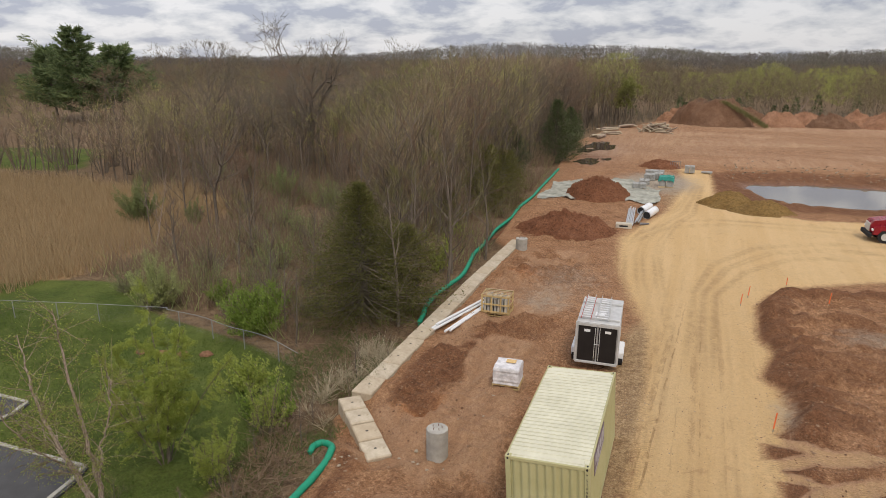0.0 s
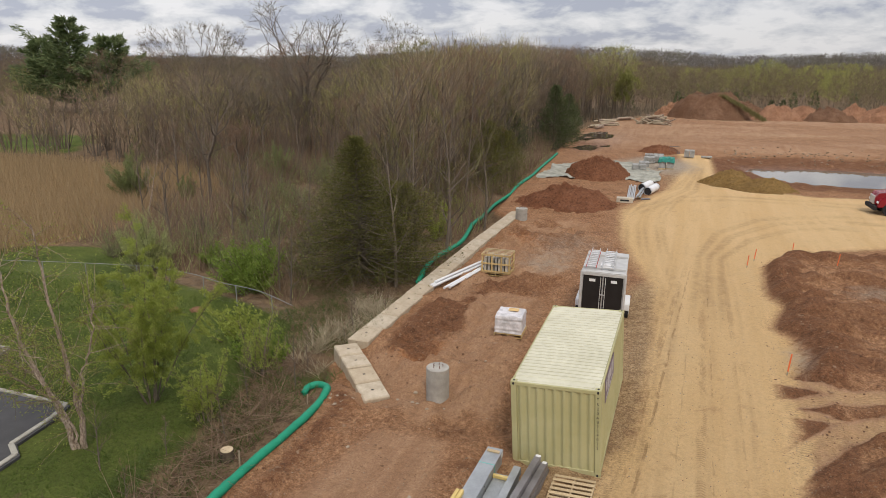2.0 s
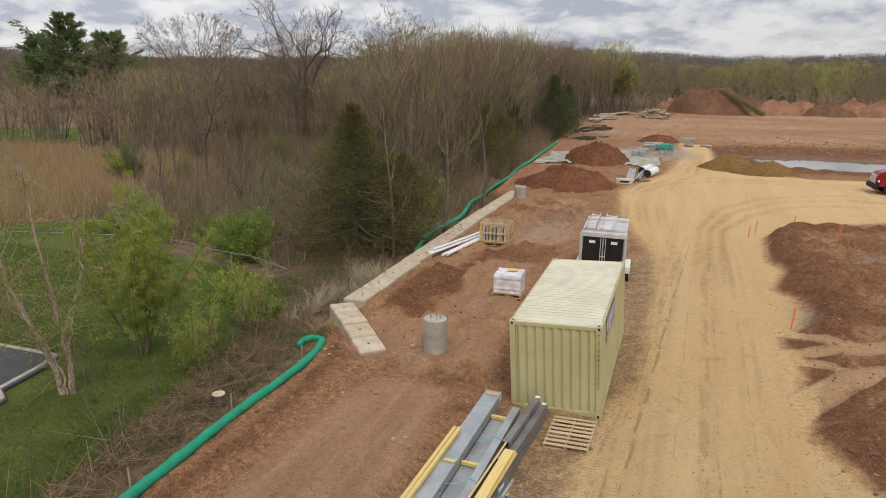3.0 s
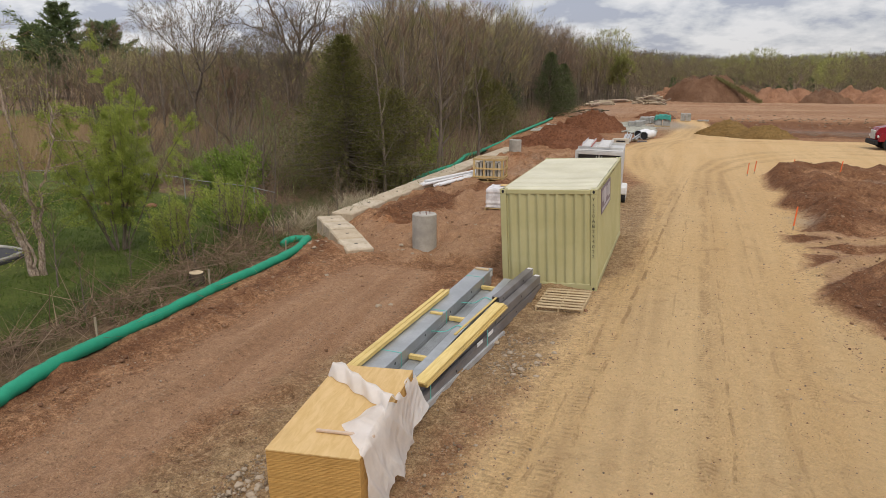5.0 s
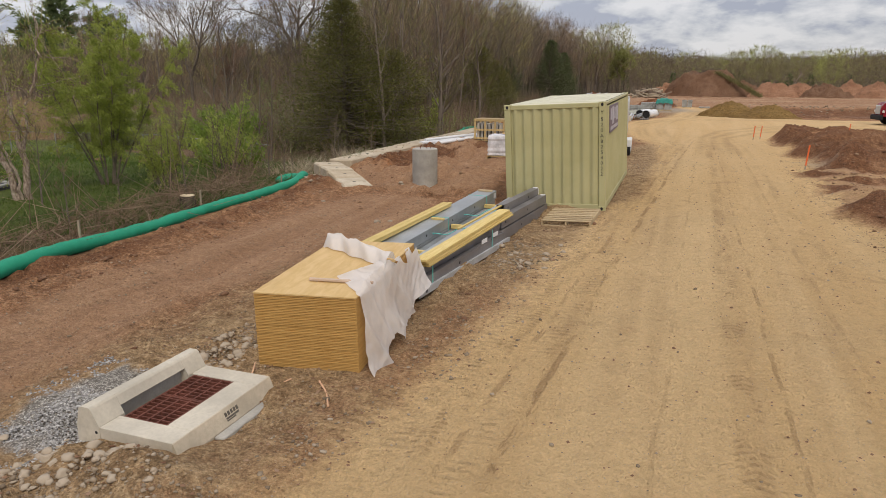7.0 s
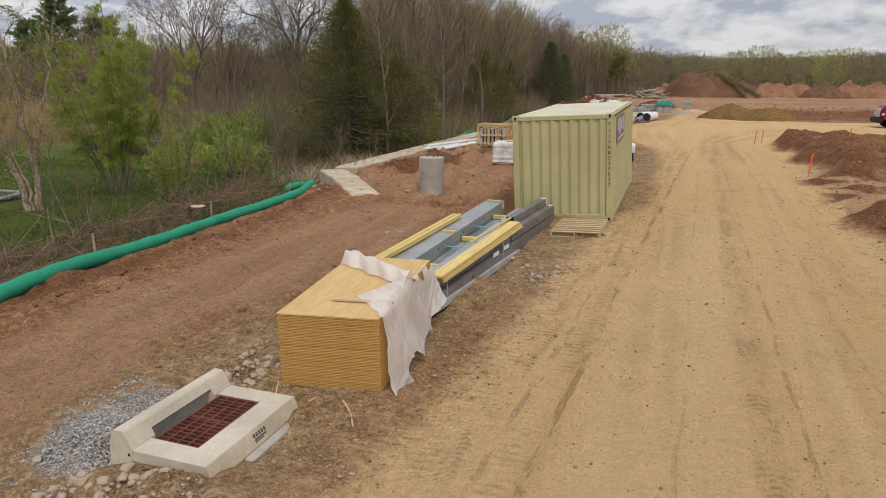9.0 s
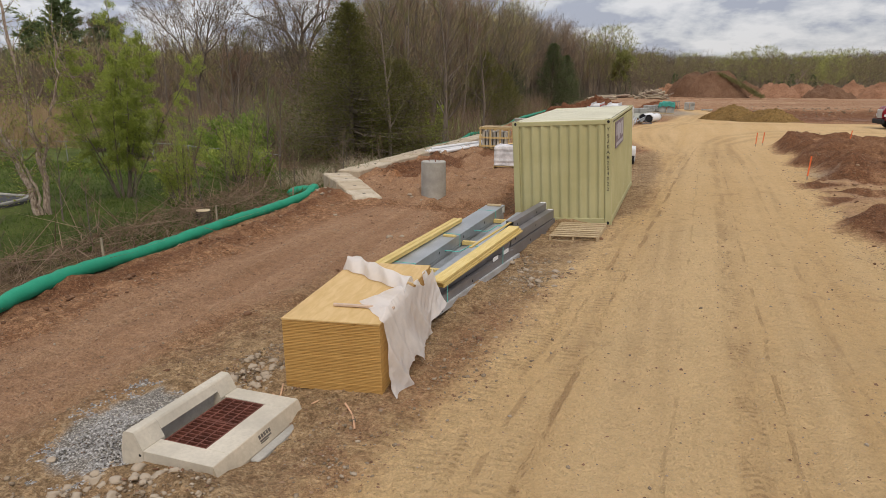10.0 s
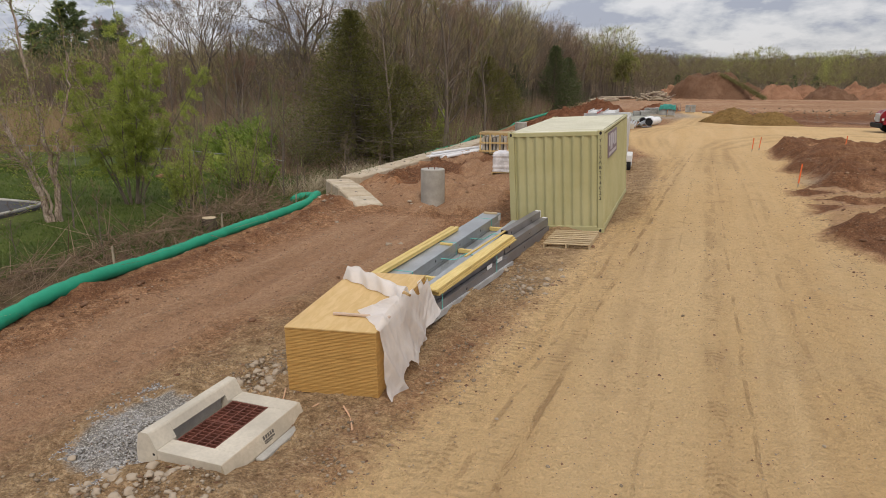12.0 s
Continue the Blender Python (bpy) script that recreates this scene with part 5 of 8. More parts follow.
def make_shrub(seed, radius, height, leaf_mat, label, stems=26, leaves=90, size=0.06, name="shrub", wood_mat=None):
    """Many stems from one foot, with leaves along them."""
    rnd = random.Random(seed)
    t = thing(name, pose(0, 0, 0), label, "shrub")
    wood_h, leaf_h = Heap(), Heap()
    for _ in range(stems):
        a, tilt = rnd.uniform(0, 6.283), rnd.random() ** 0.7
        d = Vector((math.cos(a) * tilt * radius, math.sin(a) * tilt * radius, height * rnd.uniform(0.45, 1.1) * (1.1 - 0.45 * tilt)))
        st = bent(Vector((rnd.gauss(0, 0.12 * radius), rnd.gauss(0, 0.12 * radius), -0.2)), d, d.length, 5, rnd, 0.14, 0.03)
        wood_h.limb(st, 0.02 + 0.006 * height, 0.004, 3)
        for _ in range(leaves):
            u = 0.3 + 0.7 * rnd.random()
            i = min(int(u * 5), 4)
            c = st[i].lerp(st[i + 1], u * 5 - i) + rand_dir(rnd) * (0.10 * radius * rnd.random() + 0.04)
            leaf_h.leaf(c, size * rnd.uniform(0.6, 1.3), rnd)
    wood_h.ob("branchwork", wood_mat or BARK, t)
    if leaves:
        leaf_h.ob("foliage", leaf_mat, t)
    return t


def place(ob, x, y, rz=0.0, s=1.0, dz=0.0):
    ob.matrix_world = pose(x, y, ground_z(x, y) + dz, 0, 0, rz) @ Matrix.Scale(s, 4)
    return ob


# single bare trees that stand out of the wood's edge
place(make_fine_tree(11, 19.5, TWIG_DARK, "tall bare forked tree above the wood's edge", 0.46, 6, 0.34, 0.66, bark_mat=BARK_DARK, twig_w=0.02, wob=0.26, lift=0.06, ends=3, upright=True), -41.3, 56.7, 200)
place(make_fine_tree(12, 17.5, TWIG_OLIVE, "tall bare tree with olive buds at the wood's edge", 0.27, 6, 0.30, 0.5, twig_w=0.02, wob=0.18, lift=0.08, ends=6, upright=True), -25, 50, 80)
place(make_fine_tree(13, 10.2, TWIG_GREY, "dark slender bare tree beside the reeds", 0.16, 6, 0.42, 0.5, bark_mat=BARK_DARK, twig_w=0.011, lean=0.03, wob=0.2), -32.0, 27.2, 10)
place(make_fine_tree(27, 11.0, TWIG_DARK, "spreading bare tree behind the reeds", 0.2, 6, 0.36, 0.5, twig_w=0.014), -44, 52, 10)
place(make_fine_tree(14, 12.5, TWIG_DARK, "slender bare tree beside the reeds", 0.14, 6, 0.34), -38, 50, 140)
place(make_fine_tree(15, 10.5, TWIG_RED, "slender bare tree with a divided stem", 0.12, 6, 0.24), -31.5, 31, 200)
place(make_fine_tree(16, 18.0, TWIG_DARK, "tall bare tree standing over the wood", 0.24, 6, 0.34, twig_w=0.02), -58, 58, 50)
tall_bare = make_fine_tree(19, 15.5, TWIG_DARK, "tall grey bare tree with fine branches in the wood", 0.17, 6, 0.33, bark_mat=BARK_DARK)
tall_slim = make_fine_tree(20, 15.0, TWIG_RED, "tall slim bare tree with fine branches in the wood", 0.14, 6, 0.38, 0.34, bark_mat=BARK_DARK)
place(tall_bare, -27.5, 52.5, 0, 1.0)
place(tall_slim, -19.5, 36, 0, 0.72)
for k, (x, y, s) in enumerate(((-33, 54, 0.8), (-22, 44, 0.76), (-17.5, 33, 0.66), (-36, 52, 0.84), (-49, 56, 0.8), (-18.5, 46, 0.8), (-16.5, 54, 0.78), (-21, 62, 0.84), (-53, 60, 0.8), (-64, 60, 0.8), (-16.8, 67, 0.8), (-27, 66, 0.84), (-19, 78, 0.82), (-15.2, 26, 0.6), (-47, 66, 0.84), (-34, 60, 0.84), (-17.5, 92, 0.85), (-76, 60, 0.8), (-40, 56, 0.8), (-18, 104, 0.85))):
    place(copy_thing((tall_bare, tall_slim)[k % 2], pose(0, 0, 0)), x, y, 71.0 * k, s)
place(make_fine_tree(17, 14.5, BUDS, "broad tree with yellow-green spring buds by the dirt", 0.28, 6, 0.26, 0.5, twig_w=0.06, ends=9), -12.4, 135.0, 50)
place(make_bare_tree(18, 7.0, BARK_PALE, 0.30, 8, 5, 5, 0.07, 0.2, label="pale dead sapling leaning among the shrubs", lean=0.2, bark_mat=BARK_PALE), -33.5, 21.5, 0)

# evergreens
place(make_conifer(21, 7.9, 4.1, NEEDLE, "broad dark olive cedar at the wood's edge", whorls=40, per=13, dense=80, shape=0.82, droop=-0.2, tuft=0.19, full=0.3), -12.3, 14.6, 0)
place(make_conifer(22, 5.2, 3.0, NEEDLE, "dark olive cedar beside a taller one", whorls=26, per=11, dense=62, shape=0.6, tuft=0.19, full=0.4), -10.7, 17.0, 40)
place(make_conifer(26, 6.6, 2.6, NEEDLE, "smaller olive cedar in the brush", whorls=24, per=10, dense=42, shape=0.7, tuft=0.2), -13.6, 17.6, 40)
ced = make_conifer(23, 8.6, 4.0, NEEDLE_DARK, "dark conical evergreen at the edge of the dirt", whorls=30, per=12, dense=48, tuft=0.3, shape=0.8, full=0.1)
place(ced, -13.7, 75.6, 10)
for x, y, s, r in ((-13.0, 81.5, 0.80, 60), (-13.6, 88.5, 0.6, 130), (-16.0, 62, 0.72, 20)):
    place(copy_thing(ced, pose(0, 0, 0)), x, y, r, s)
oliv = make_conifer(28, 6.6, 2.9, NEEDLE, "ragged olive cedar beside the green sock", whorls=26, per=11, dense=40, tuft=0.25, shape=0.7, full=0.25)
place(oliv, -13.6, 42.6, 0)
for x, y, s, r in ((-13.4, 48.0, 0.84, 130), (-14.2, 53.5, 0.7, 200), (-14.4, 34.5, 0.62, 100)):
    place(copy_thing(oliv, pose(0, 0, 0)), x, y, r, s)
place(make_conifer(24, 20.5, 12.5, NEEDLE_PINE, "tall white pine with a broad tiered crown beyond the reeds", whorls=15, per=10, droop=0.02, tuft=1.2, name="pine_tree", bare=0.12, shape=0.72, dense=130, flat=0.7, full=0.15), -128.7, 101.7, 0)
place(make_conifer(25, 16.4, 9.5, NEEDLE_PINE, "white pine with a rounded crown beside a taller one", whorls=11, per=10, droop=0.06, tuft=1.2, name="pine_tree", bare=0.25, shape=0.55, dense=100, flat=0.65, full=0.3), -119.5, 105, 70)
place(make_conifer(29, 16.5, 9.5, NEEDLE_PINE, "white pine standing partly behind two others", whorls=12, per=9, droop=0.04, tuft=1.2, name="pine_tree", bare=0.22, shape=0.6, dense=95, flat=0.65, full=0.3), -138.0, 103, 30)

# ---- filter sock ----


def make_sock(ctrl, n, r, label, thin=1.0):
    pts = curve_points([(x, y, ground_z(x, y) + r * 0.72 + dz) for x, y, dz in ctrl], n)
    rnd = random.Random(len(ctrl))
    radii = [r * (thin + (1 - thin) * min(1, i / (0.75 * n))) * (1 + 0.06 * math.sin(i * 0.5) * rnd.random() + 0.03 * rnd.uniform(-1, 1)) for i in range(len(pts))]
    radii[0] = radii[-1] = r * 0.35
    for i, p in enumerate(pts):
        p.x += 0.012 * rnd.uniform(-1, 1)
        p.z += 0.008 * rnd.uniform(-1, 1) - (r - radii[i]) * 0.72
    bm = bmesh.new()
    tube(bm, pts, radii, 14)
    ob = part("filter_sock", bm, SOCK, smooth=True)
    for a, b in ((pts[0], pts[2]), (pts[-1], pts[-3])):
        d = (a - b).normalized()
        e = bmesh.new()
        tube(e, [a - d * 0.02, a + d * 0.03, a + d * 0.05, a + d * 0.10, a + d * 0.15], [r * 0.40, r * 0.28, r * 0.20, r * 0.34, r * 0.42], 10)
        part("tied_end", e, SOCK, ob, "gathered tied end", smooth=True)
    return tagged(ob, label, "filter sock", "green filter socks")


make_sock([(-7.62, 1.40, -0.02), (-7.70, 1.78, 0.0), (-7.48, 2.05, 0.04), (-7.08, 1.93, 0.03), (-6.80, 1.45, 0), (-6.72, 0.6, 0), (-6.78, -1.3, 0), (-6.88, -2.6, 0), (-6.92, -4.0, 0), (-6.9, -5.2, 0), (-6.85, -6.4, 0), (-6.72, -7.6, 0), (-6.5, -9.0, 0), (-6.15, -10.6, 0), (-5.7, -12.6, 0), (-5.3, -16, 0)], 150, 0.14, "long plump green filter sock along the dirt's edge", 0.82)
make_sock([(-9.0, 14.9, 0.25), (-9.15, 15.8, 0.3), (-9.55, 17.6, 0.35), (-9.6, 19.6, 0.4), (-9.35, 23.2, 0.4), (-9.9, 26.8, 0.4), (-10.15, 28.4, 0.4), (-10.35, 31.4, 0.25), (-10.9, 36.6, 0.1), (-10.6, 40.5, 0.1), (-10.75, 44, 0.1), (-10.6, 49, 0.05), (-10.95, 54.5, 0.05), (-11.2, 60, 0.05), (-11.5, 67.5, 0.1)], 170, 0.135, "thin green filter sock winding along the wood's edge")

# wooden stakes behind the sock, and a sawn stump
for x, y, h, tilt in ((-7.18, -2.75, 0.52, 4), (-7.12, -6.45, 0.55, -3), (-7.2, 0.9, 0.35, 5)):
    bm = boxed((-0.02, -0.02, -0.3), (0.02, 0.02, h), 0.004)
    ob = part("wooden_stake", bm, BARE_BOARD)
    ob.matrix_world = pose(x, y, ground_z(x, y), tilt, tilt * 0.6, 20)
    tagged(ob, "weathered square wooden stake behind the green sock", "stake", "wooden stakes")


def make_stump():
    t = thing("tree_stump", pose(-7.72, -2.6, ground_z(-7.72, -2.6)), "freshly sawn tree stump in the brush", "stump")
    bm = bmesh.new()
    tube(bm, [(0, 0, -0.2), (0, 0, 0.1), (0.01, 0, 0.30)], [0.24, 0.2, 0.185], 16)
    part("bark", bm, bark("stump_bark", (0.05, 0.038, 0.03), (0.12, 0.09, 0.065)), t)
    bm = bmesh.new()
    tube(bm, [(0.01, 0, 0.301), (0.01, 0, 0.318)], [0.18, 0.175], 16)
    part("cut_face", bm, plain("fresh_cut_wood", (0.62, 0.50, 0.33), 0.8), t, "pale sawn face")


# ---- plywood stack ----
def make_plywood():
    w, d, n, th = 1.26, 2.6, 46, 0.0196
    t = thing("plywood_stack", pose(0.15, -9.93, -0.155, 0.4, -1.0, 7.5), "tall stack of tan plywood sheets on the dirt", "plywood")
    rnd = random.Random(5)
    sheet = None
    for k in range(n):
        m = pose(rnd.uniform(-0.003, 0.003), rnd.uniform(-0.004, 0.004), 0.02 + k * th, 0, 0, rnd.uniform(-0.15, 0.15))
        if sheet is None:
            sheet = part("plywood_sheet", boxed((-w / 2, 0, 0), (w / 2, d, th - 0.0045), 0.002), PLY_EDGE, t)
            sheet.matrix_local = m
        else:
            share(sheet, "plywood_sheet", m, t)
    top = part("top_sheet", boxed((-w / 2 - 0.004, -0.004, 0), (w / 2 + 0.004, d + 0.004, th), 0.002), PLY_TOP, t, "knotty tan top sheet")
    top.matrix_local = pose(0, 0, 0.02 + n * th)
    for y in (0.15, 1.3, 2.4):
        part("runner", boxed((-w / 2 + 0.02, y, -0.06), (w / 2 - 0.02, y + 0.09, 0.0175), 0.004), LUMBER, t)
    return t, w, d, 0.02 + (n + 1) * th


ply, PW, PD, PH = make_plywood()


def make_film():
    """Loose film hanging over one long side, with a ruffled band across the top."""
    t = thing("plastic_film", ply.matrix_world.copy(), "torn milky plastic film draped over the plywood stack", "plastic film")

    def crease(a, b, seed):
        """Sharp-ridged folds."""
        return 1 - 2 * abs(noise.noise(Vector((a, b, seed))))

    def ruffle(name, f, nu, nv, amp, label=""):
        bm = bmesh.new()
        g = [[None] * (nv + 1) for _ in range(nu + 1)]
        for i in range(nu + 1):
            for j in range(nv + 1):
                p, nrm, k = f(i / nu, j / nv)
                s = p[1] + p[0] * 0.6 + 0.35 * p[2] * math.sin(p[1] * 1.9)
                off = amp * k * (0.85 * crease(s * 2.1 + 0.9 * p[2], p[2] * 1.1, 0.3) + 0.28 * crease(s * 4.6 - p[2] * 2.2, p[2] * 2.6, 4.0) + 0.10 * crease(s * 13, p[2] * 9 + p[0] * 9, 8.0))
                g[i][j] = bm.verts.new(Vector(p) + Vector(nrm) * (max(0.0, off + 0.4 * amp * k) + 0.008))
        for i in range(nu):
            for j in range(nv):
                bm.faces.new((g[i][j], g[i + 1][j], g[i + 1][j + 1], g[i][j + 1]))
        return part(name, bm, FILM, t, label, smooth=True)

    w2 = PW / 2
    ease = lambda v, stops, vals: float(np.interp(v, stops, vals))

    def side(u, v):
        # along the long side from the front corner to the back; from the top down to the hem
        y = 0.05 + 2.5 * u
        inner = ease(u, (0, 0.06, 0.12, 0.28, 0.40, 0.50, 0.58, 1), (0.0, 0.05, 0.22, 0.50, 0.34, 0.26, 0.0, 0.0)) + 0.02 * math.sin(31 * u)
        start = ease(u, (0, 0.62, 0.82, 1), (0.0, 0.0, 0.16, 0.02))
        drop = ease(u, (0, 0.10, 0.17, 0.22, 0.30, 0.36, 0.42, 0.55, 0.75, 1), (1.03, 1.03, 0.98, 0.72, 0.70, 0.86, 0.80, 0.86, 0.74, 0.62)) + 0.012 * math.sin(u * 29)
        s = v * (inner + drop)
        if s < inner:
            return (w2 - inner + s, y, PH + 0.004), (0, 0, 1), 0.8 * min(1, 6 * v)
        k = (s - inner) / max(drop, 0.01)
        out = 0.012 + k * (0.05 + 0.10 * math.exp(-((u - 0.12) / 0.10) ** 2) + 0.10 * math.exp(-((u - 0.36) / 0.07) ** 2) + 0.05 * u)
        z = PH - start * (1 - k) - (s - inner) * (drop - start * 0) / drop
        return (w2 + out, y - 0.10 * k * math.exp(-((u - 0.05) / 0.12) ** 2) + 0.08 * k * (u > 0.9), z), (1, 0, 0), 0.25 + k

    ruffle("side_drape", side, 130, 64, 0.075)

    def band(u, v):
        # a bunched band from the far corner across the top to the near side
        x = -w2 - 0.03 + (PW + 0.05) * u
        mid = 2.28 - 1.0 * u**1.25 + 0.04 * math.sin(u * 9)
        half = ease(u, (0, 0.15, 0.5, 0.8, 1), (0.17, 0.20, 0.15, 0.17, 0.24))
        y = mid + (2 * v - 1) * half + 0.03 * math.sin(u * 23 + 5 * v)
        fall = 0.16 * max(0.0, 0.06 - u) / 0.06
        return (x, y, PH + 0.012 + 0.07 * math.sin(v * math.pi) ** 0.7 - fall), (0, 0, 1), math.sin(v * math.pi)

    ruffle("top_band", band, 90, 26, 0.085)
    strip = part("batten", boxed((-0.16, 0.50, PH + 0.012), (0.66, 0.545, PH + 0.042), 0.004), WRAP_PINK, t, "pale pink wooden batten")
    strip.rotation_euler = (0, 0, radians(-1))


make_film()

# ---- steel and lumber bundles ----


def channel(bm, w, h, length, th=0.006):
    """A steel channel, open below, along y."""
    prof = [(-w / 2, 0), (-w / 2, h), (w / 2, h), (w / 2, 0), (w / 2 - th, 0), (w / 2 - th, h - th), (-w / 2 + th, h - th), (-w / 2 + th, 0)]
    prism(bm, prof, 0, length)


def make_steel_bundle(m, spec, mat, label, group="steel bundles", lips=True):
    t = thing("steel_bundle", m, label, "steel beams", group)
    for x, z, w, h, y0, ln in spec:
        bm = bmesh.new()
        channel(bm, w, h, ln)
        bm.transform(pose(x, y0, z))
        ch = part("channel", bm, mat, t)
        # bolt holes are flat black discs, their shade put in as colour
        for k in range(max(2, int(ln / 1.4))):
            y = y0 + 0.25 + k * 1.4
            if y < y0 + ln - 0.1:
                b = bmesh.new()
                bmesh.ops.create_circle(b, cap_ends=True, segments=12, radius=0.028)
                b.transform(Matrix.Translation((x + w / 2 + 0.0015, y, z + h * 0.5)) @ pose(0, 0, 0, 0, 90, 0))
                part("bolt_hole", b, BLACK, ch)
    return t


# galvanised bundle: a raised box beam, a flat tray of ribbed sheet and a lower beam
gal = make_steel_bundle(pose(-0.98, -7.6, -0.16, 1.5, 0, -2.2), ((0.22, 0.26, 0.45, 0.20, 0.0, 7.5), (0.22, 0.05, 0.45, 0.20, 0.1, 7.3), (1.02, 0.22, 0.20, 0.20, 0.1, 6.85), (1.02, 0.01, 0.20, 0.20, 0.0, 6.8)), STEEL_BLUE, "long galvanised steel channels stacked with wooden spacers")
ribs = [(0.47, 0.17)]
for k in range(14):
    ribs += [(0.47 + k * 0.032, 0.20), (0.486 + k * 0.032, 0.20), (0.490 + k * 0.032, 0.192), (0.498 + k * 0.032, 0.192)]
ribs += [(0.91, 0.20), (0.91, 0.17)]
bm = bmesh.new()
prism(bm, ribs[::-1], 0.2, 6.75)
part("ribbed_tray", bm, STEEL_BLUE, gal, "ribbed grey sheet steel")
for y in (2.2, 4.3, 6.5):
    part("spacer", boxed((0.46, y, 0.212), (0.91, y + 0.09, 0.30), 0.005), LUMBER, gal, "pale wooden spacer")
    if 4 < y < 5:
        part("cross_spacer", boxed((0.16, y - 0.35, 0.461), (0.44, y - 0.27, 0.50), 0.004), LUMBER, gal)
for y in (3.4, 5.2):
    b = bmesh.new()
    tube(b, curve_points([(0.446, y, 0.30), (0.47, y - 0.05, 0.34), (0.7, y + 0.12, 0.30), (0.93, y + 0.2, 0.43), (1.14, y + 0.1, 0.43)], 20), 0.011, 5)
    part("strap", b, STRAP, gal, "loose teal strap")
for y in (1.9, 4.2, 6.7):
    b = bmesh.new()
    box(b, (0.44, y, 0.04), (0.452, y + 0.02, 0.465))
    box(b, (-0.012, y, 0.462), (0.452, y + 0.02, 0.468))
    part("band", b, STRAP, gal)
for y in (7.28,):
    part("tag", boxed((0.446, y, 0.30), (0.451, y + 0.16, 0.42)), WHITE, gal, "white paper tag")
part("end_block", boxed((0.04, 7.25, 0.462), (0.40, 7.35, 0.50), 0.004), PALLET_WOOD, gal)

# dark bundles behind and below the boards
drk = make_steel_bundle(pose(0.42, -4.1, -0.04, 0.6, 0, -5.5), ((0.0, 0.47, 0.17, 0.19, 1.35, 2.4), (0.0, 0.24, 0.17, 0.22, 0.9, 2.9), (0.19, 0.30, 0.17, 0.2, 0.7, 3.1), (0.0, 0.02, 0.17, 0.21, 0.0, 3.8), (0.19, 0.03, 0.19, 0.24, 0.3, 3.6)), STEEL_DARK, "dark grey steel channels bundled by the container's end")
for x, z in ((0.0, 0.56), (0.19, 0.40)):
    part("end_cap", boxed((x - 0.075, 3.70, z - 0.08), (x + 0.075, 3.84, z + 0.105), 0.02), WHITE, drk, "white taped end")
low = make_steel_bundle(pose(0.14, -7.35, -0.11, 0.9, 0, -6.6), ((0.06, 0.0, 0.2, 0.17, 0.0, 3.7), (0.05, 0.18, 0.2, 0.16, 0.1, 3.8), (0.07, 0.35, 0.2, 0.12, 0.2, 3.7), (0.22, 0.12, 0.1, 0.16, 0.1, 3.75)), STEEL_DARK, "dull steel channels under yellow boards")
rail = make_steel_bundle(pose(0.42, -7.2, -0.08, 0.9, 0, -6.6), ((0.03, 0.0, 0.05, 0.11, 0.0, 3.9),), GALV, "pale galvanised rail lying along the steel channels")
for y in (0.7, 3.2):
    b = bmesh.new()
    box(b, (0.275, y, 0.0), (0.283, y + 0.02, 0.47))
    part("band", b, STRAP, low)
for y, z in ((2.7, 0.30), (3.25, 0.31)):
    part("tag", boxed((0.274, y, z), (0.279, y + 0.26, z + 0.08)), WHITE, low, "white paper tag")


def make_boards(m, cols, rows, w, th, ln, label):
    t = thing("lumber_stack", m, label, "lumber", "lumber on the steel")
    rnd = random.Random(int(ln * 10))
    for r in range(rows):
        for c in range(cols):
            b = part("board", boxed((c * (w + 0.004), 0, r * (th + 0.001)), (c * (w + 0.004) + w, ln, r * (th + 0.001) + th), 0.004), LUMBER, t)
            b.matrix_local = pose(rnd.uniform(-0.008, 0.008), rnd.uniform(-0.06, 0.06), 0, 0, 0, rnd.uniform(-0.4, 0.4))
    return t


make_boards(pose(-1.12, -7.4, 0.345, 1.2, 0, -2.9), 2, 2, 0.09, 0.04, 5.1, "yellow boards laid along the galvanised channels")
make_boards(pose(0.31, -6.95, 0.355, 1.4, 0, -4.4), 1, 4, 0.22, 0.034, 4.05, "stack of yellow laminated boards on dark steel")
b = part("loose_board", boxed((0, 0, 0), (0.045, 2.3, 0.03), 0.004), LUMBER)
b.matrix_world = pose(0.335, -5.0, 0.545, 1.4, 0, -5.2)
tagged(b, "single yellow board lying askew on the stack", "board")


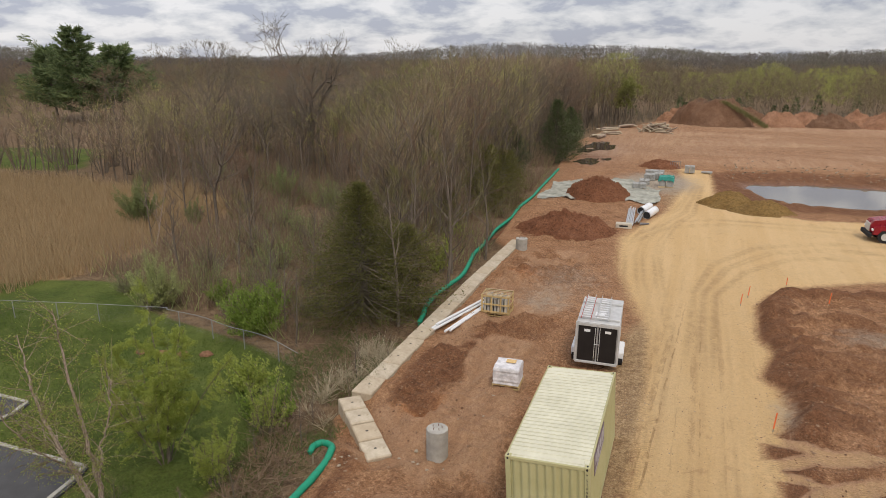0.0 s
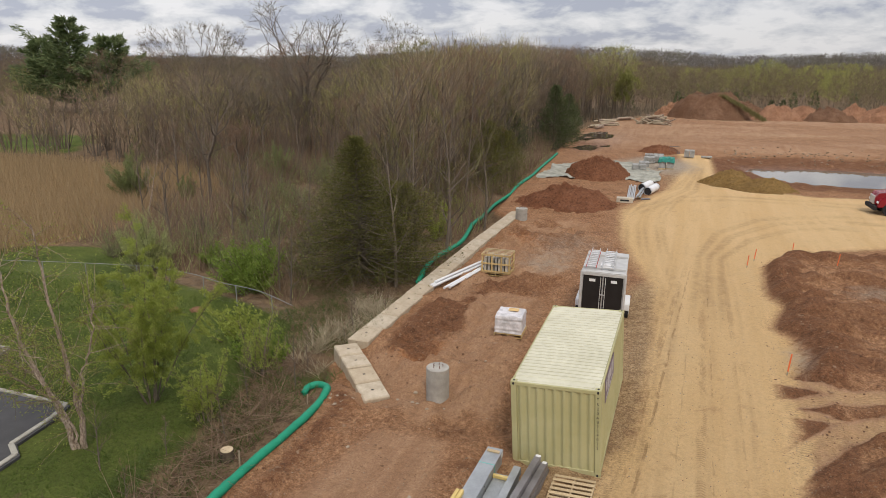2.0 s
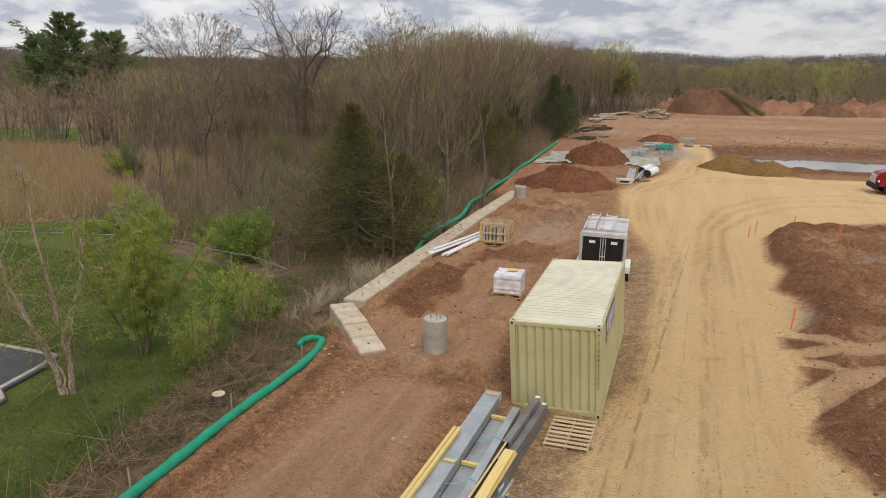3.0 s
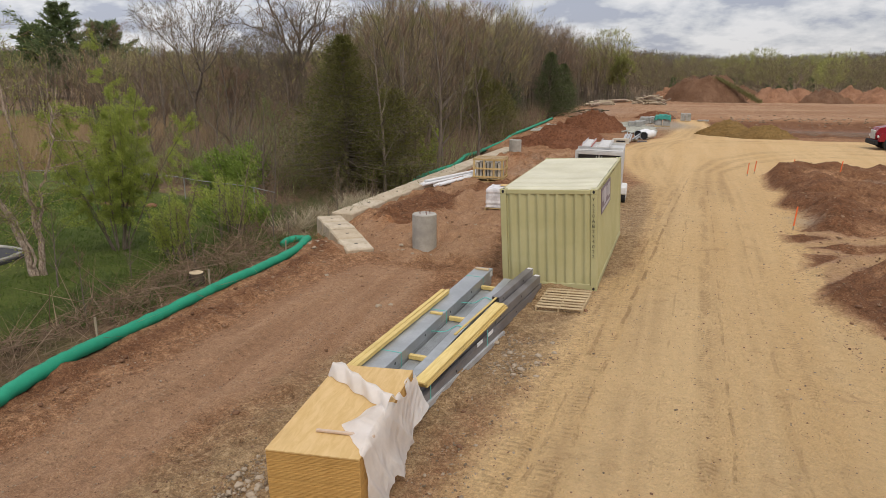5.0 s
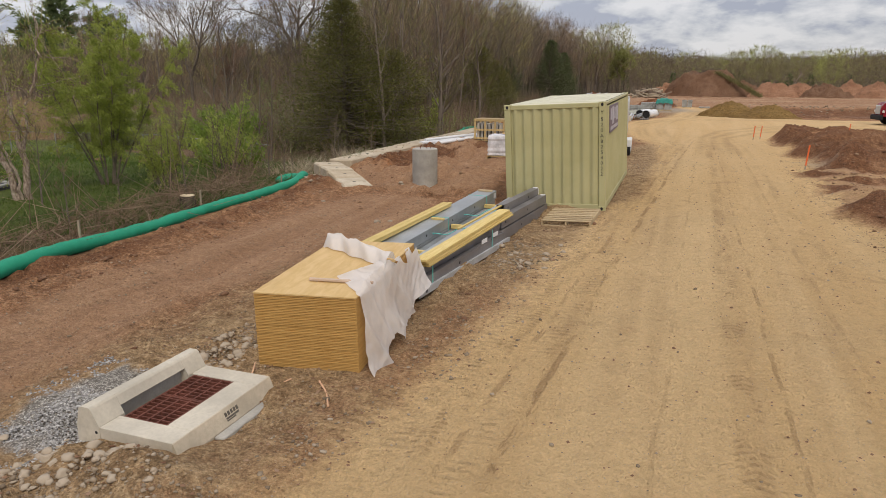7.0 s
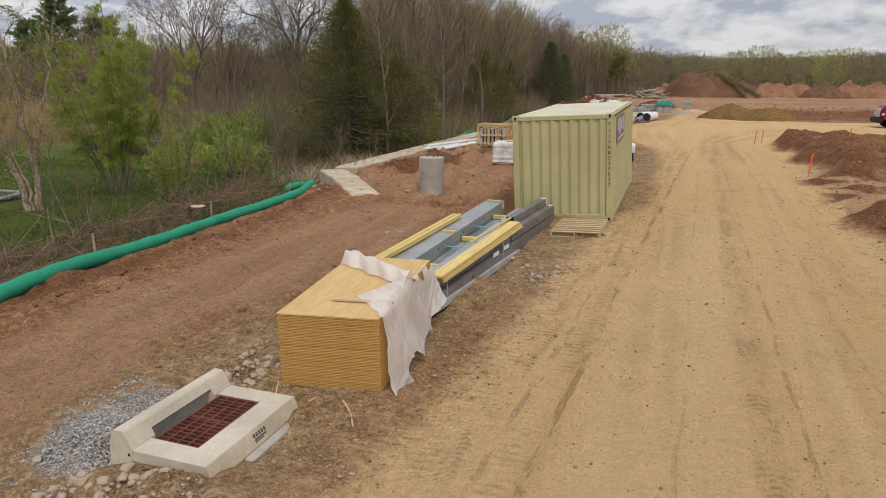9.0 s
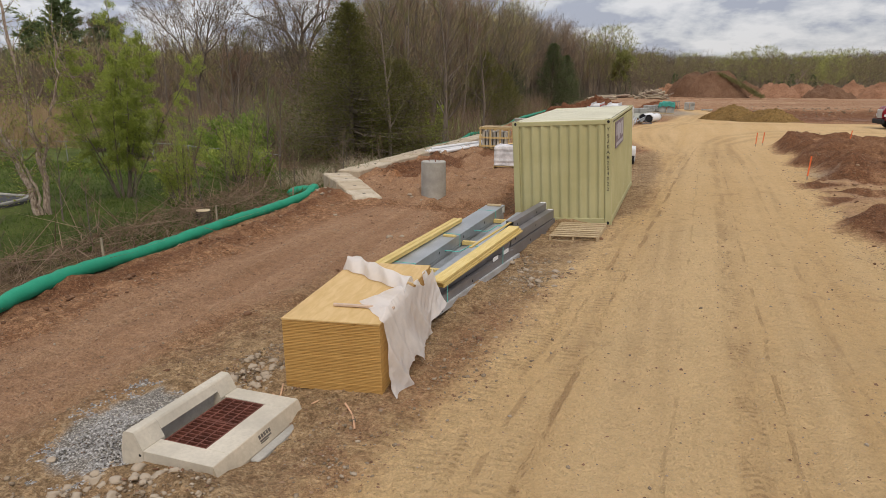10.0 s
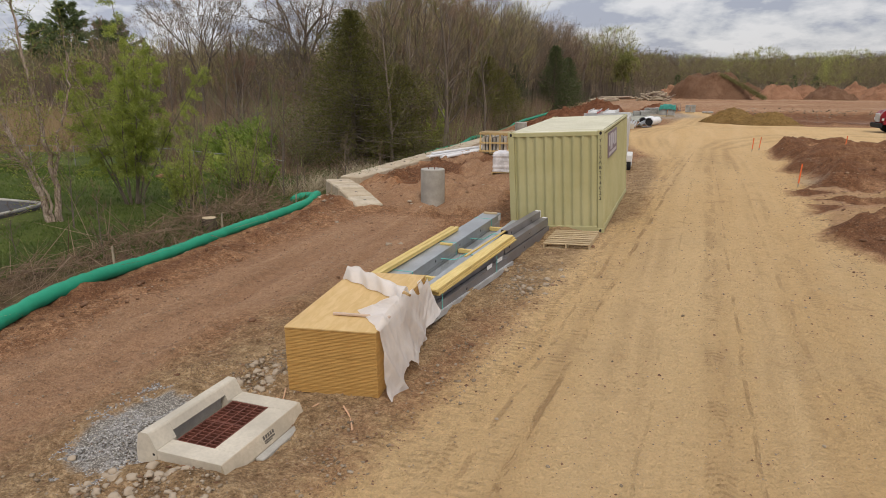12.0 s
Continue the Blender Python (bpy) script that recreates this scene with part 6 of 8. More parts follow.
# ---- storm drain inlet ----
def make_inlet():
    t = thing("storm_drain", pose(-0.50, -11.18, -0.05), "new pale precast concrete storm drain inlet with a rusty grate", "drain inlet")
    # raised curb hood behind, flat deck before it; x runs from back to front, the deck's top is at z 0
    L = 0.77
    hood = [(-0.72, -0.45), (-0.705, -0.02), (-0.66, 0.165), (-0.635, 0.182), (-0.535, 0.182), (-0.515, 0.165), (-0.428, 0.002), (-0.428, -0.45)]
    y0, y1 = -0.455, 0.475
    for a, b in ((-L, y0), (y1, L)):
        bm = bmesh.new()
        prism(bm, hood, a, b)
        part("curb_end", bm, CONC_PALE, t)
    bm = bmesh.new()
    prism(bm, [(-0.72, -0.45), (-0.705, -0.02), (-0.66, 0.165), (-0.635, 0.182), (-0.56, 0.182), (-0.56, -0.45)], y0 + 0.0015, y1 - 0.0015)
    part("curb_hood", bm, CONC_PALE, t)
    bm = bmesh.new()
    prism(bm, [(-0.5585, 0.07), (-0.5585, 0.182), (-0.535, 0.182), (-0.515, 0.165), (-0.468, 0.077)], y0 + 0.0015, y1 - 0.0015)
    part("hood_lip", bm, CONC_PALE, t)
    # darker concrete stands for the shade inside the throat
    part("throat", boxed((-0.5585, y0 + 0.002, -0.3), (-0.53, y1 - 0.002, 0.068)), CONC_GREY, t, "grey throat opening, toned darker for its shade")
    # deck round the grate
    gx0, gx1, gy0, gy1 = -0.395, 0.145, -0.51, 0.525
    for lo, hi in (((-0.4265, -L, -0.45), (0.43, gy0 - 0.003, 0.0)), ((-0.4265, gy1 + 0.003, -0.45), (0.43, L, 0.0)), ((gx1 + 0.003, gy0 - 0.0025, -0.45), (0.43, gy1 + 0.0025, 0.0))):
        part("deck", boxed(lo, hi, 0.005), CONC_PALE, t)
    bm = bmesh.new()
    prism(bm, [(0.4305, -0.45), (0.4305, -0.003), (0.438, -0.006), (0.505, -0.17), (0.505, -0.45)], -L, L)
    part("front_slope", bm, CONC, t, "mud-stained tan front face")
    part("sill_strip", boxed((0.512, -0.30, -0.45), (0.62, L + 0.09, -0.165), 0.012), CONC_GREY, t)
    # a black sheet below the bars paints the pit's shade
    part("pit_shade_sheet", boxed((gx0 - 0.004, gy0, -0.125), (gx1, gy1, -0.115)), BLACK, t, "black sheet for the shade in the pit under the grate")
    # long bars close together, few cross bars
    n = 15
    for k in range(n + 1):
        y = gy0 + 0.006 + k * (gy1 - gy0 - 0.026) / n
        part("grate_bar", boxed((gx0, y, -0.07), (gx1, y + 0.014, -0.012), 0.003), RUST, t, "rust-red cast bar" if k == 0 else "")
    for k in range(5):
        x = gx0 + 0.004 + k * (gx1 - gx0 - 0.028) / 4
        part("cross_bar", boxed((x, gy0, -0.075), (x + 0.02, gy1, -0.008), 0.003), RUST, t)
    for y in (gy0, 0.0, gy1 - 0.022):
        part("cross_bar", boxed((gx0, y, -0.074), (gx1, y + 0.022, -0.0085), 0.003), RUST, t)
    # worn maker's mark: plain bars on the sloping face
    for k in range(5):
        mk = part("cast_mark", boxed((0, k * 0.045, 0), (0.042, k * 0.045 + 0.03, 0.003)), STENCIL, t, "worn black stencil mark" if k == 0 else "")
        mk.matrix_local = pose(0.4545, -0.06, -0.046, 0, 67.8, 0)
    for k, w in ((0, 0.019), (1, 0.014)):
        mk = part("cast_mark", boxed((0, 0, 0), (w, 0.2 - 0.06 * k, 0.003)), STENCIL, t)
        mk.matrix_local = pose(0.475 + 0.0095 * k, -0.055, -0.0965 - 0.0233 * k, 0, 67.8, 0)
    # flat black disc paints the shade of the lifting hole
    bm = bmesh.new()
    bmesh.ops.create_circle(bm, cap_ends=True, segments=12, radius=0.017)
    bm.transform(Matrix.Translation((-0.47, -L - 0.0015, -0.06)) @ pose(0, 0, 0, 90, 0, 0))
    part("lifting_hole", bm, BLACK, t)
    return t


make_inlet()
make_stump()

# ---- survey stakes ----
for x, y, h, tilt in ((7.85, 8.1, 0.80, 4), (7.45, 22.4, 0.72, 3), (7.95, 24.3, 0.72, 5), (10.3, 27.4, 0.6, 2), (12.05, 23.9, 0.8, 5)):
    t = thing("survey_stake", pose(x, y, ground_z(x, y), 0, tilt, 10), "thin wooden survey stake sprayed fluorescent orange", "stake", "orange survey stakes")
    part("orange_top", boxed((-0.022, -0.012, 0.14), (0.022, 0.012, h), 0.003), ORANGE, t)
    part("stake_foot", boxed((-0.021, -0.011, -0.25), (0.021, 0.011, 0.139), 0.002), BARE_BOARD, t)

# ---- far side of the site ----


def soil_heap_material(name, a, b, clod):
    m = Mat(name, 0.95)
    m.bsdf.inputs["Specular IOR Level"].default_value = 0.15
    n1, n2, n3 = m.noise(0.5, 5, 0.6), m.noise(2.2, 7, 0.75), m.noise(6, 7, 0.8)
    c = m.mix(m.step(n1, 0.3, 0.7), a, b)
    c = m.mix(m.math("MULTIPLY", m.step(n2, 0.5, 0.7), 0.6), c, clod)
    c = m.mix(m.math("MULTIPLY", m.step(n3, 0.5, 0.38), 0.75), c, tuple(v * 0.4 for v in a))
    c = m.mix(m.math("MULTIPLY", m.step(n3, 0.52, 0.64), 0.5), c, tuple(v * 1.5 for v in b))
    m.colour(c).bump(n2, 1.0, 0.35).bump(n3, 0.9, 0.09)
    return m.m


RED_SOIL = soil_heap_material("red_spoil", (0.185, 0.075, 0.038), (0.285, 0.125, 0.068), (0.33, 0.165, 0.10))
TAN_SOIL = soil_heap_material("yellow_brown_sand", (0.235, 0.14, 0.050), (0.34, 0.215, 0.082), (0.27, 0.16, 0.06))
FAR_SOIL = soil_heap_material("pale_red_spoil", (0.29, 0.145, 0.085), (0.42, 0.23, 0.14), (0.38, 0.235, 0.155))
BROWN_SOIL = soil_heap_material("brown_spoil", (0.165, 0.088, 0.052), (0.245, 0.14, 0.087), (0.25, 0.16, 0.11))


def make_heap(x, y, rx, ry, h, mat, label, seed, rz=0.0, res=72, peak=1.3, bumps=0.16):
    """A heap of loose soil with an uneven outline and a rough face."""
    lin = np.linspace(-1.25, 1.25, res + 1)
    u, v = np.meshgrid(lin, lin, indexing="ij")
    d = np.hypot(u, v) * (1 + 0.14 * fbm(u * 1.6 + seed, v * 1.6, 2))
    z = h * np.maximum(0.0, 1 - d) ** 0.9 * (1 - 0.25 * np.maximum(0, 1 - d)) * peak
    z = np.minimum(z, h * (0.92 + 0.08 * np.sin(seed + 4 * u)))
    z = z + h * bumps * fbm(u * 3.1 + seed, v * 3.1 + 2 * seed, 4, 0.6) * np.minimum(1, np.maximum(0, 1.2 - d) * 2)
    z = z + 0.14 * (np.abs(fbm(u * rx * 1.5 + seed, v * ry * 1.5, 4, 0.7)) - 0.25) * min(2.2, h) * (d < 1) * (0.4 if mat is TAN_SOIL else 1.0)
    z = z - np.where(d > 1.08, 0.35, 0.04)
    bm = bmesh.new()
    g = [[bm.verts.new((u[i, j] * rx, v[i, j] * ry, z[i, j])) for j in range(res + 1)] for i in range(res + 1)]
    for i in range(res):
        for j in range(res):
            bm.faces.new((g[i][j], g[i + 1][j], g[i + 1][j + 1], g[i][j + 1]))
    ob = part("earth_mound", bm, mat, smooth=True)
    ob.matrix_world = pose(x, y, ground_z(x, y), 0, 0, rz)
    return tagged(ob, label, "mound", "earth mounds")


make_heap(-5.2, 37.0, 4.0, 3.2, 1.35, RED_SOIL, "low heap of cloddy red clay beside the block wall", 1)
make_heap(-4.6, 52.5, 3.3, 3.3, 2.1, RED_SOIL, "heap of cloddy red clay near the stacked slabs", 2)
make_heap(7.9, 52.5, 2.4, 2.5, 1.35, TAN_SOIL, "heap of yellow-brown sand beside the pond", 3)
make_heap(10.7, 49.8, 2.5, 2.0, 1.1, TAN_SOIL, "lower heap of yellow-brown sand at the pond's edge", 4)
make_heap(0.3, 74.5, 2.6, 2.2, 1.0, RED_SOIL, "small heap of red clay behind the slabs", 5)
make_heap(7.6, 141, 9.0, 7.0, 5.4, BROWN_SOIL, "large brown spoil heap with a flat rough top", 6, peak=1.9, bumps=0.10)
make_heap(0.6, 147, 5.0, 4.0, 3.4, FAR_SOIL, "pale red spoil heap behind the large one", 7)
for k, (x, y, r, h) in enumerate(((14.5, 146, 5.0, 3.6), (20.5, 141, 5.2, 3.2), (25.8, 144, 4.6, 2.9), (30.2, 141, 5.0, 3.0), (35, 144, 4.5, 3.1), (39.5, 142, 5.0, 2.9), (45, 143, 5, 3), (51, 144, 5.5, 3.2), (58, 146, 6, 3))):
    make_heap(x, y, r, r * 0.8, h, FAR_SOIL if k % 3 else BROWN_SOIL, "heap of pale red spoil in a long row", 10 + k, res=40)

# water
WATER = Mat("pond_water", 0.04)
WATER.bsdf.inputs["Specular IOR Level"].default_value = 0.5
WATER.colour((0.17, 0.15, 0.12)).bump(WATER.noise(0.9, 3, 0.5), 0.03, 0.02)


PUDDLE = Mat("clear_puddle_water", 0.03)
PUDDLE.bsdf.inputs["Specular IOR Level"].default_value = 0.5
PUDDLE.colour((0.05, 0.036, 0.026)).bump(PUDDLE.noise(1.5, 3, 0.5), 0.02, 0.01)


def make_water(name, poly, z, label):
    bm = bmesh.new()
    bm.faces.new([bm.verts.new((x, y, z)) for x, y in poly])
    return tagged(part(name, bm, WATER.m if name == "water" else PUDDLE.m), label, "water", kind="structure")


make_water("water", [(6, 48), (64, 48), (64, 84), (6, 84)], -0.80, "still grey pond mirroring the clouds")


def make_puddle(x, y, rx, ry):
    pts = []
    for k in range(28):
        a = 2 * math.pi * k / 28
        r = 1 + 0.22 * math.sin(3 * a + x) + 0.12 * math.sin(7 * a + y)
        pts.append((x + rx * r * math.cos(a), y + ry * r * math.sin(a)))
    z = float(np.mean([ground_z(px, py) for px, py in pts])) + 0.01
    make_water("puddle", pts, z, "shallow brown puddle on the clay")


for x, y, rx, ry in PUDDLES:
    make_puddle(x, y, rx, ry)

# ---- stored materials ----
SHEET = plain("pale_grey_green_sheeting", (0.37, 0.37, 0.315), 0.85, vary=0.35, scale=3)
SLATE = plain("grey_stone_slabs", (0.36, 0.36, 0.34), 0.85, vary=0.3, scale=8, bump=0.3)


def make_sheeting(x, y, rx, ry, seed, label):
    """Crumpled sheeting lying flat on the clay."""
    bm = bmesh.new()
    n, g = 26, []
    for i in range(n + 1):
        row = []
        for j in range(n + 1):
            u, v = -1 + 2 * i / n, -1 + 2 * j / n
            px = x + rx * (u + 0.12 * math.sin(4 * v + seed))
            py = y + ry * (v + 0.16 * math.sin(3 * u + seed))
            row.append(bm.verts.new((px, py, ground_z(px, py) + 0.05 + 0.16 * abs(float(fbm(px * 1.1 + seed, py * 1.1, 3))))))
        g.append(row)
    for i in range(n):
        for j in range(n):
            bm.faces.new((g[i][j], g[i + 1][j], g[i + 1][j + 1], g[i][j + 1]))
    return tagged(part("ground_sheeting", bm, SHEET), label, "sheeting", "crumpled sheeting")


make_sheeting(-8.2, 54.5, 1.9, 5.0, 1, "crumpled pale grey-green sheeting spread beside a clay heap")
make_sheeting(-3.0, 59.0, 1.4, 3.0, 2, "crumpled grey sheeting behind a clay heap")
make_sheeting(-0.2, 54.0, 1.6, 3.8, 3, "dusty grey sheeting spread in front of stacked slabs")


def make_slab_stack(x, y, w, d, layers, label, cover=False, rz=0.0):
    t = thing("slab_stack", pose(x, y, ground_z(x, y), 0, 0, rz), label, "stone slabs", "stacked slabs")
    rnd = random.Random(int(x * 10 + y))
    for k in range(layers):
        for s in (-1, 1):
            part("slab", boxed((s * w / 4 - w / 4 + 0.02, -d / 2, 0.1 + k * 0.17), (s * w / 4 + w / 4 - 0.02, d / 2 + rnd.uniform(-0.15, 0.1), 0.1 + k * 0.17 + 0.15), 0.015), SLATE, t)
    for s in (-1, 1):
        part("bearer", boxed((s * w / 3 - 0.05, -d / 2, -0.05), (s * w / 3 + 0.05, d / 2, 0.095)), PALLET_WOOD, t)
    return t


for x, y, w, d, n, rz in ((-0.6, 60.5, 1.1, 1.5, 3, 5), (-0.2, 63.5, 1.2, 1.5, 4, -4), (-0.9, 57.6, 1.4, 1.2, 3, 8), (0.7, 64.5, 1.0, 1.4, 4, 0), (0.6, 67.0, 1.2, 1.3, 3, 0), (-0.5, 67.5, 1.0, 1.2, 3, 6)):
    make_slab_stack(x, y, w, d, n, "low stack of grey stone slabs on wooden bearers", rz=rz)
make_slab_stack(4.0, 70.5, 1.2, 1.2, 5, "pale stone slabs stacked on a pallet by the road", rz=0)
make_slab_stack(6.0, 71.5, 1.3, 0.8, 1, "single low layer of pale slabs at the road's end", rz=0)


def make_tarped_load():
    t = thing("tarped_blocks", pose(1.75, 59.5, ground_z(1.75, 59.5), 0, 0, 0) @ Matrix.Diagonal((0.66, 0.9, 1, 1)), "two grey block pallets under a teal tarpaulin", "pallet load")
    for s in (-1, 1):
        part("blocks", boxed((s * 0.62 - 0.52, -0.6, 0.12), (s * 0.62 + 0.52, 0.6, 1.05), 0.02), SLATE, t)
        part("pallet_base", boxed((s * 0.62 - 0.56, -0.62, -0.05), (s * 0.62 + 0.56, 0.62, 0.115), 0.01), PALLET_WOOD, t)
    bm = bmesh.new()
    g = []
    for i in range(21):
        row = []
        for j in range(13):
            x, y = -1.25 + 2.5 * i / 20, -0.75 + 1.5 * j / 12
            over = max(0, abs(x) - 1.12) * 2.2 + max(0, abs(y) - 0.62) * 3.0
            row.append(bm.verts.new((x, y, 1.08 + 0.12 * float(fbm(x * 2, y * 2, 2)) + 0.1 - over)))
        g.append(row)
    for i in range(20):
        for j in range(12):
            bm.faces.new((g[i][j], g[i + 1][j], g[i + 1][j + 1], g[i][j + 1]))
    part("tarpaulin", bm, TARP, t, "creased teal tarpaulin")


make_tarped_load()
for x, y, ln, rz in ((1.15, 44.2, 2.6, -12), (0.55, 46.0, 2.4, -14)):
    t = thing("culvert_pipe", pose(x, y, ground_z(x, y) + 0.34, 0, 0, rz), "short white drainage pipe with a dark open end", "pipe", "white drainage pipes")
    bm = bmesh.new()
    for r, flip in ((0.34, 1), (0.30, -1)):
        a = [[bm.verts.new((r * math.cos(w), yy, r * math.sin(w))) for w in (2 * math.pi * k / 24 for k in range(24))] for yy in (-ln / 2, ln / 2)]
        for k in range(24):
            f = (a[0][k], a[1][k], a[1][(k + 1) % 24], a[0][(k + 1) % 24])
            bm.faces.new(f if flip > 0 else f[::-1])
    part("barrel", bm, WHITE, t, smooth=True)
    # a solid black plug is added for the shade inside the pipe
    bm = bmesh.new()
    tube(bm, [(0, -ln / 2 + 0.05, 0), (0, ln / 2 - 0.05, 0)], 0.302, 20)
    part("bore", bm, RUBBER, t, "dark plug for the shade inside")
    for yy in (-ln / 2 + 0.02, ln / 2 - 0.1):
        bm = bmesh.new()
        tube(bm, [(0, yy, 0), (0, yy + 0.08, 0)], 0.365, 24, cap=False)
        part("collar", bm, WHITE, t)


def make_bar_bundle(x, y, ln, n, rz, mat, label):
    t = thing("bar_bundle", pose(x, y, ground_z(x, y) + 0.02, 0, 0, rz), label, "steel beams", "stored steel")
    for k in range(n):
        part("bar", boxed((k * 0.13, -ln / 2 + 0.2 * math.sin(k), 0.08 + 0.1 * (k % 2)), (k * 0.13 + 0.1, ln / 2 + 0.25 * math.sin(2 * k), 0.2 + 0.1 * (k % 2)), 0.01), mat, t)
    for yy in (-ln / 3, ln / 3):
        part("bearer", boxed((-0.05, yy, -0.06), (n * 0.13, yy + 0.09, 0.078)), PALLET_WOOD, t)


make_bar_bundle(-0.75, 43.0, 6.5, 5, 3, GALV, "rack of long galvanised bars beside the road")
make_bar_bundle(0.2, 43.3, 6.0, 3, -2, STEEL_BLUE, "bundle of blue-grey steel channels beside the road")
t = thing("form_frame", pose(-0.65, 39.2, ground_z(-0.65, 39.2), 0, 0, 4), "white slotted concrete form at the bars' end", "concrete form")
part("form_body", boxed((-0.65, -0.3, 0), (0.65, 0.3, 0.42), 0.03), CONC_PALE, t)
# the slot is a black face, coloured as the shade within
part("slot", boxed((-0.35, -0.306, 0.14), (0.35, -0.29, 0.28)), BLACK, t, "black patch for the shade in the slot")
# loose offcuts at the ends of the bundles
for k in range(5):
    b = part("offcut", boxed((0, 0, 0), (0.1 + 0.03 * k, 0.5, 0.09), 0.01), STEEL_DARK)
    b.matrix_world = pose(0.55 + 0.18 * k, 40.3 + 0.15 * k, ground_z(0.6, 40.3) + 0.03, 0, 0, 25 * k)
    tagged(b, "short dark steel offcut lying on the road's edge", "steel offcut", "steel offcuts")
# barred rack behind the small clay heap
t = thing("steel_rack", pose(2.2, 73.5, ground_z(2.2, 73.5)), "small dark steel rack with upright bars", "rack")
for k in range(6):
    part("upright_bar", boxed((-0.6 + k * 0.24, -0.02, 0), (-0.56 + k * 0.24, 0.02, 0.95)), STEEL_DARK, t)
for z in (0.1, 0.9):
    part("cross_bar", boxed((-0.62, -0.026, z), (0.66, -0.021, z + 0.06)), STEEL_DARK, t)


# ---- felled logs ----
def make_logs():
    rnd = random.Random(9)
    mats = (plain("pale_peeled_log", (0.50, 0.42, 0.31), 0.85, vary=0.3), BARK_PALE, BARE_BOARD)
    t = thing("log_pile", pose(-2.6, 119, ground_z(-2.6, 119)), "tangled pile of pale cut logs and limbs", "log pile")
    for k in range(80):
        a = rnd.uniform(-0.9, 0.9) + (math.pi if rnd.random() < 0.5 else 0)
        ln, r = rnd.uniform(0.9, 2.8), rnd.uniform(0.06, 0.19)
        c = Vector((rnd.gauss(0, 1.25), rnd.gauss(0, 1.0), 0))
        c.z = r + max(0, 2.2 - 0.7 * c.length) * rnd.random()
        d = Vector((math.cos(a), math.sin(a), rnd.uniform(-0.35, 0.6))) * ln / 2
        bm = bmesh.new()
        tube(bm, [c - d, c + Vector((0, 0, 0.06)), c + d], [r, r * 0.92, r * 0.7], 8)
        part("log", bm, mats[k % 3], t)
    for k, (x, y) in enumerate(((-10.5, 112), (-11.5, 118), (-9, 126), (-12, 106))):
        t = thing("log_pile", pose(x, y, ground_z(x, y), 0, 0, 20 * k), "few grey logs at the wood's edge", "log pile")
        for j in range(6):
            bm = bmesh.new()
            c = Vector((rnd.gauss(0, 0.6), rnd.gauss(0, 0.6), 0.2 + 0.25 * (j % 2)))
            d = Vector((1, rnd.uniform(-0.4, 0.4), 0.05)) * rnd.uniform(0.9, 1.8)
            tube(bm, [c - d, c + d], [0.2, 0.16], 8)
            part("log", bm, mats[j % 3], t)


make_logs()


# ---- parked truck ----
def make_truck():
    z = ground_z(19, 42.2)
    t = thing("truck", pose(17.2, 42.0, z, 0, 0, 3), "dark red long-nosed truck parked by the pond", "truck")

    def prof(name, pts, y0, y1, mat, label="", bevel=0.05):
        bm = bmesh.new()
        prism(bm, pts, y0, y1)
        bmesh.ops.bevel(bm, geom=bm.edges[:], offset=bevel, segments=2, affect="EDGES")
        return part(name, bm, mat, t, label)

    hood = prof("hood", [(0.18, 0.75), (0.15, 1.25), (0.35, 1.62), (1.9, 1.86), (1.9, 0.75)], -0.75, 0.75, RED_PAINT, "glossy dark red sloping hood")
    cab = prof("cab", [(1.92, 0.7), (1.92, 1.9), (2.25, 2.75), (3.5, 2.85), (3.6, 0.7)], -1.05, 1.05, RED_PAINT)
    for s in (-1, 1):
        f = prof("fender", [(0.25, 0.62), (0.35, 1.15), (0.75, 1.32), (1.5, 1.32), (1.88, 0.95), (1.88, 0.62), (1.62, 0.62), (1.45, 1.0), (0.8, 1.0), (0.62, 0.62)], min(s * 0.76, s * 1.15), max(s * 0.76, s * 1.15), RED_PAINT, "", 0.03)
        part("headlight", boxed((0.2, s * 0.95 - 0.13, 0.9), (0.3, s * 0.95 + 0.13, 1.08), 0.03), WHITE, t, "clear headlight")
        part("side_window", boxed((2.3, s * 1.055 - 0.012, 1.75), (3.2, s * 1.055 + 0.012, 2.45), 0.01), GLASS_DARK, t)
        part("mirror", boxed((1.85, s * 1.28 - 0.06, 1.75), (1.98, s * 1.28 + 0.06, 2.35), 0.03), RUBBER, t)
        for x in (1.12, 5.6, 6.9):
            bm = bmesh.new()
            bmesh.ops.create_cone(bm, cap_ends=True, segments=28, radius1=0.5, radius2=0.5, depth=0.3)
            bm.transform(Matrix.Translation((x, s * 0.98, 0.5)) @ pose(0, 0, 0, 90, 0, 0))
            w = part("wheel", bm, RUBBER, t, "black tyre")
            bm = bmesh.new()
            bmesh.ops.create_cone(bm, cap_ends=True, segments=20, radius1=0.29, radius2=0.22, depth=0.06)
            bm.transform(Matrix.Translation((x, s * 1.145, 0.5)) @ pose(0, 0, 0, 90 * s, 0, 0))
            part("rim", bm, ALU, w, "silver rim")
    part("grille", boxed((0.10, -0.5, 0.78), (0.19, 0.5, 1.42), 0.03), ALU, t, "chrome grille")
    part("bumper", boxed((0.0, -1.12, 0.38), (0.24, 1.12, 0.72), 0.05), RUBBER, t, "black bumper")
    bm = bmesh.new()
    q = [bm.verts.new(p) for p in ((1.935, -0.95, 1.92), (1.935, 0.95, 1.92), (2.225, 0.95, 2.68), (2.225, -0.95, 2.68))]
    bm.faces.new(q)
    bmesh.ops.solidify(bm, geom=bm.faces[:], thickness=0.02)
    part("windscreen", bm, GLASS_DARK, t)
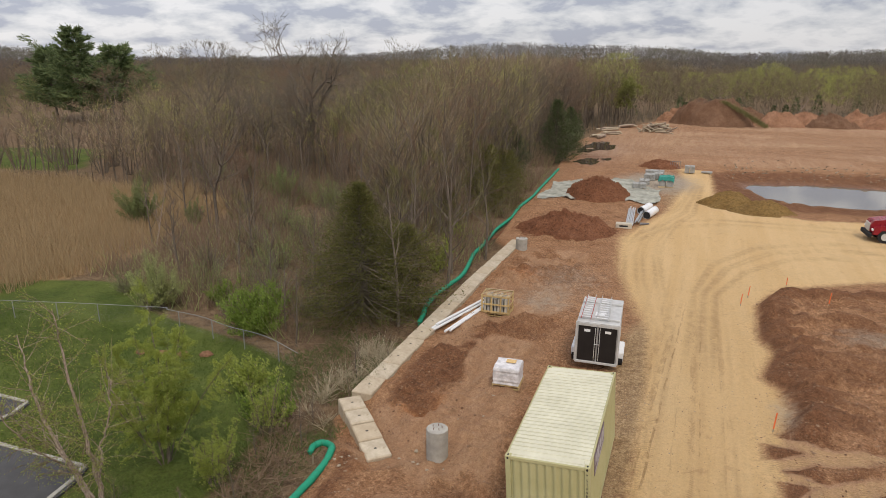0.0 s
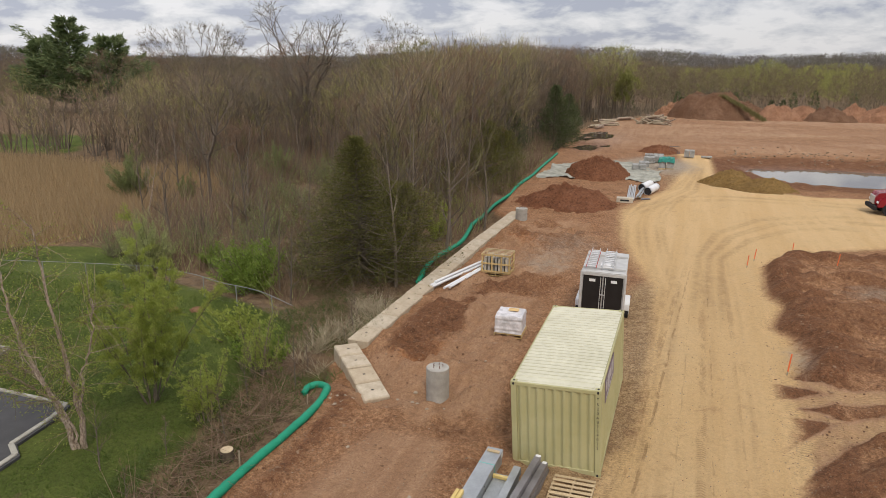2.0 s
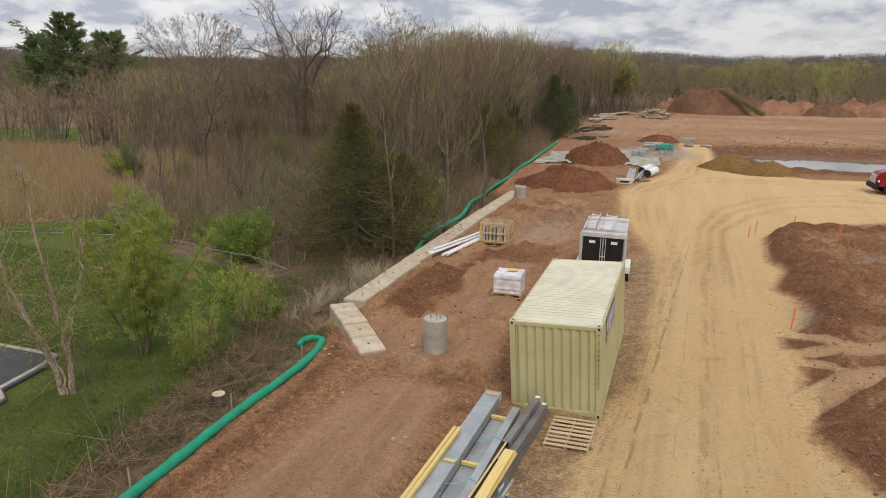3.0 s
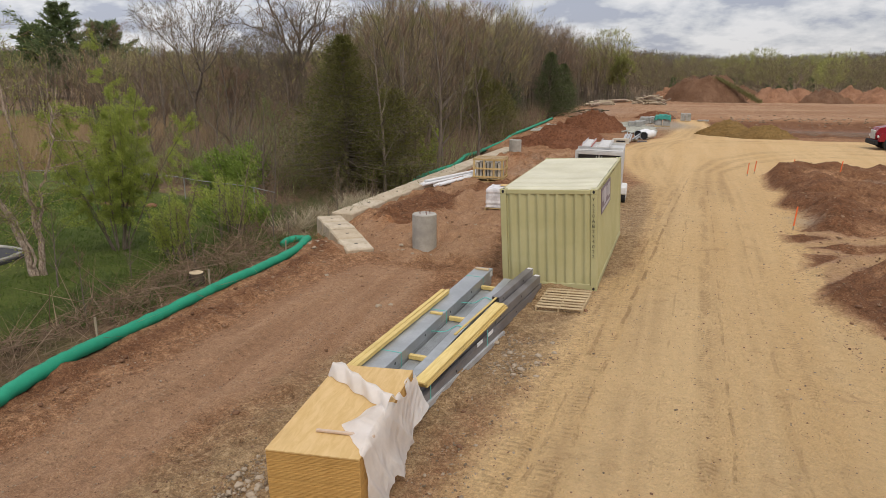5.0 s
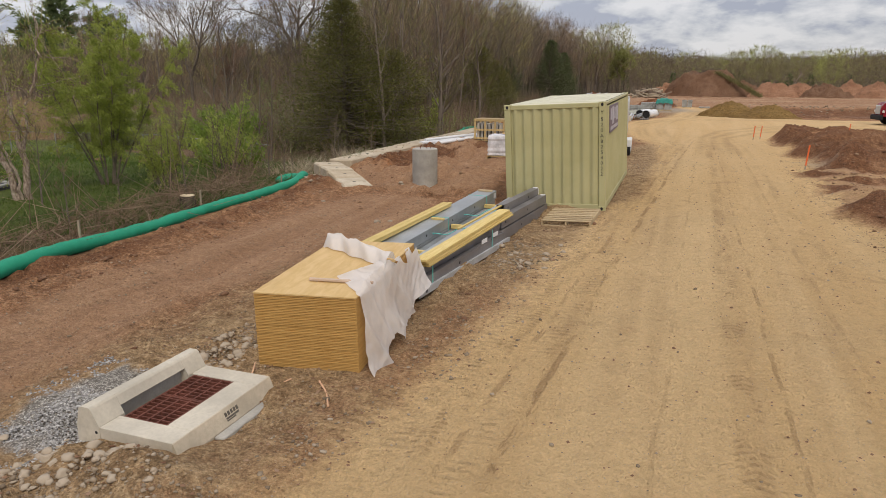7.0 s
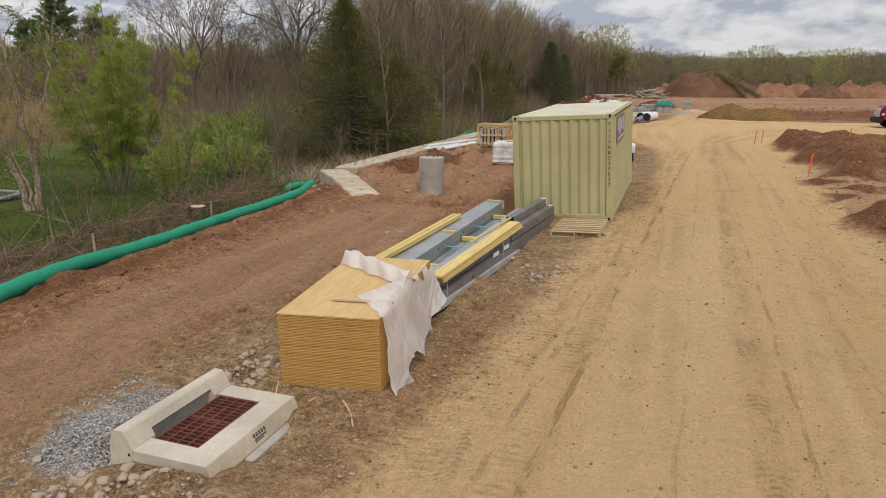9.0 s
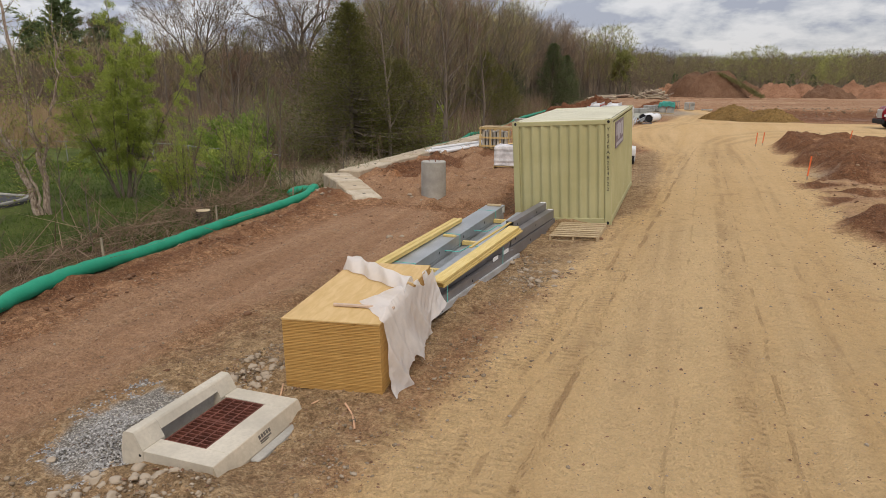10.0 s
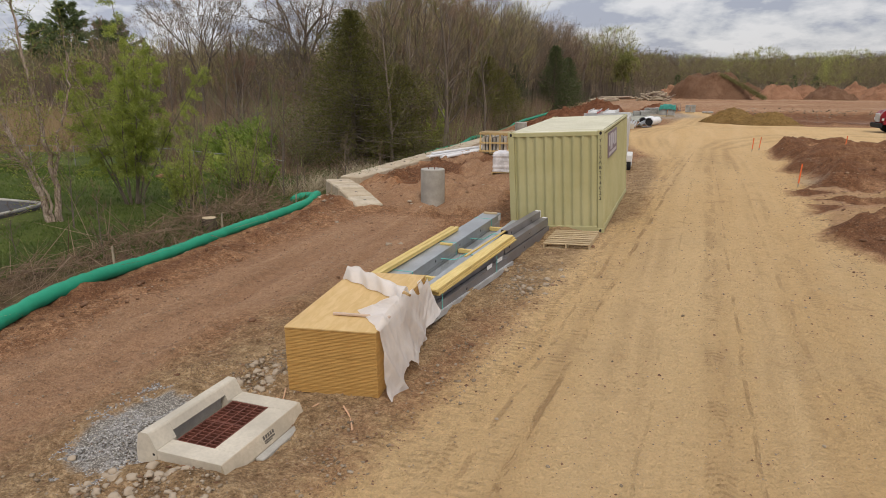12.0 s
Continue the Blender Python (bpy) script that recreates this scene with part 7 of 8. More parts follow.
    part("chassis", boxed((1.9, -0.45, 0.55), (7.6, 0.45, 0.8), 0.02), RUBBER, t)
    prof("dump_bed", [(3.75, 0.95), (3.75, 2.2), (7.7, 2.2), (7.9, 0.95)], -1.15, 1.15, STEEL_DARK, "dull grey bed")


make_truck()

# ---- parking bays and kerbs ----


def slab_from(poly, z0, z1, name, mat, parent=None):
    bm = bmesh.new()
    a = [bm.verts.new((x, y, z1)) for x, y in poly]
    b = [bm.verts.new((x, y, z0)) for x, y in poly]
    bm.faces.new(a)
    for k in range(len(poly)):
        bm.faces.new((b[k], b[(k + 1) % len(poly)], a[(k + 1) % len(poly)], a[k]))
    bmesh.ops.recalc_face_normals(bm, faces=bm.faces[:])
    return part(name, bm, mat, parent)


tagged(slab_from([(-30, -2.15), (-14.25, -2.05), (-13.95, -2.7), (-13.72, -4.35), (-13.1, -4.75), (-13.0, -5.6), (-12.6, -14), (-30, -14)], -0.3, 0.175, "pavement", ASPHALT), "dark smooth asphalt parking bay", "pavement", kind="structure")
tagged(slab_from([(-40, 0.75), (-20.15, 0.5), (-19.85, -0.3), (-20.0, -1.1), (-40, -1.35)], -0.3, 0.175, "pavement", ASPHALT), "dark asphalt parking bay behind the lawn strip", "pavement", kind="structure")


def make_kerb(pts):
    for (x0, y0), (x1, y1) in zip(pts, pts[1:]):
        d = Vector((x1 - x0, y1 - y0, 0))
        n = max(1, round(d.length / 1.9))
        for k in range(n):
            bm = boxed((-0.08, 0.004, -0.3), (0.08, d.length / n - 0.004, 0.095), 0.015)
            b = part("kerb_stone", bm, KERB)
            p = Vector((x0, y0, 0)) + d * (k / n)
            b.matrix_world = pose(p.x - 0.3, p.y - 0.15, 0.12, 0, 0, math.degrees(math.atan2(-d.x, d.y)))
            tagged(b, "pale concrete kerb stone along the asphalt", "kerb", "kerb stones", "structure")


make_kerb([(-30, -2.05), (-14.1, -1.92), (-13.82, -2.7), (-13.6, -4.25), (-12.98, -4.6), (-12.85, -5.6), (-12.45, -14)])
make_kerb([(-38, 0.88), (-20.0, 0.64), (-19.7, -0.3), (-19.9, -1.25), (-38, -1.5)])


# ---- chain-link fence ----
def make_fence():
    t = thing("chain_link_fence", pose(0, 0, 0), "low chain-link fence with grey posts round the lawn", "fence")
    line = curve_points([(-40, 5.8, 0), (-29.9, 8.5, 0), (-22.7, 10.2, 0), (-21.7, 10.1, 0), (-19.4, 9.9, 0), (-17.1, 9.35, 0), (-14.8, 8.97, 0), (-12.1, 7.77, 0)], 48)
    dist, last = 0.0, None
    for k, p in enumerate(line):
        p.z = ground_z(p.x, p.y)
        if last is not None:
            dist += (p - last).length
        if last is None or dist >= 2.3:
            bm = bmesh.new()
            tube(bm, [(p.x, p.y, p.z - 0.3), (p.x, p.y, p.z + 1.06)], 0.026, 8)
            part("post", bm, FENCE, t)
            dist = 0.0
        last = p
    bm = bmesh.new()
    tube(bm, [p + Vector((0, 0, 1.05)) for p in line], 0.017, 6)
    part("top_rail", bm, FENCE, t)
    # diamond mesh as thin crossing wires
    bm = bmesh.new()
    for a, b in zip(line, line[1:]):
        d = b - a
        n = max(1, int(d.length / 0.16))
        for k in range(n):
            for s in (-1, 1):
                p = a + d * ((k + 0.5) / n)
                h = d.normalized() * 0.55 * s
                q0, q1 = p - h * 1.0 + Vector((0, 0, 0.05)), p + h * 1.0 + Vector((0, 0, 1.03))
                u = Vector((0.0006, 0.0006, 0))
                bm.faces.new([bm.verts.new(v) for v in (q0 - u, q0 + u, q1 + u, q1 - u)])
    part("wire_mesh", bm, FENCE, t, "thin diamond wire mesh")


make_fence()

# ---- bare soil on the lawn ----
for x, y, r in ((-17.5, 7.9, 0.34), (-18.6, 7.5, 0.26), (-19.6, 7.2, 0.24), (-20.6, 6.9, 0.3)):
    bm = bmesh.new()
    bmesh.ops.create_icosphere(bm, subdivisions=3, radius=1.0)
    for v in bm.verts:
        v.co *= 1 + 0.35 * noise.noise(v.co * 1.7 + Vector((x, y, 0))) + 0.15 * noise.noise(v.co * 5)
        v.co = Vector((v.co.x * r, v.co.y * r * 0.9, v.co.z * 0.12))
    ob = part("soil_patch", bm, FAR_SOIL, smooth=True)
    ob.location = (x, y, ground_z(x, y) + 0.05)
    tagged(ob, "small patch of bare brown soil on the lawn", "soil patch", "bare patches on the lawn")

# ---- near trees and shrubs ----


def make_birch():
    """Two leaning pale stems and lesser ones from one foot, with fine budding twigs."""
    rnd = random.Random(31)
    t = thing("birch_tree", pose(-11.95, -3.8, ground_z(-11.95, -3.8)), "many-stemmed birch with peeling pale bark and lime buds", "tree")
    twig_h, leaf_h = Heap(), Heap()

    def at(r, f, z):
        """A place by its distance along the lawn's edge, across it, and its height."""
        return Vector((0.943 * r - 0.333 * f, 0.333 * r + 0.943 * f, z))

    stems = ((((-0.12, 0, -0.2), (-0.22, 0, 0.5), (-0.5, 0.1, 1.3), (-0.92, 0.1, 2.3), (-1.35, 0.2, 3.4), (-1.6, 0.3, 4.6), (-1.75, 0.4, 5.8)), 0.10),
             (((0.12, 0, -0.2), (0.16, 0, 0.5), (0.12, 0.1, 1.3), (-0.02, 0.1, 2.3), (-0.16, 0.2, 3.2), (-0.30, 0.2, 4.3), (-0.5, 0.3, 5.6), (-0.55, 0.3, 6.6)), 0.095),
             (((0.13, 0.05, 1.15), (0.26, 0.15, 1.7), (0.32, 0.2, 2.4), (0.60, 0.3, 3.1), (0.72, 0.35, 3.9), (0.78, 0.4, 4.5)), 0.042),
             (((0.0, -0.05, -0.2), (0.02, -0.1, 0.7), (-0.30, -0.25, 1.7), (-0.62, -0.4, 2.5), (-0.95, -0.6, 3.6)), 0.042),
             (((-0.6, 0.1, 1.5), (-1.2, -0.1, 2.1), (-1.9, -0.2, 2.9), (-2.5, -0.2, 3.9)), 0.032),
             (((-0.9, 0.1, 2.3), (-1.7, 0.3, 2.5), (-2.4, 0.4, 3.1)), 0.022))
    for ctrl, r in stems:
        wood_h = Heap()
        st = curve_points([at(*c) for c in ctrl], 22)
        for p in st[1:]:
            p += Vector((rnd.gauss(0, 0.022), rnd.gauss(0, 0.022), 0))
        n, ln = len(st) - 1, (st[-1] - st[0]).length
        wood_h.limb(st, r, 0.014, 8)
        for k in range(int(10 + 4.5 * ln)):
            u = (0.34 if r > 0.05 else 0.2) + (0.66 if r > 0.05 else 0.8) * rnd.random()
            i = min(int(u * n), n - 1)
            c = st[i].lerp(st[i + 1], u * n - i)
            br = bent(c, (st[i + 1] - st[i]).normalized() * 0.6 + 0.9 * rand_dir(rnd), rnd.uniform(0.5, 1.7), 5, rnd, 0.2, -0.03)
            wood_h.limb(br, 0.011, 0.003, 3)
            for _ in range(13):
                w = rnd.random()
                j = min(int(w * 5), 4)
                p = br[j].lerp(br[j + 1], w * 5 - j)
                q = p + ((br[j + 1] - br[j]).normalized() + 0.8 * rand_dir(rnd) - Vector((0, 0, 0.15))).normalized() * rnd.uniform(0.2, 0.65)
                twig_h.spike(p, q, 0.0045)
                for _ in range(6):
                    leaf_h.leaf(p.lerp(q, rnd.random()), rnd.uniform(0.010, 0.022), rnd)
        wood_h.ob("stem", BARK_PALE, t, "peeling pale stem")
    twig_h.ob("crown", TWIG_RED, t)
    leaf_h.ob("foliage", LEAF_LIME, t, "tiny lime buds")


make_birch()


def make_green_tree(x, y, h, seed, label, leafs=60, lean=(0, 0), stems=11, wide=0.40, size=0.02):
    """A slim multi-stemmed young tree, loosely leaved from the foot up."""
    rnd = random.Random(seed)
    t = thing("young_tree", pose(x, y, ground_z(x, y)), label, "tree")
    leaf_h = Heap()
    for k in range(stems):
        wood_h = Heap()
        a = k * 0.6 + rnd.random()
        out = 0.06 if k < 2 else wide * rnd.uniform(0.6, 1.1)
        d = Vector((out * math.cos(a) + lean[0], out * math.sin(a) + lean[1], 1))
        ln = h * (1.05 if k < 1 else rnd.uniform(0.5, 0.9))
        st = bent(Vector((0.15 * math.cos(a), 0.15 * math.sin(a), -0.15)), d, ln, 7, rnd, 0.12, 0.02)
        wood_h.limb(st, 0.04 if k < 2 else 0.026, 0.006, 5)
        for j in range(22):
            u = 0.30 + 0.70 * j / 22
            i = min(int(u * 7), 6)
            c = st[i].lerp(st[i + 1], u * 7 - i)
            br = bent(c, d.normalized() * 0.3 + rand_dir(rnd), h * rnd.uniform(0.09, 0.22) * (1.15 - 0.7 * u), 4, rnd, 0.22, 0.03)
            wood_h.limb(br, 0.008, 0.003, 3)
            # leaves in small tufts along the twig
            for _ in range(leafs // 6):
                w = 0.2 + 0.8 * rnd.random()
                m = min(int(w * 4), 3)
                tuft = br[m].lerp(br[m + 1], w * 4 - m) + rand_dir(rnd) * 0.15 * rnd.random()
                for _ in range(6):
                    leaf_h.leaf(tuft + rand_dir(rnd) * 0.05, size * rnd.uniform(0.5, 1.1), rnd, 1.8)
        wood_h.ob("stem", BARK, t)
    leaf_h.ob("foliage", LEAF_LIME, t, "fresh yellow-green leaves")
    return t


make_green_tree(-12.1, -0.8, 6.2, 41, "slim young tree with fresh yellow-green leaves on the lawn's edge", 300, (-0.03, 0.02), 13, 0.34, 0.020)
make_green_tree(-9.6, -1.2, 2.6, 42, "low leafy sapling growing out of the brush", 48)
make_green_tree(-9.9, 2.0, 3.0, 43, "thin sapling with sparse yellow-green leaves", 24, (0.1, 0))
place(make_shrub(51, 2.2, 2.9, LEAF_GREEN, "broad bright green shrub behind the fence", 70, 230, 0.045), -16.9, 11.6)
place(make_shrub(52, 1.9, 3.4, LEAF_SAGE, "rounded pale sage shrub at the reeds' edge", 80, 200, 0.036), -24.6, 12.4)
place(make_shrub(53, 1.4, 1.9, LEAF_LIME, "loose yellow-green weeds inside the fence", 30, 110, 0.045), -12.8, 5.0)
place(make_shrub(54, 1.9, 4.3, LEAF_DULL, "tall green thicket in the reeds", 70, 260, 0.042), -41.8, 28.9)
place(make_shrub(55, 0.9, 2.9, LEAF_DULL, "narrow green sapling in the reeds", 30, 200, 0.04), -36.8, 30.0)
place(make_shrub(56, 1.9, 4.2, LEAF_DULL, "dull green shrub under bare trees", 50, 230, 0.042), -34.1, 40.3)
place(make_shrub(57, 1.3, 2.0, LEAF_LIME, "small lime shrub under the wood's edge", 20, 100, 0.06), -13.0, 33.0)
place(make_shrub(58, 1.5, 1.5, LEAF_SAGE, "low sage shrub among the reeds", 22, 90, 0.06), -36.5, 8.8)
place(make_shrub(59, 1.6, 1.7, LEAF_GREEN, "low green shrub behind the fence", 34, 110, 0.05), -21.6, 14.6)
place(make_shrub(60, 1.2, 3.0, LEAF_LIME, "lime sapling at the dark wood's edge", 16, 90, 0.06), -11.4, 24.5)
place(make_shrub(61, 1.5, 1.4, LEAF_GREEN, "low weeds at the foot of the brush", 24, 110, 0.05), -10.6, 3.4)


def make_clump(seed, h, material, label, stems=12):
    """A vase of many bare stems from one foot."""
    rnd = random.Random(seed)
    t = thing("bare_clump", pose(0, 0, 0), label, "tree", "bare clumps before the wood")
    twig_h = Heap()
    for k in range(stems):
        wood_h = Heap()
        a, o = k * 2.4 + rnd.random(), rnd.uniform(0.08, 0.42)
        st = bent(Vector((0.35 * math.cos(a), 0.35 * math.sin(a), -0.3)), Vector((o * math.cos(a), o * math.sin(a), 1)), h * rnd.uniform(0.7, 1.05), 6, rnd, 0.08, 0.02)
        wood_h.limb(st, 0.011 * h, 0.008, 4)
        wood_h.ob("stem", BARK, t)
        for j in range(22):
            u = 0.28 + 0.72 * rnd.random()
            i = min(int(u * 6), 5)
            c = st[i].lerp(st[i + 1], u * 6 - i)
            br = bent(c, (st[i + 1] - st[i]).normalized() + 0.55 * rand_dir(rnd), h * rnd.uniform(0.10, 0.26), 2, rnd, 0.1, 0.05)
            twig_h.sliver(br[0], br[2], 0.012, rnd)
            for _ in range(5):
                c = br[0].lerp(br[2], rnd.random())
                twig_h.sliver(c, c + ((br[2] - br[0]).normalized() + 0.7 * rand_dir(rnd) + Vector((0, 0, 0.3))).normalized() * h * rnd.uniform(0.04, 0.11), 0.008, rnd)
    twig_h.ob("crown", material, t, "bare crown of fine twigs")
    return t


CLUMPS = [make_clump(91, 6.2, TWIG_GREY, "many-stemmed bare grey-brown tree beyond the reeds"), make_clump(92, 5.8, TWIG_RED, "many-stemmed bare reddish-brown tree beyond the reeds"), make_clump(93, 6.4, TWIG_GREY, "broad bare grey thicket tree beyond the reeds", 16)]
for k, (x, y, s) in enumerate(((-72.2, 47, 1.05), (-66.8, 48.5, 1.1), (-58, 51.5, 1.15), (-62.5, 48.5, 0.9), (-78, 45.5, 1.0), (-83, 46, 1.0), (-69.5, 53, 1.2), (-53.5, 49, 0.95), (-76, 52, 1.2), (-49, 46, 0.9), (-88, 48, 1.1), (-55, 45.5, 0.7), (-45.5, 43, 0.75), (-81, 53, 1.25), (-92, 51, 1.1), (-64, 55.5, 1.2), (-46, 48.5, 1.0), (-36.5, 46.5, 0.95), (-31, 46, 0.9), (-29.5, 33.5, 0.7), (-38, 36.5, 0.6), (-50, 39, 0.55))):
    place(CLUMPS[k] if k < 3 else copy_thing(CLUMPS[k % 3], pose(0, 0, 0)), x, y, 57.0 * k, s)

low = make_shrub(62, 2.0, 2.6, LEAF_DULL, "dull brown shrub with olive buds before the wood", 60, 36, 0.04)
bare = make_shrub(63, 2.2, 2.8, LEAF_DULL, "leafless brown shrub before the wood", 90, 7, 0.035)
place(low, -21, 17.5)
place(bare, -18.5, 15)
for k, (sx, sy, ss) in enumerate(((-24, 16, 0.9), (-26.5, 19.5, 1.0), (-22.5, 21.5, 1.1), (-27, 25, 1.1), (-23.5, 27, 1.2), (-20, 23.5, 1.1), (-27.5, 30.5, 1.2), (-24.5, 34, 1.2), (-29.5, 41, 1.3), (-34.5, 43, 1.2), (-27, 38.5, 1.2), (-18, 19, 1.0), (-17.5, 25.5, 1.1), (-21, 29, 1.2), (-38.5, 45, 1.3), (-43.5, 46.5, 1.3), (-49, 47, 1.4), (-54, 45, 1.4), (-15.5, 14.5, 0.8), (-33.5, 34, 1.0), (-28.5, 14, 0.7), (-19.5, 12.8, 0.7))):
    place(copy_thing((low, bare)[k % 2], pose(0, 0, 0)), sx, sy, 83.0 * k, ss)

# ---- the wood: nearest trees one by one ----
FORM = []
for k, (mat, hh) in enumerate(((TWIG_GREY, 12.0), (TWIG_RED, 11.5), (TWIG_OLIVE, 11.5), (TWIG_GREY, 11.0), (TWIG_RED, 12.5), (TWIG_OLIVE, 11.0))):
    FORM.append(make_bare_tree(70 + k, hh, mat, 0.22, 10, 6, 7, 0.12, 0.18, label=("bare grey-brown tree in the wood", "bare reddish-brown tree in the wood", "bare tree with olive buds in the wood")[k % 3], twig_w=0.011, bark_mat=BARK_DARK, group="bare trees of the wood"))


CLEARING = [(-62, 20), (-52, 50), (-38, 49), (-28, 45), (-20, 32), (-16.5, 24), (-14.8, 17), (-13.5, 10), (-30, 8)]


def wooded(x, y):
    """Where the wood stands."""
    ok = (inside(SITE, x, y) < np.where(y > 36, -3.6, -1.2)) & (inside(REED, x, y) < 0.5) & (inside(LAWN, x, y) < -5.0) & (inside(MEADOW, x, y) < -1) & (inside(CLEARING, x, y) < 0)
    a = np.degrees(np.arctan2(-(x - 4.0), y + 16.5))
    glade = (a > 44.5) & (a < 54) & (np.hypot(x - 4, y + 16.5) > 100) & (np.hypot(x - 4, y + 16.5) < 172)
    return ok & ~glade & (y > 13 - 0.28 * (x + 12)) | ((y > 152) & (inside(SITE, x, y) < -2))


def tall(x, y):
    """The wood stands lower beyond the reeds than beside the dirt."""
    a = np.degrees(np.arctan2(-(np.asarray(x) - 4.0), np.asarray(y) + 17.0))
    return 1 - 0.29 * sstep(a, 20, 33) * (1 - sstep(np.hypot(x, y), 110, 260))


def in_view(x, y, margin=6.0):
    a = np.degrees(np.arctan2(-(x - 4.0), y + 19.0))
    return (a > -18 - margin * 0.3) & (a < 56 + margin * 0.5)


def scatter(n, r0, r1, seed):
    g = np.random.default_rng(seed)
    r = np.sqrt(g.uniform(r0**2, r1**2, n))
    a = np.radians(g.uniform(-17, 60, n))
    x, y = 4.0 - r * np.sin(a), -17.0 + r * np.cos(a)
    k = wooded(x, y)
    return x[k], y[k], g


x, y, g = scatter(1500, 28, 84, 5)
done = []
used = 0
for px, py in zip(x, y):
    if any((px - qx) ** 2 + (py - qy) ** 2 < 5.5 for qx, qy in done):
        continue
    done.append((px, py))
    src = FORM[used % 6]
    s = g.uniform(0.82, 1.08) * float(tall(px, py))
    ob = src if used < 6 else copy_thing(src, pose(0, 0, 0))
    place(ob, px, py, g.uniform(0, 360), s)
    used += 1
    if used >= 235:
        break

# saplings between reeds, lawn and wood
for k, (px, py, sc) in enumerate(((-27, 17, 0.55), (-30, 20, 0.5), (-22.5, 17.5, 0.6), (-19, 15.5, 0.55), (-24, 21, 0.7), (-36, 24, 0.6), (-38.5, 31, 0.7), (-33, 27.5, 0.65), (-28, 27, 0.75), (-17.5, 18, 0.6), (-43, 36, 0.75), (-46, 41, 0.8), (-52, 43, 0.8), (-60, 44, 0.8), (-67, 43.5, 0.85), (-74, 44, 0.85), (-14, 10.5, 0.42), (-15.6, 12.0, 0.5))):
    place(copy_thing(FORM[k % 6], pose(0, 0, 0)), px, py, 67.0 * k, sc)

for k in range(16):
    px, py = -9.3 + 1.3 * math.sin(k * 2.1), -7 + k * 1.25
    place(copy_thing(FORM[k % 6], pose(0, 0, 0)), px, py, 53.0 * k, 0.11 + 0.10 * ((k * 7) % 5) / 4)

# ---- the wood farther off, as one mass of trees ----


def tri_mesh(name, tris, mat, label, category, kind="stuff", tint=None):
    """Loose triangles, an array of n x 3 x 3; tint is one value a triangle."""
    me = bpy.data.meshes.new(name)
    n = len(tris)
    me.vertices.add(n * 3)
    me.vertices.foreach_set("co", tris.reshape(-1).astype(np.float32))
    me.loops.add(n * 3)
    me.loops.foreach_set("vertex_index", np.arange(n * 3, dtype=np.int32))
    me.polygons.add(n)
    me.polygons.foreach_set("loop_start", np.arange(n, dtype=np.int32) * 3)
    me.update()
    me.validate()
    if tint is not None:
        me.attributes.new("tint", "FLOAT", "POINT").data.foreach_set("value", np.repeat(tint, 3).astype(np.float32))
    me.materials.append(mat)
    return tagged(new(name, me), label, category, kind=kind)


def slivers(p, q, w, g):
    """Thin triangles from p to q."""
    d = q - p
    u = np.cross(d, g.normal(size=p.shape))
    u /= np.linalg.norm(u, axis=1, keepdims=True) + 1e-9
    w = np.asarray(w).reshape(-1, 1)
    return np.stack([p + u * w, p - u * w, q], 1)


TRUNKS = []


def vase_trees(x, y, h, limbs, twigs, w, tint, g, spread=0.22, low=0.22):
    """Trunk, limbs that rise steeply from it, and twigs along the limbs, for every tree."""
    n = len(x)
    h = h * tall(x, y)
    base = np.stack([x, y, land(x, y) - 0.2], -1)
    top = base + np.stack([g.normal(0, 0.05, n) * h, g.normal(0, 0.05, n) * h, h * 0.92], -1)
    for _ in range(2):
        TRUNKS.append(slivers(base, top, 0.0085 * h, g))
    i = np.repeat(np.arange(n), limbs)
    m = len(i)
    s, ang = g.uniform(low, 0.85, m), g.uniform(0, 6.283, m)
    a = base[i] + (top - base)[i] * s[:, None]
    rise = g.uniform(0.9, 2.0, m)
    d = np.stack([np.cos(ang), np.sin(ang), rise], -1)
    ln = np.minimum(h[i] * spread * g.uniform(0.6, 1.25, m), (1.04 - s) * h[i] / rise)
    b = a + d * ln[:, None]
    TRUNKS.append(slivers(a, b, 0.0028 * h[i], g))
    k = np.repeat(np.arange(m), twigs)
    u = g.uniform(0.15, 1.0, len(k))[:, None]
    c = a[k] + (b - a)[k] * u + g.normal(0, 0.012, (len(k), 3)) * h[i][k][:, None]
    e = d[k] / np.linalg.norm(d[k], axis=1, keepdims=True) + g.normal(0, 0.42, (len(k), 3)) + np.array([0, 0, 0.25])
    e /= np.linalg.norm(e, axis=1, keepdims=True)
    tw = h[i][k] * g.uniform(0.04, 0.12, len(k))
    return slivers(c, c + e * tw[:, None], w * g.uniform(0.6, 1.1, len(k)), g), np.clip(tint[i][k] + g.normal(0, 0.05, len(k)), 0, 1)


def round_trees(x, y, h, twigs, w, tint, g, spread=0.36, low=0.1):
    """Far crowns: an uneven body of many short slivers from near the ground to the top."""
    n = len(x)
    h = h * tall(x, y)
    base = np.stack([x, y, land(x, y)], -1)
    TRUNKS.append(slivers(base, base + np.stack([g.normal(0, 0.3, n), g.normal(0, 0.3, n), h * 0.9], -1), 0.007 * h, g))
    i = np.repeat(np.arange(n), twigs)
    m = len(i)
    ang, s = g.uniform(0, 6.283, m), g.uniform(0, 1, m) ** 0.7
    lump = 1 + 0.25 * np.sin(3 * ang + 7 * s + i * 1.7) + 0.15 * np.sin(5 * ang - 11 * s + i)
    r = h[i] * spread * np.sqrt(np.clip(1 - ((s - 0.55) / 0.5) ** 2, 0.02, 1)) * lump * g.uniform(0.25, 1, m) ** 0.5
    p = base[i] + np.stack([r * np.cos(ang), r * np.sin(ang), h[i] * (low + (1 - low) * s)], -1)
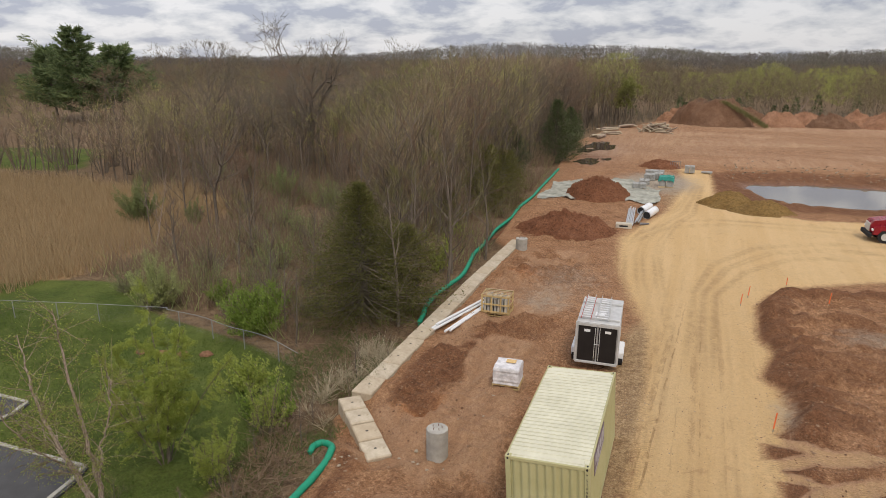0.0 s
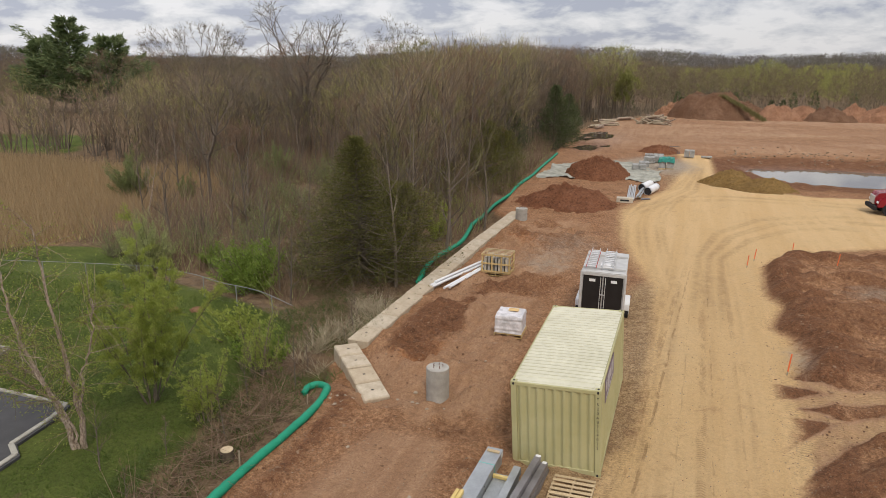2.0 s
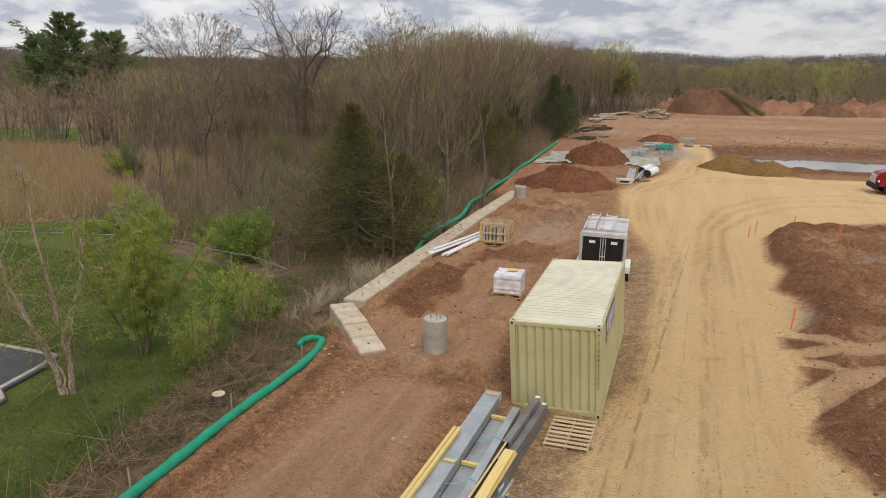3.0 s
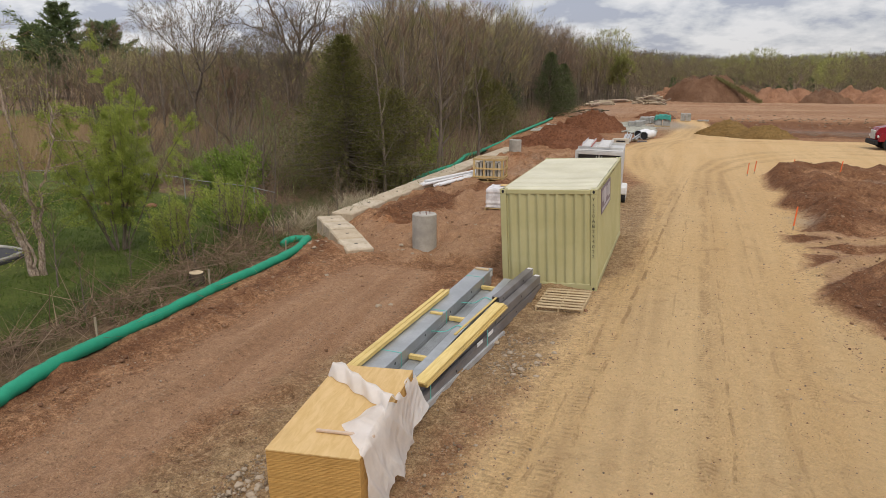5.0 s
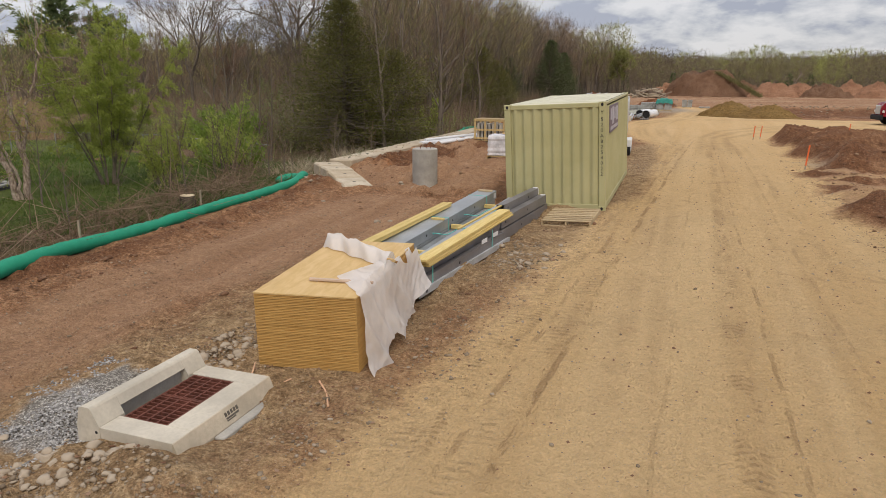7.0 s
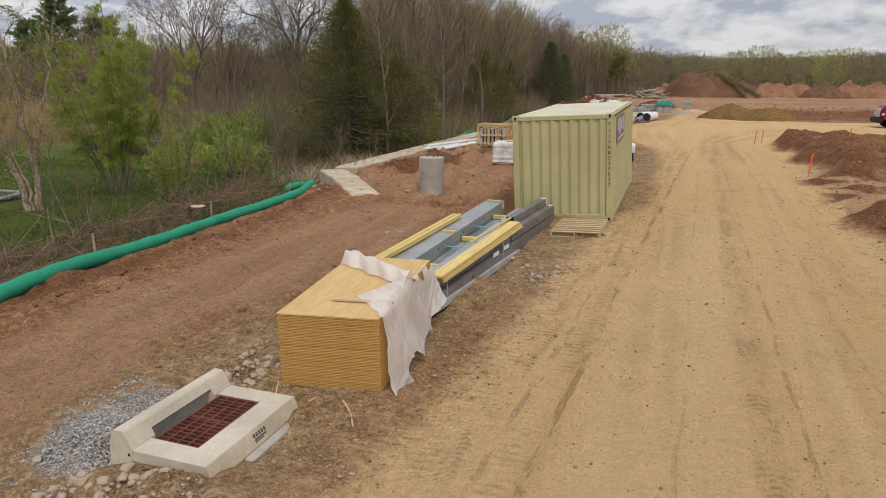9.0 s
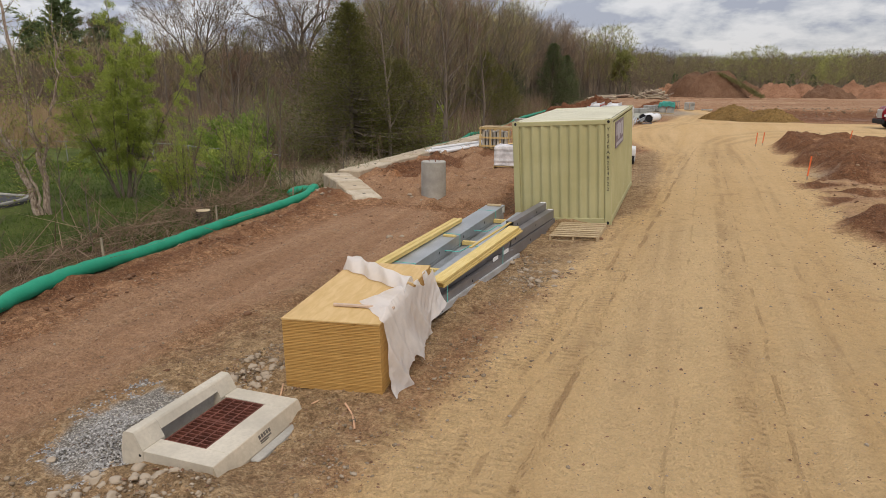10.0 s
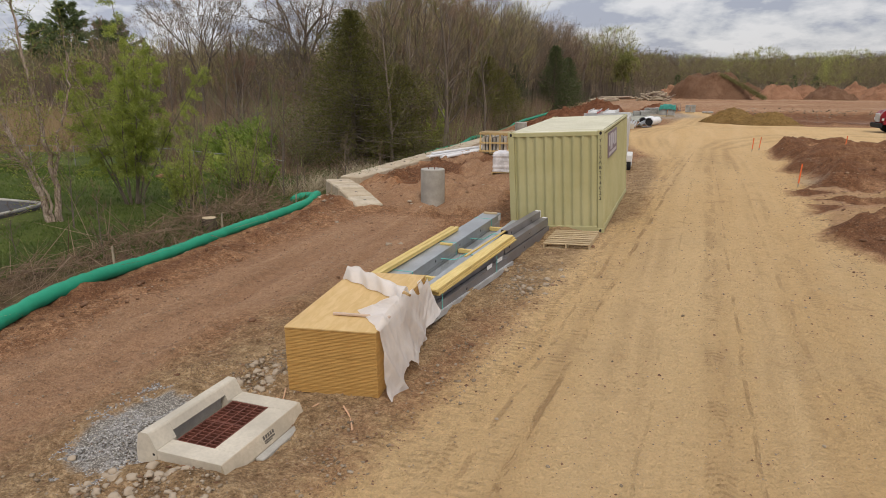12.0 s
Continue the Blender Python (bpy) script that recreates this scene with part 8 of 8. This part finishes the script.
    d = np.stack([0.5 * np.cos(ang), 0.5 * np.sin(ang), np.full(m, 0.7)], -1) + g.normal(0, 0.6, (m, 3))
    ln = h[i] * g.uniform(0.03, 0.07, m)
    return slivers(p, p + d * ln[:, None], w * g.uniform(0.5, 1.1, m), g), np.clip(tint[i] + g.normal(0, 0.06, m), 0, 1)


def patches(x, y, g, bias=0.0):
    """Kinds of tree stand together in patches."""
    return np.clip(0.42 + 0.34 * fbm(x * 0.035 + 3, y * 0.035, 2) + g.normal(0, 0.17, len(x)) + bias, 0, 1)


WOOD_NEAR = mixed_wood("mixed_bare_twigs", ((0.214, 0.149, 0.102), (0.297, 0.218, 0.153), (0.339, 0.262, 0.180), (0.328, 0.284, 0.140), (0.359, 0.341, 0.126)))
WOOD_FAR = mixed_wood("mixed_budding_crowns", ((0.157, 0.113, 0.082), (0.205, 0.152, 0.106), (0.235, 0.193, 0.118), (0.267, 0.255, 0.109), (0.410, 0.428, 0.123)), 0.35)
# hill crowns are greyed and evened, air haze put into their tones
WOOD_HILL = mixed_wood("haze_toned_hill_crowns", ((0.132, 0.115, 0.114), (0.159, 0.139, 0.127), (0.171, 0.161, 0.127), (0.189, 0.186, 0.130)), 0.25)

# a belt along the edge of the dirt
g = np.random.default_rng(80)
x, y = g.uniform(-36, -13.2, 1500), g.uniform(24, 130, 1500)
m = wooded(x, y) & (inside(SITE, x, y) > -18) & (inside(SITE, x, y) < -2.6)
m &= (inside(SITE, x, y) < -5.5) | ((y < 36) | (y > 92) | ((y > 57) & (y < 68)))
x, y = x[m][:380], y[m][:380]
tris, tint = vase_trees(x, y, g.uniform(10.0, 13.6, len(x)) * (1 - 0.3 * sstep(inside(SITE, x, y), -5, -2.5) * (1 - sstep(y, 55, 75))) * (1 + 0.14 * sstep(y, 55, 80)), 20, 18, 0.0125, patches(x, y, g), g, 0.2, 0.16)
tri_mesh("edge_woodland", tris, WOOD_NEAR, "belt of bare trees along the dirt", "woodland", tint=tint)
# the wood behind
x, y, g = scatter(1900, 76, 170, 20)
k = (y < 148) | (x < -16)
x, y = x[k], y[k]
tris, tint = vase_trees(x, y, g.uniform(10.0, 14.0, len(x)) * (1 + 0.10 * sstep(x, -45, -25)), 16, 13, 0.026, patches(x, y, g, 0.17), g, 0.24)
tri_mesh("far_woodland", tris, WOOD_NEAR, "far mass of bare trees with the first buds", "woodland", tint=tint)
x, y, g = scatter(1900, 160, 320, 30)
low = 1 - 0.2 * sstep(x, -14, 0)
tris, tint = round_trees(x, y, g.uniform(9.5, 13.6, len(x)) * low, 260, 0.058, 0.85 * patches(x, y, g, 0.0), g, 0.3, 0.06)
tri_mesh("far_woodland", tris, WOOD_FAR, "distant mass of bare and budding trees", "woodland", tint=tint)
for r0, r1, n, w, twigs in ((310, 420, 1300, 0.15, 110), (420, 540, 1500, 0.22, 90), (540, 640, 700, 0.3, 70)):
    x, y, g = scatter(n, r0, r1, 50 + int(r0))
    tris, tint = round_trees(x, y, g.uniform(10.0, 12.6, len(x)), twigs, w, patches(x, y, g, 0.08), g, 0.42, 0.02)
    tri_mesh("hill_woodland", tris, WOOD_HILL, "grey-brown woods on the far hills, haze in their colour", "woodland", tint=tint)

# trees in young leaf behind the spoil heaps and at the wood's end
g = np.random.default_rng(61)
lx = np.array([-12.4, 21.4, 14.5, 17.5, 27, 33, 36.5, 43, 48, 9.0, 25, 40, 54, 3, -6, -18, -22, -16, -26])
ly = np.array([136, 186, 178, 188, 181, 190, 176, 186, 178, 182, 196, 196, 184, 172, 168, 128, 140, 150, 120.0])
lh = np.array([14.9, 12.6, 10.6, 11.4, 10.2, 11.2, 10.0, 11.6, 10.4, 10.0, 11.5, 11.8, 11, 10.5, 10.5, 13, 12, 12, 12.5])
tris, tint = round_trees(lx, ly, lh, 1500, 0.05, g.uniform(0.72, 0.95, len(lx)), g, 0.36, 0.25)
tint[:1500] = np.clip(tint[:1500] + 0.1, 0, 1)
tri_mesh("budding_woodland", tris, WOOD_FAR, "yellow-green trees in young leaf before the far wood", "woodland", tint=tint)
tri_mesh("far_trunks", np.concatenate(TRUNKS), BARK_DARK, "grey-brown trunks and limbs of the far wood", "woodland")

# dark evergreens before the far wood
x, y, g = scatter(900, 120, 330, 63)
k = (g.random(len(x)) < 0.05) | ((y > 152) & (y < 178) & (g.random(len(x)) < 0.42))
x, y = x[k], y[k]
n = len(x)
i = np.repeat(np.arange(n), 420)
h = g.uniform(3.5, 6.8, n)
s = g.uniform(0.02, 1, len(i)) ** 1.2
r = h[i] * 0.30 * (1 - s) ** 0.8 * np.sqrt(g.uniform(0.1, 1, len(i))) + 0.05
a = g.uniform(0, 6.283, len(i))
p = np.stack([x[i] + r * np.cos(a), y[i] + r * np.sin(a), land(x, y)[i] + h[i] * s], -1)
d = np.stack([np.cos(a) * 0.5, np.sin(a) * 0.5, np.full(len(i), 0.1)], -1) + g.normal(0, 0.2, p.shape)
tri_mesh("far_evergreens", slivers(p, p + d * 0.7, 0.09, g), NEEDLE_DARK, "dark evergreens among the far bare wood", "woodland")
# a pale dead tree leaning out behind the spoil
dead = make_bare_tree(94, 8.0, BARK_PALE, 0.22, 6, 4, 3, 0.16, 0.35, label="pale dead tree leaning out behind the spoil heaps", bark_mat=BARK_PALE, twig_w=0.03)
dead.matrix_world = pose(24.5, 152, ground_z(24.5, 152), 0, 24, 0)

# ---- reeds, brush, thickets, grass ----


def blades(x, y, h, w, lean, g, z=None):
    z = land(x, y) if z is None else z
    p = np.stack([x, y, z - 0.05], -1)
    q = p + np.stack([g.normal(0, lean, len(x)), g.normal(0, lean, len(x)), np.ones(len(x))], -1) * h[:, None]
    return slivers(p, q, w, g)


g = np.random.default_rng(66)
u = g.random(1500)
x, y = 9.2 + 8.5 * u + g.normal(0, 0.4, 1500), 137.5 - 2.5 * u + g.normal(0, 0.6, 1500)
tri_mesh("bank_brush", blades(x, y, g.uniform(0.3, 0.7, 1500), 0.05, 0.6, g, z=land(x, y) + 4.8 * (1 - u) ** 0.9), TWIG_OLIVE, "olive brush strip down the flank of a spoil heap", "brush")
u = g.random(160)
x, y = 2.6 + 9 * u, 140 + g.normal(0, 0.8, 160)
tri_mesh("heap_branches", blades(x, y, g.uniform(0.5, 1.6, 160), 0.05, 1.1, g, z=land(x, y) + 5.1 - 1.2 * np.abs(u - 0.6) * 2), BARK, "torn branches sticking out of a spoil heap", "branches")

g = np.random.default_rng(91)
x, y = g.uniform(-95, -22, 120000), g.uniform(2, 48, 120000)
k = (inside(REED, x, y) > 0.2 + 1.2 * vnoise(x * 0.3, y * 0.3)) & in_view(x, y)
x, y = x[k][:62000], y[k][:62000]
tri_mesh("reeds", blades(x, y, g.uniform(0.7, 1.8, len(x)) * (1 + 0.35 * vnoise(x * 0.15, y * 0.15)), 0.011 + 0.0002 * np.hypot(x, y), 0.27, g), STRAW, "wide bed of dry tan reeds", "reeds")

# dead brush on the bank between sock and lawn
SKIRT = [(-6.75, -14), (-7.15, -8), (-7.25, -3), (-7.3, 0.5), (-8.4, 1.2), (-9.0, 5.2), (-9.3, 12), (-10.5, 16), (-14, 15), (-14.5, 10.5), (-10.8, 7.2), (-9.9, 3), (-8.9, 0), (-8.6, -4), (-8.3, -9), (-7.8, -14)]
x, y = g.uniform(-16, -6.5, 60000), g.uniform(-14, 16, 60000)
k = (inside(SKIRT, x, y) > 0.25 * g.random(60000) + 0.1) & ((y < 4.5) | (g.random(60000) < 0.35))
x, y = x[k][:3000], y[k][:3000]
low = g.random(len(x)) < 0.55
tri_mesh("dead_brush", blades(x, y, np.where(low, g.uniform(0.2, 0.6, len(x)), g.uniform(0.25, 0.65, len(x))), np.where(low, 0.007, 0.008), np.where(low, 1.6, 0.5)[:, None][:, 0], g), TWIG_BRUSH, "tangled dead brush and brambles on the bank", "brush")
x, y = x[::6] - 0.5 * g.random(len(x[::6])), y[::6]
k = (y < 3) | (g.random(len(x)) < 0.3)
x, y = x[k], y[k]
tri_mesh("dry_weeds", blades(x, y, g.uniform(0.3, 0.95, len(x)), 0.006, 0.25, g), STRAW, "pale dry weed stalks among the brush", "weeds")
# fallen sticks
m = 900
k = g.integers(0, len(x), m)
p = np.stack([x[k], y[k], land(x[k], y[k]) + g.uniform(0.03, 0.35, m)], -1)
d = np.stack([g.normal(0, 1, m), g.normal(0, 1, m), g.normal(0, 0.5, m)], -1)
d *= (g.uniform(0.4, 2.1, m) / np.linalg.norm(d, axis=1))[:, None]
tri_mesh("fallen_sticks", np.concatenate([slivers(p, p + d, 0.011, g), slivers(p, p + d, 0.011, g)]), TWIG_BRUSH, "brown fallen sticks lying in the brush", "sticks")
# dry cattail clumps by the wall's end
cx, cy = g.uniform(-10.3, -8.8, 26), g.uniform(4.4, 11.5, 26)
k = np.repeat(np.arange(26), 42)
x, y = cx[k] + g.normal(0, 0.16, len(k)), cy[k] + g.normal(0, 0.16, len(k))
tri_mesh("cattail_clumps", blades(x, y, g.uniform(0.45, 1.0, len(k)), 0.018, 0.8, g), CATTAIL, "bent clumps of pale dry cattails", "cattails")
# green undergrowth in the brush
x, y = g.uniform(-16, -7.4, 30000), g.uniform(-12, 13, 30000)
k = (inside(SKIRT, x, y) > -1.3) & (vnoise(x * 0.45 + 3, y * 0.45) > -0.1)
x, y = x[k][:20000], y[k][:20000]
tri_mesh("green_weeds", blades(x, y, g.uniform(0.08, 0.45, len(x)), 0.014, 0.8, g), LEAF_DARK, "fresh green weeds in the brush", "weeds")
# thickets under the wood's edge
x, y = g.uniform(-60, -9.5, 90000), g.uniform(8, 75, 90000)
s = inside(SITE, x, y)
k = (s < -1.0) & (inside(LAWN, x, y) < -0.8) & (inside(REED, x, y) < -0.3) & in_view(x, y) & (vnoise(x * 0.35, y * 0.35) > -0.25)
x, y = x[k][:44000], y[k][:44000]
tri_mesh("undergrowth", blades(x, y, g.uniform(0.6, 3.2, len(x)), 0.007 + 0.0002 * np.hypot(x, y), 0.28, g), TWIG_BRUSH, "bare brown undergrowth below the wood", "undergrowth")
x, y = x[::6], y[::6]
tri_mesh("budding_undergrowth", blades(x, y, g.uniform(0.5, 2.2, len(x)), 0.022, 0.45, g), LEAF_SAGE, "olive-green budding undergrowth below the wood", "undergrowth")
n = 16000
x, y = g.uniform(-45, 60, n), g.uniform(72, 172, n)
s = inside(SITE, x, y)
k = (s < -2.0) & (s > -22)
x, y = x[k], y[k]
tri_mesh("edge_undergrowth", blades(x, y, g.uniform(0.8, 3.4, len(x)), 0.05, 0.3, g), TWIG_DARK, "bare brown undergrowth along the wood's edge", "undergrowth")
# grass blades
x, y = g.uniform(-34, -9.6, 90000), g.uniform(-14, 9.5, 90000)
paved = ((x < -12.6) & (y < -1.9)) | ((x < -19.4) & (y < 1.1) & (y > -1.7))
k = (inside(LAWN, x, y) > -0.5) & ~paved & in_view(x, y)
x, y = x[k][:60000], y[k][:60000]
tri_mesh("grass", blades(x, y, g.uniform(0.05, 0.16, len(x)), 0.012 + 0.0004 * np.hypot(x, y), 0.5, g), GRASS, "mown green grass of the lawn", "grass")

# ---- loose stones and clods ----
_ico = bmesh.new()
bmesh.ops.create_icosphere(_ico, subdivisions=1, radius=1.0)
ICO_V = np.array([v.co[:] for v in _ico.verts])
ICO_F = np.array([[v.index for v in f.verts] for f in _ico.faces])
_ico.free()


OCT_V = np.array([(1, 0, 0), (-1, 0, 0), (0, 1, 0), (0, -1, 0), (0, 0, 1), (0, 0, -0.6)], float)
OCT_F = np.array([(0, 2, 4), (2, 1, 4), (1, 3, 4), (3, 0, 4)])


def pebbles(name, x, y, size, mat, label, category, g, flat=0.6, sink=0.25, z=None, fine=False):
    """Many small uneven stones as one mesh."""
    n = len(x)
    FV, FF = (OCT_V, OCT_F) if fine else (ICO_V, ICO_F)
    z = land(x, y) if z is None else z
    a = g.uniform(0, 6.283, n)
    v = np.repeat(FV[None], n, 0) * (1 + 0.28 * g.uniform(-1, 1, (n, len(FV), 1)))
    v = v * np.stack([g.uniform(0.7, 1.3, n), g.uniform(0.6, 1.0, n), g.uniform(0.35, flat + 0.2, n)], -1)[:, None] * size[:, None, None]
    c, s = np.cos(a)[:, None], np.sin(a)[:, None]
    v = np.stack([v[..., 0] * c - v[..., 1] * s, v[..., 0] * s + v[..., 1] * c, v[..., 2]], -1)
    v += np.stack([x, y, z + size * sink], -1)[:, None]
    f = (FF[None] + (np.arange(n) * len(FV))[:, None, None]).reshape(-1, 3)
    me = bpy.data.meshes.new(name)
    me.vertices.add(n * len(FV))
    me.vertices.foreach_set("co", v.reshape(-1))
    me.loops.add(f.size)
    me.loops.foreach_set("vertex_index", f.ravel())
    me.polygons.add(len(f))
    me.polygons.foreach_set("loop_start", np.arange(len(f)) * 3)
    me.update()
    me.materials.append(mat)
    return tagged(new(name, me), label, category, kind="stuff")


def stone_mat(name, a, b, c):
    m = Mat(name, 0.9)
    r = m.island()
    col = m.mix(m.step(r, 0.0, 0.6), a, b)
    col = m.mix(m.step(r, 0.72, 0.9), col, c)
    m.colour(m.mix(m.math("MULTIPLY", m.noise(30, 3), 0.4), col, tuple(v * 0.6 for v in a)))
    return m.m


STONE = stone_mat("field_stone", (0.19, 0.14, 0.095), (0.34, 0.265, 0.185), (0.47, 0.385, 0.29))
GRAVEL = stone_mat("blue_grey_gravel", (0.20, 0.19, 0.18), (0.40, 0.385, 0.365), (0.60, 0.58, 0.55))
CLOD = stone_mat("clay_clods", (0.15, 0.075, 0.042), (0.27, 0.152, 0.09), (0.38, 0.25, 0.16))

g = np.random.default_rng(17)
# over the dirt, thicker along the plywood and the steel
x, y = g.uniform(-7, 9, 6500), g.uniform(-15, 20, 6500)
keep = (inside(SITE, x, y) > 0.3) & ((inside(WORKED, x, y) < 0.3) | (g.random(6500) < 0.2)) & ((inside(ROAD, x, y) < 0) | (g.random(6500) < 0.35))
x, y = x[keep], y[keep]
pebbles("pebbles", x, y, 0.006 + 0.022 * g.random(len(x)) ** 2, STONE, "scattered small tan stones on the dirt", "stones", g)
x, y = g.uniform(-6, 9, 5000), g.uniform(-15, -1, 5000)
keep = (inside(SITE, x, y) > 0.3) & (g.random(5000) < np.where(inside(ROAD, x, y) > 0.5, 0.45, 1.0))
x, y = x[keep], y[keep]
pebbles("grit_stones", x, y, 0.005 + 0.012 * g.random(len(x)) ** 2, STONE, "fine stone grit strewn over the near dirt", "stones", g, fine=True)
px, py = [], []
for cx, cy, rx, ry, n in ((1.45, -4.4, 0.5, 1.1, 900), (-1.05, -9.6, 0.4, 1.0, 800), (1.5, -8.3, 0.7, 1.6, 200), (-0.6, -12.7, 1.0, 0.4, 700), (0.5, -12.5, 0.5, 0.4, 90), (-0.9, -0.5, 0.4, 1.5, 110), (3.1, 8.5, 0.7, 1.5, 90), (0.9, -11.0, 0.5, 0.8, 120)):
    px.append(g.normal(cx, rx * 0.6, n))
    py.append(g.normal(cy, ry * 0.6, n))
x, y = np.concatenate(px), np.concatenate(py)
pebbles("gravel_patches", x, y, 0.006 + 0.028 * g.random(len(x)) ** 2, STONE, "patches of broken stone beside the stacked steel", "stones", g)
# clods of clay along wall, berm and spoil
x, y = g.uniform(-8, 18, 60000), g.uniform(-14, 28, 60000)
wgt = sstep(1.0 - np.abs(x + 6.0), 0, 0.8) * (y < 20) * 0.5 + sstep(inside(SPOIL, x, y), -0.3, 0.6) * 0.22 + np.exp(-(((x + 4.7) / 1.6) ** 2 + ((y - 5) / 2.4) ** 2)) * 0.35 + 0.02
keep = (g.random(60000) < wgt) & (inside(SITE, x, y) > 0.15) & (inside(ROAD, x, y) < 0.2)
x, y = x[keep][:9000], y[keep][:9000]
pebbles("clay_clods", x, y, 0.012 + 0.055 * g.random(len(x)) ** 3, CLOD, "clods of red clay strewn over the dirt", "clods", g)
# crumbs of clay and specks of stone all over the dirt
x, y = g.uniform(-7, 9.5, 60000), g.uniform(-14, 14, 60000)
near = 1 - 0.75 * sstep(y, -6, 12)
keep = (inside(SITE, x, y) > 0.2) & (g.random(60000) < np.where(inside(ROAD, x, y) > 0.3, 0.10, 0.85) * near)
x, y = x[keep], y[keep]
kind = g.random(len(x)) < 0.3
pebbles("clay_crumbs", x[~kind], y[~kind], 0.008 + 0.02 * g.random((~kind).sum()) ** 2, CLOD, "crumbs of red clay all over the dirt", "clods", g, fine=True)
pebbles("stone_specks", x[kind], y[kind], 0.006 + 0.012 * g.random(kind.sum()) ** 2, STONE, "specks of pale stone in the dirt", "stones", g, fine=True)
# stones on the far bank of the pond
n = 420
x, y = g.uniform(8, 40, n), g.normal(77, 3.5, n)
keep = inside(POND, x, y) < -1.2
pebbles("bank_stones", x[keep], y[keep], g.uniform(0.05, 0.17, keep.sum()), STONE, "pale stones strewn over the pond's far bank", "stones", g)
# blue-grey gravel apron behind the storm drain
n = 8000
a, r = g.uniform(0, 6.283, n), np.sqrt(g.random(n))
x, y = -1.72 + 0.68 * r * np.cos(a) + 0.08 * g.normal(size=n) * (r > 0.8), -11.42 + 1.12 * r * np.sin(a)
hump = 0.03 * np.clip(1 - (((x + 1.5) / 0.75) ** 2 + ((y + 11.35) / 1.05) ** 2), 0, 1)
keep = x < -1.1
pebbles("gravel_apron", x[keep], y[keep], g.uniform(0.007, 0.017, keep.sum()), GRAVEL, "blue-grey crushed gravel heaped behind the drain", "gravel", g, z=(land(x, y) + hump)[keep])

# larger stones, one by one
rnd = random.Random(77)
forms = []
for k in range(5):
    bm = bmesh.new()
    bmesh.ops.create_icosphere(bm, subdivisions=2, radius=1.0)
    for v in bm.verts:
        v.co *= 1 + 0.75 * noise.noise(v.co * 1.3 + Vector((k * 9, 0, 0))) + 0.4 * noise.noise(v.co * 3.1)
        v.co.z *= 0.62
    me = bpy.data.meshes.new("stone")
    bm.to_mesh(me)
    bm.free()
    me.polygons.foreach_set("use_smooth", [True] * len(me.polygons))
    me.materials.append(STONE)
    forms.append(me)
spots = [(-0.98 + rnd.gauss(0, 0.22), -9.7 + rnd.gauss(0, 0.55), rnd.uniform(0.018, 0.05)) for _ in range(55)]
spots += [(-0.75 + rnd.gauss(0, 0.55), -12.5 + rnd.gauss(0, 0.25), rnd.uniform(0.015, 0.05)) for _ in range(30)]
spots += [(1.45 + rnd.gauss(0, 0.3), -4.4 + rnd.gauss(0, 0.7), rnd.uniform(0.03, 0.06)) for _ in range(16)]
spots += [(rnd.uniform(-5, -2), rnd.uniform(-3, 8), rnd.uniform(0.03, 0.07)) for _ in range(14)]
spots += [(-6.2 + rnd.gauss(0, 0.2), rnd.uniform(0.8, 2.0), rnd.uniform(0.03, 0.055)) for _ in range(6)]
spots += [(-0.95 + rnd.gauss(0, 0.22), -12.25 + rnd.gauss(0, 0.14), rnd.uniform(0.03, 0.06)) for _ in range(22)]
spots += [(-0.9 + rnd.gauss(0, 0.18), -10.0 + rnd.gauss(0, 0.35), rnd.uniform(0.03, 0.065)) for _ in range(14)]
for sx, sy, r in spots:
    ob = new("stone", rnd.choice(forms))
    ob.matrix_world = pose(sx, sy, ground_z(sx, sy) + r * 0.25, 0, 0, rnd.uniform(0, 360)) @ Matrix.Diagonal((r * rnd.uniform(0.9, 1.4), r, r, 1))
    tagged(ob, "rounded tan field stone half sunk in the dirt", "stone", "field stones")
# torn orange strapping on the ground before the plywood
for k, pts in enumerate((((-0.55, -10.2), (-0.35, -10.35), (-0.05, -10.3), (0.1, -10.22)), ((-0.5, -10.05), (-0.42, -10.3), (-0.6, -10.45)), ((0.45, -10.2), (0.62, -10.35), (0.78, -10.6)))):
    bm = bmesh.new()
    tube(bm, curve_points([(px, py, ground_z(px, py) + 0.03 + 0.03 * math.sin(i * 2 + k)) for i, (px, py) in enumerate(pts)], 14), 0.011, 5)
    tagged(part("torn_strap", bm, plain("pale_orange_strap", (0.66, 0.40, 0.25), 0.6)), "torn pale orange strap lying on the dirt", "strap", "torn straps")
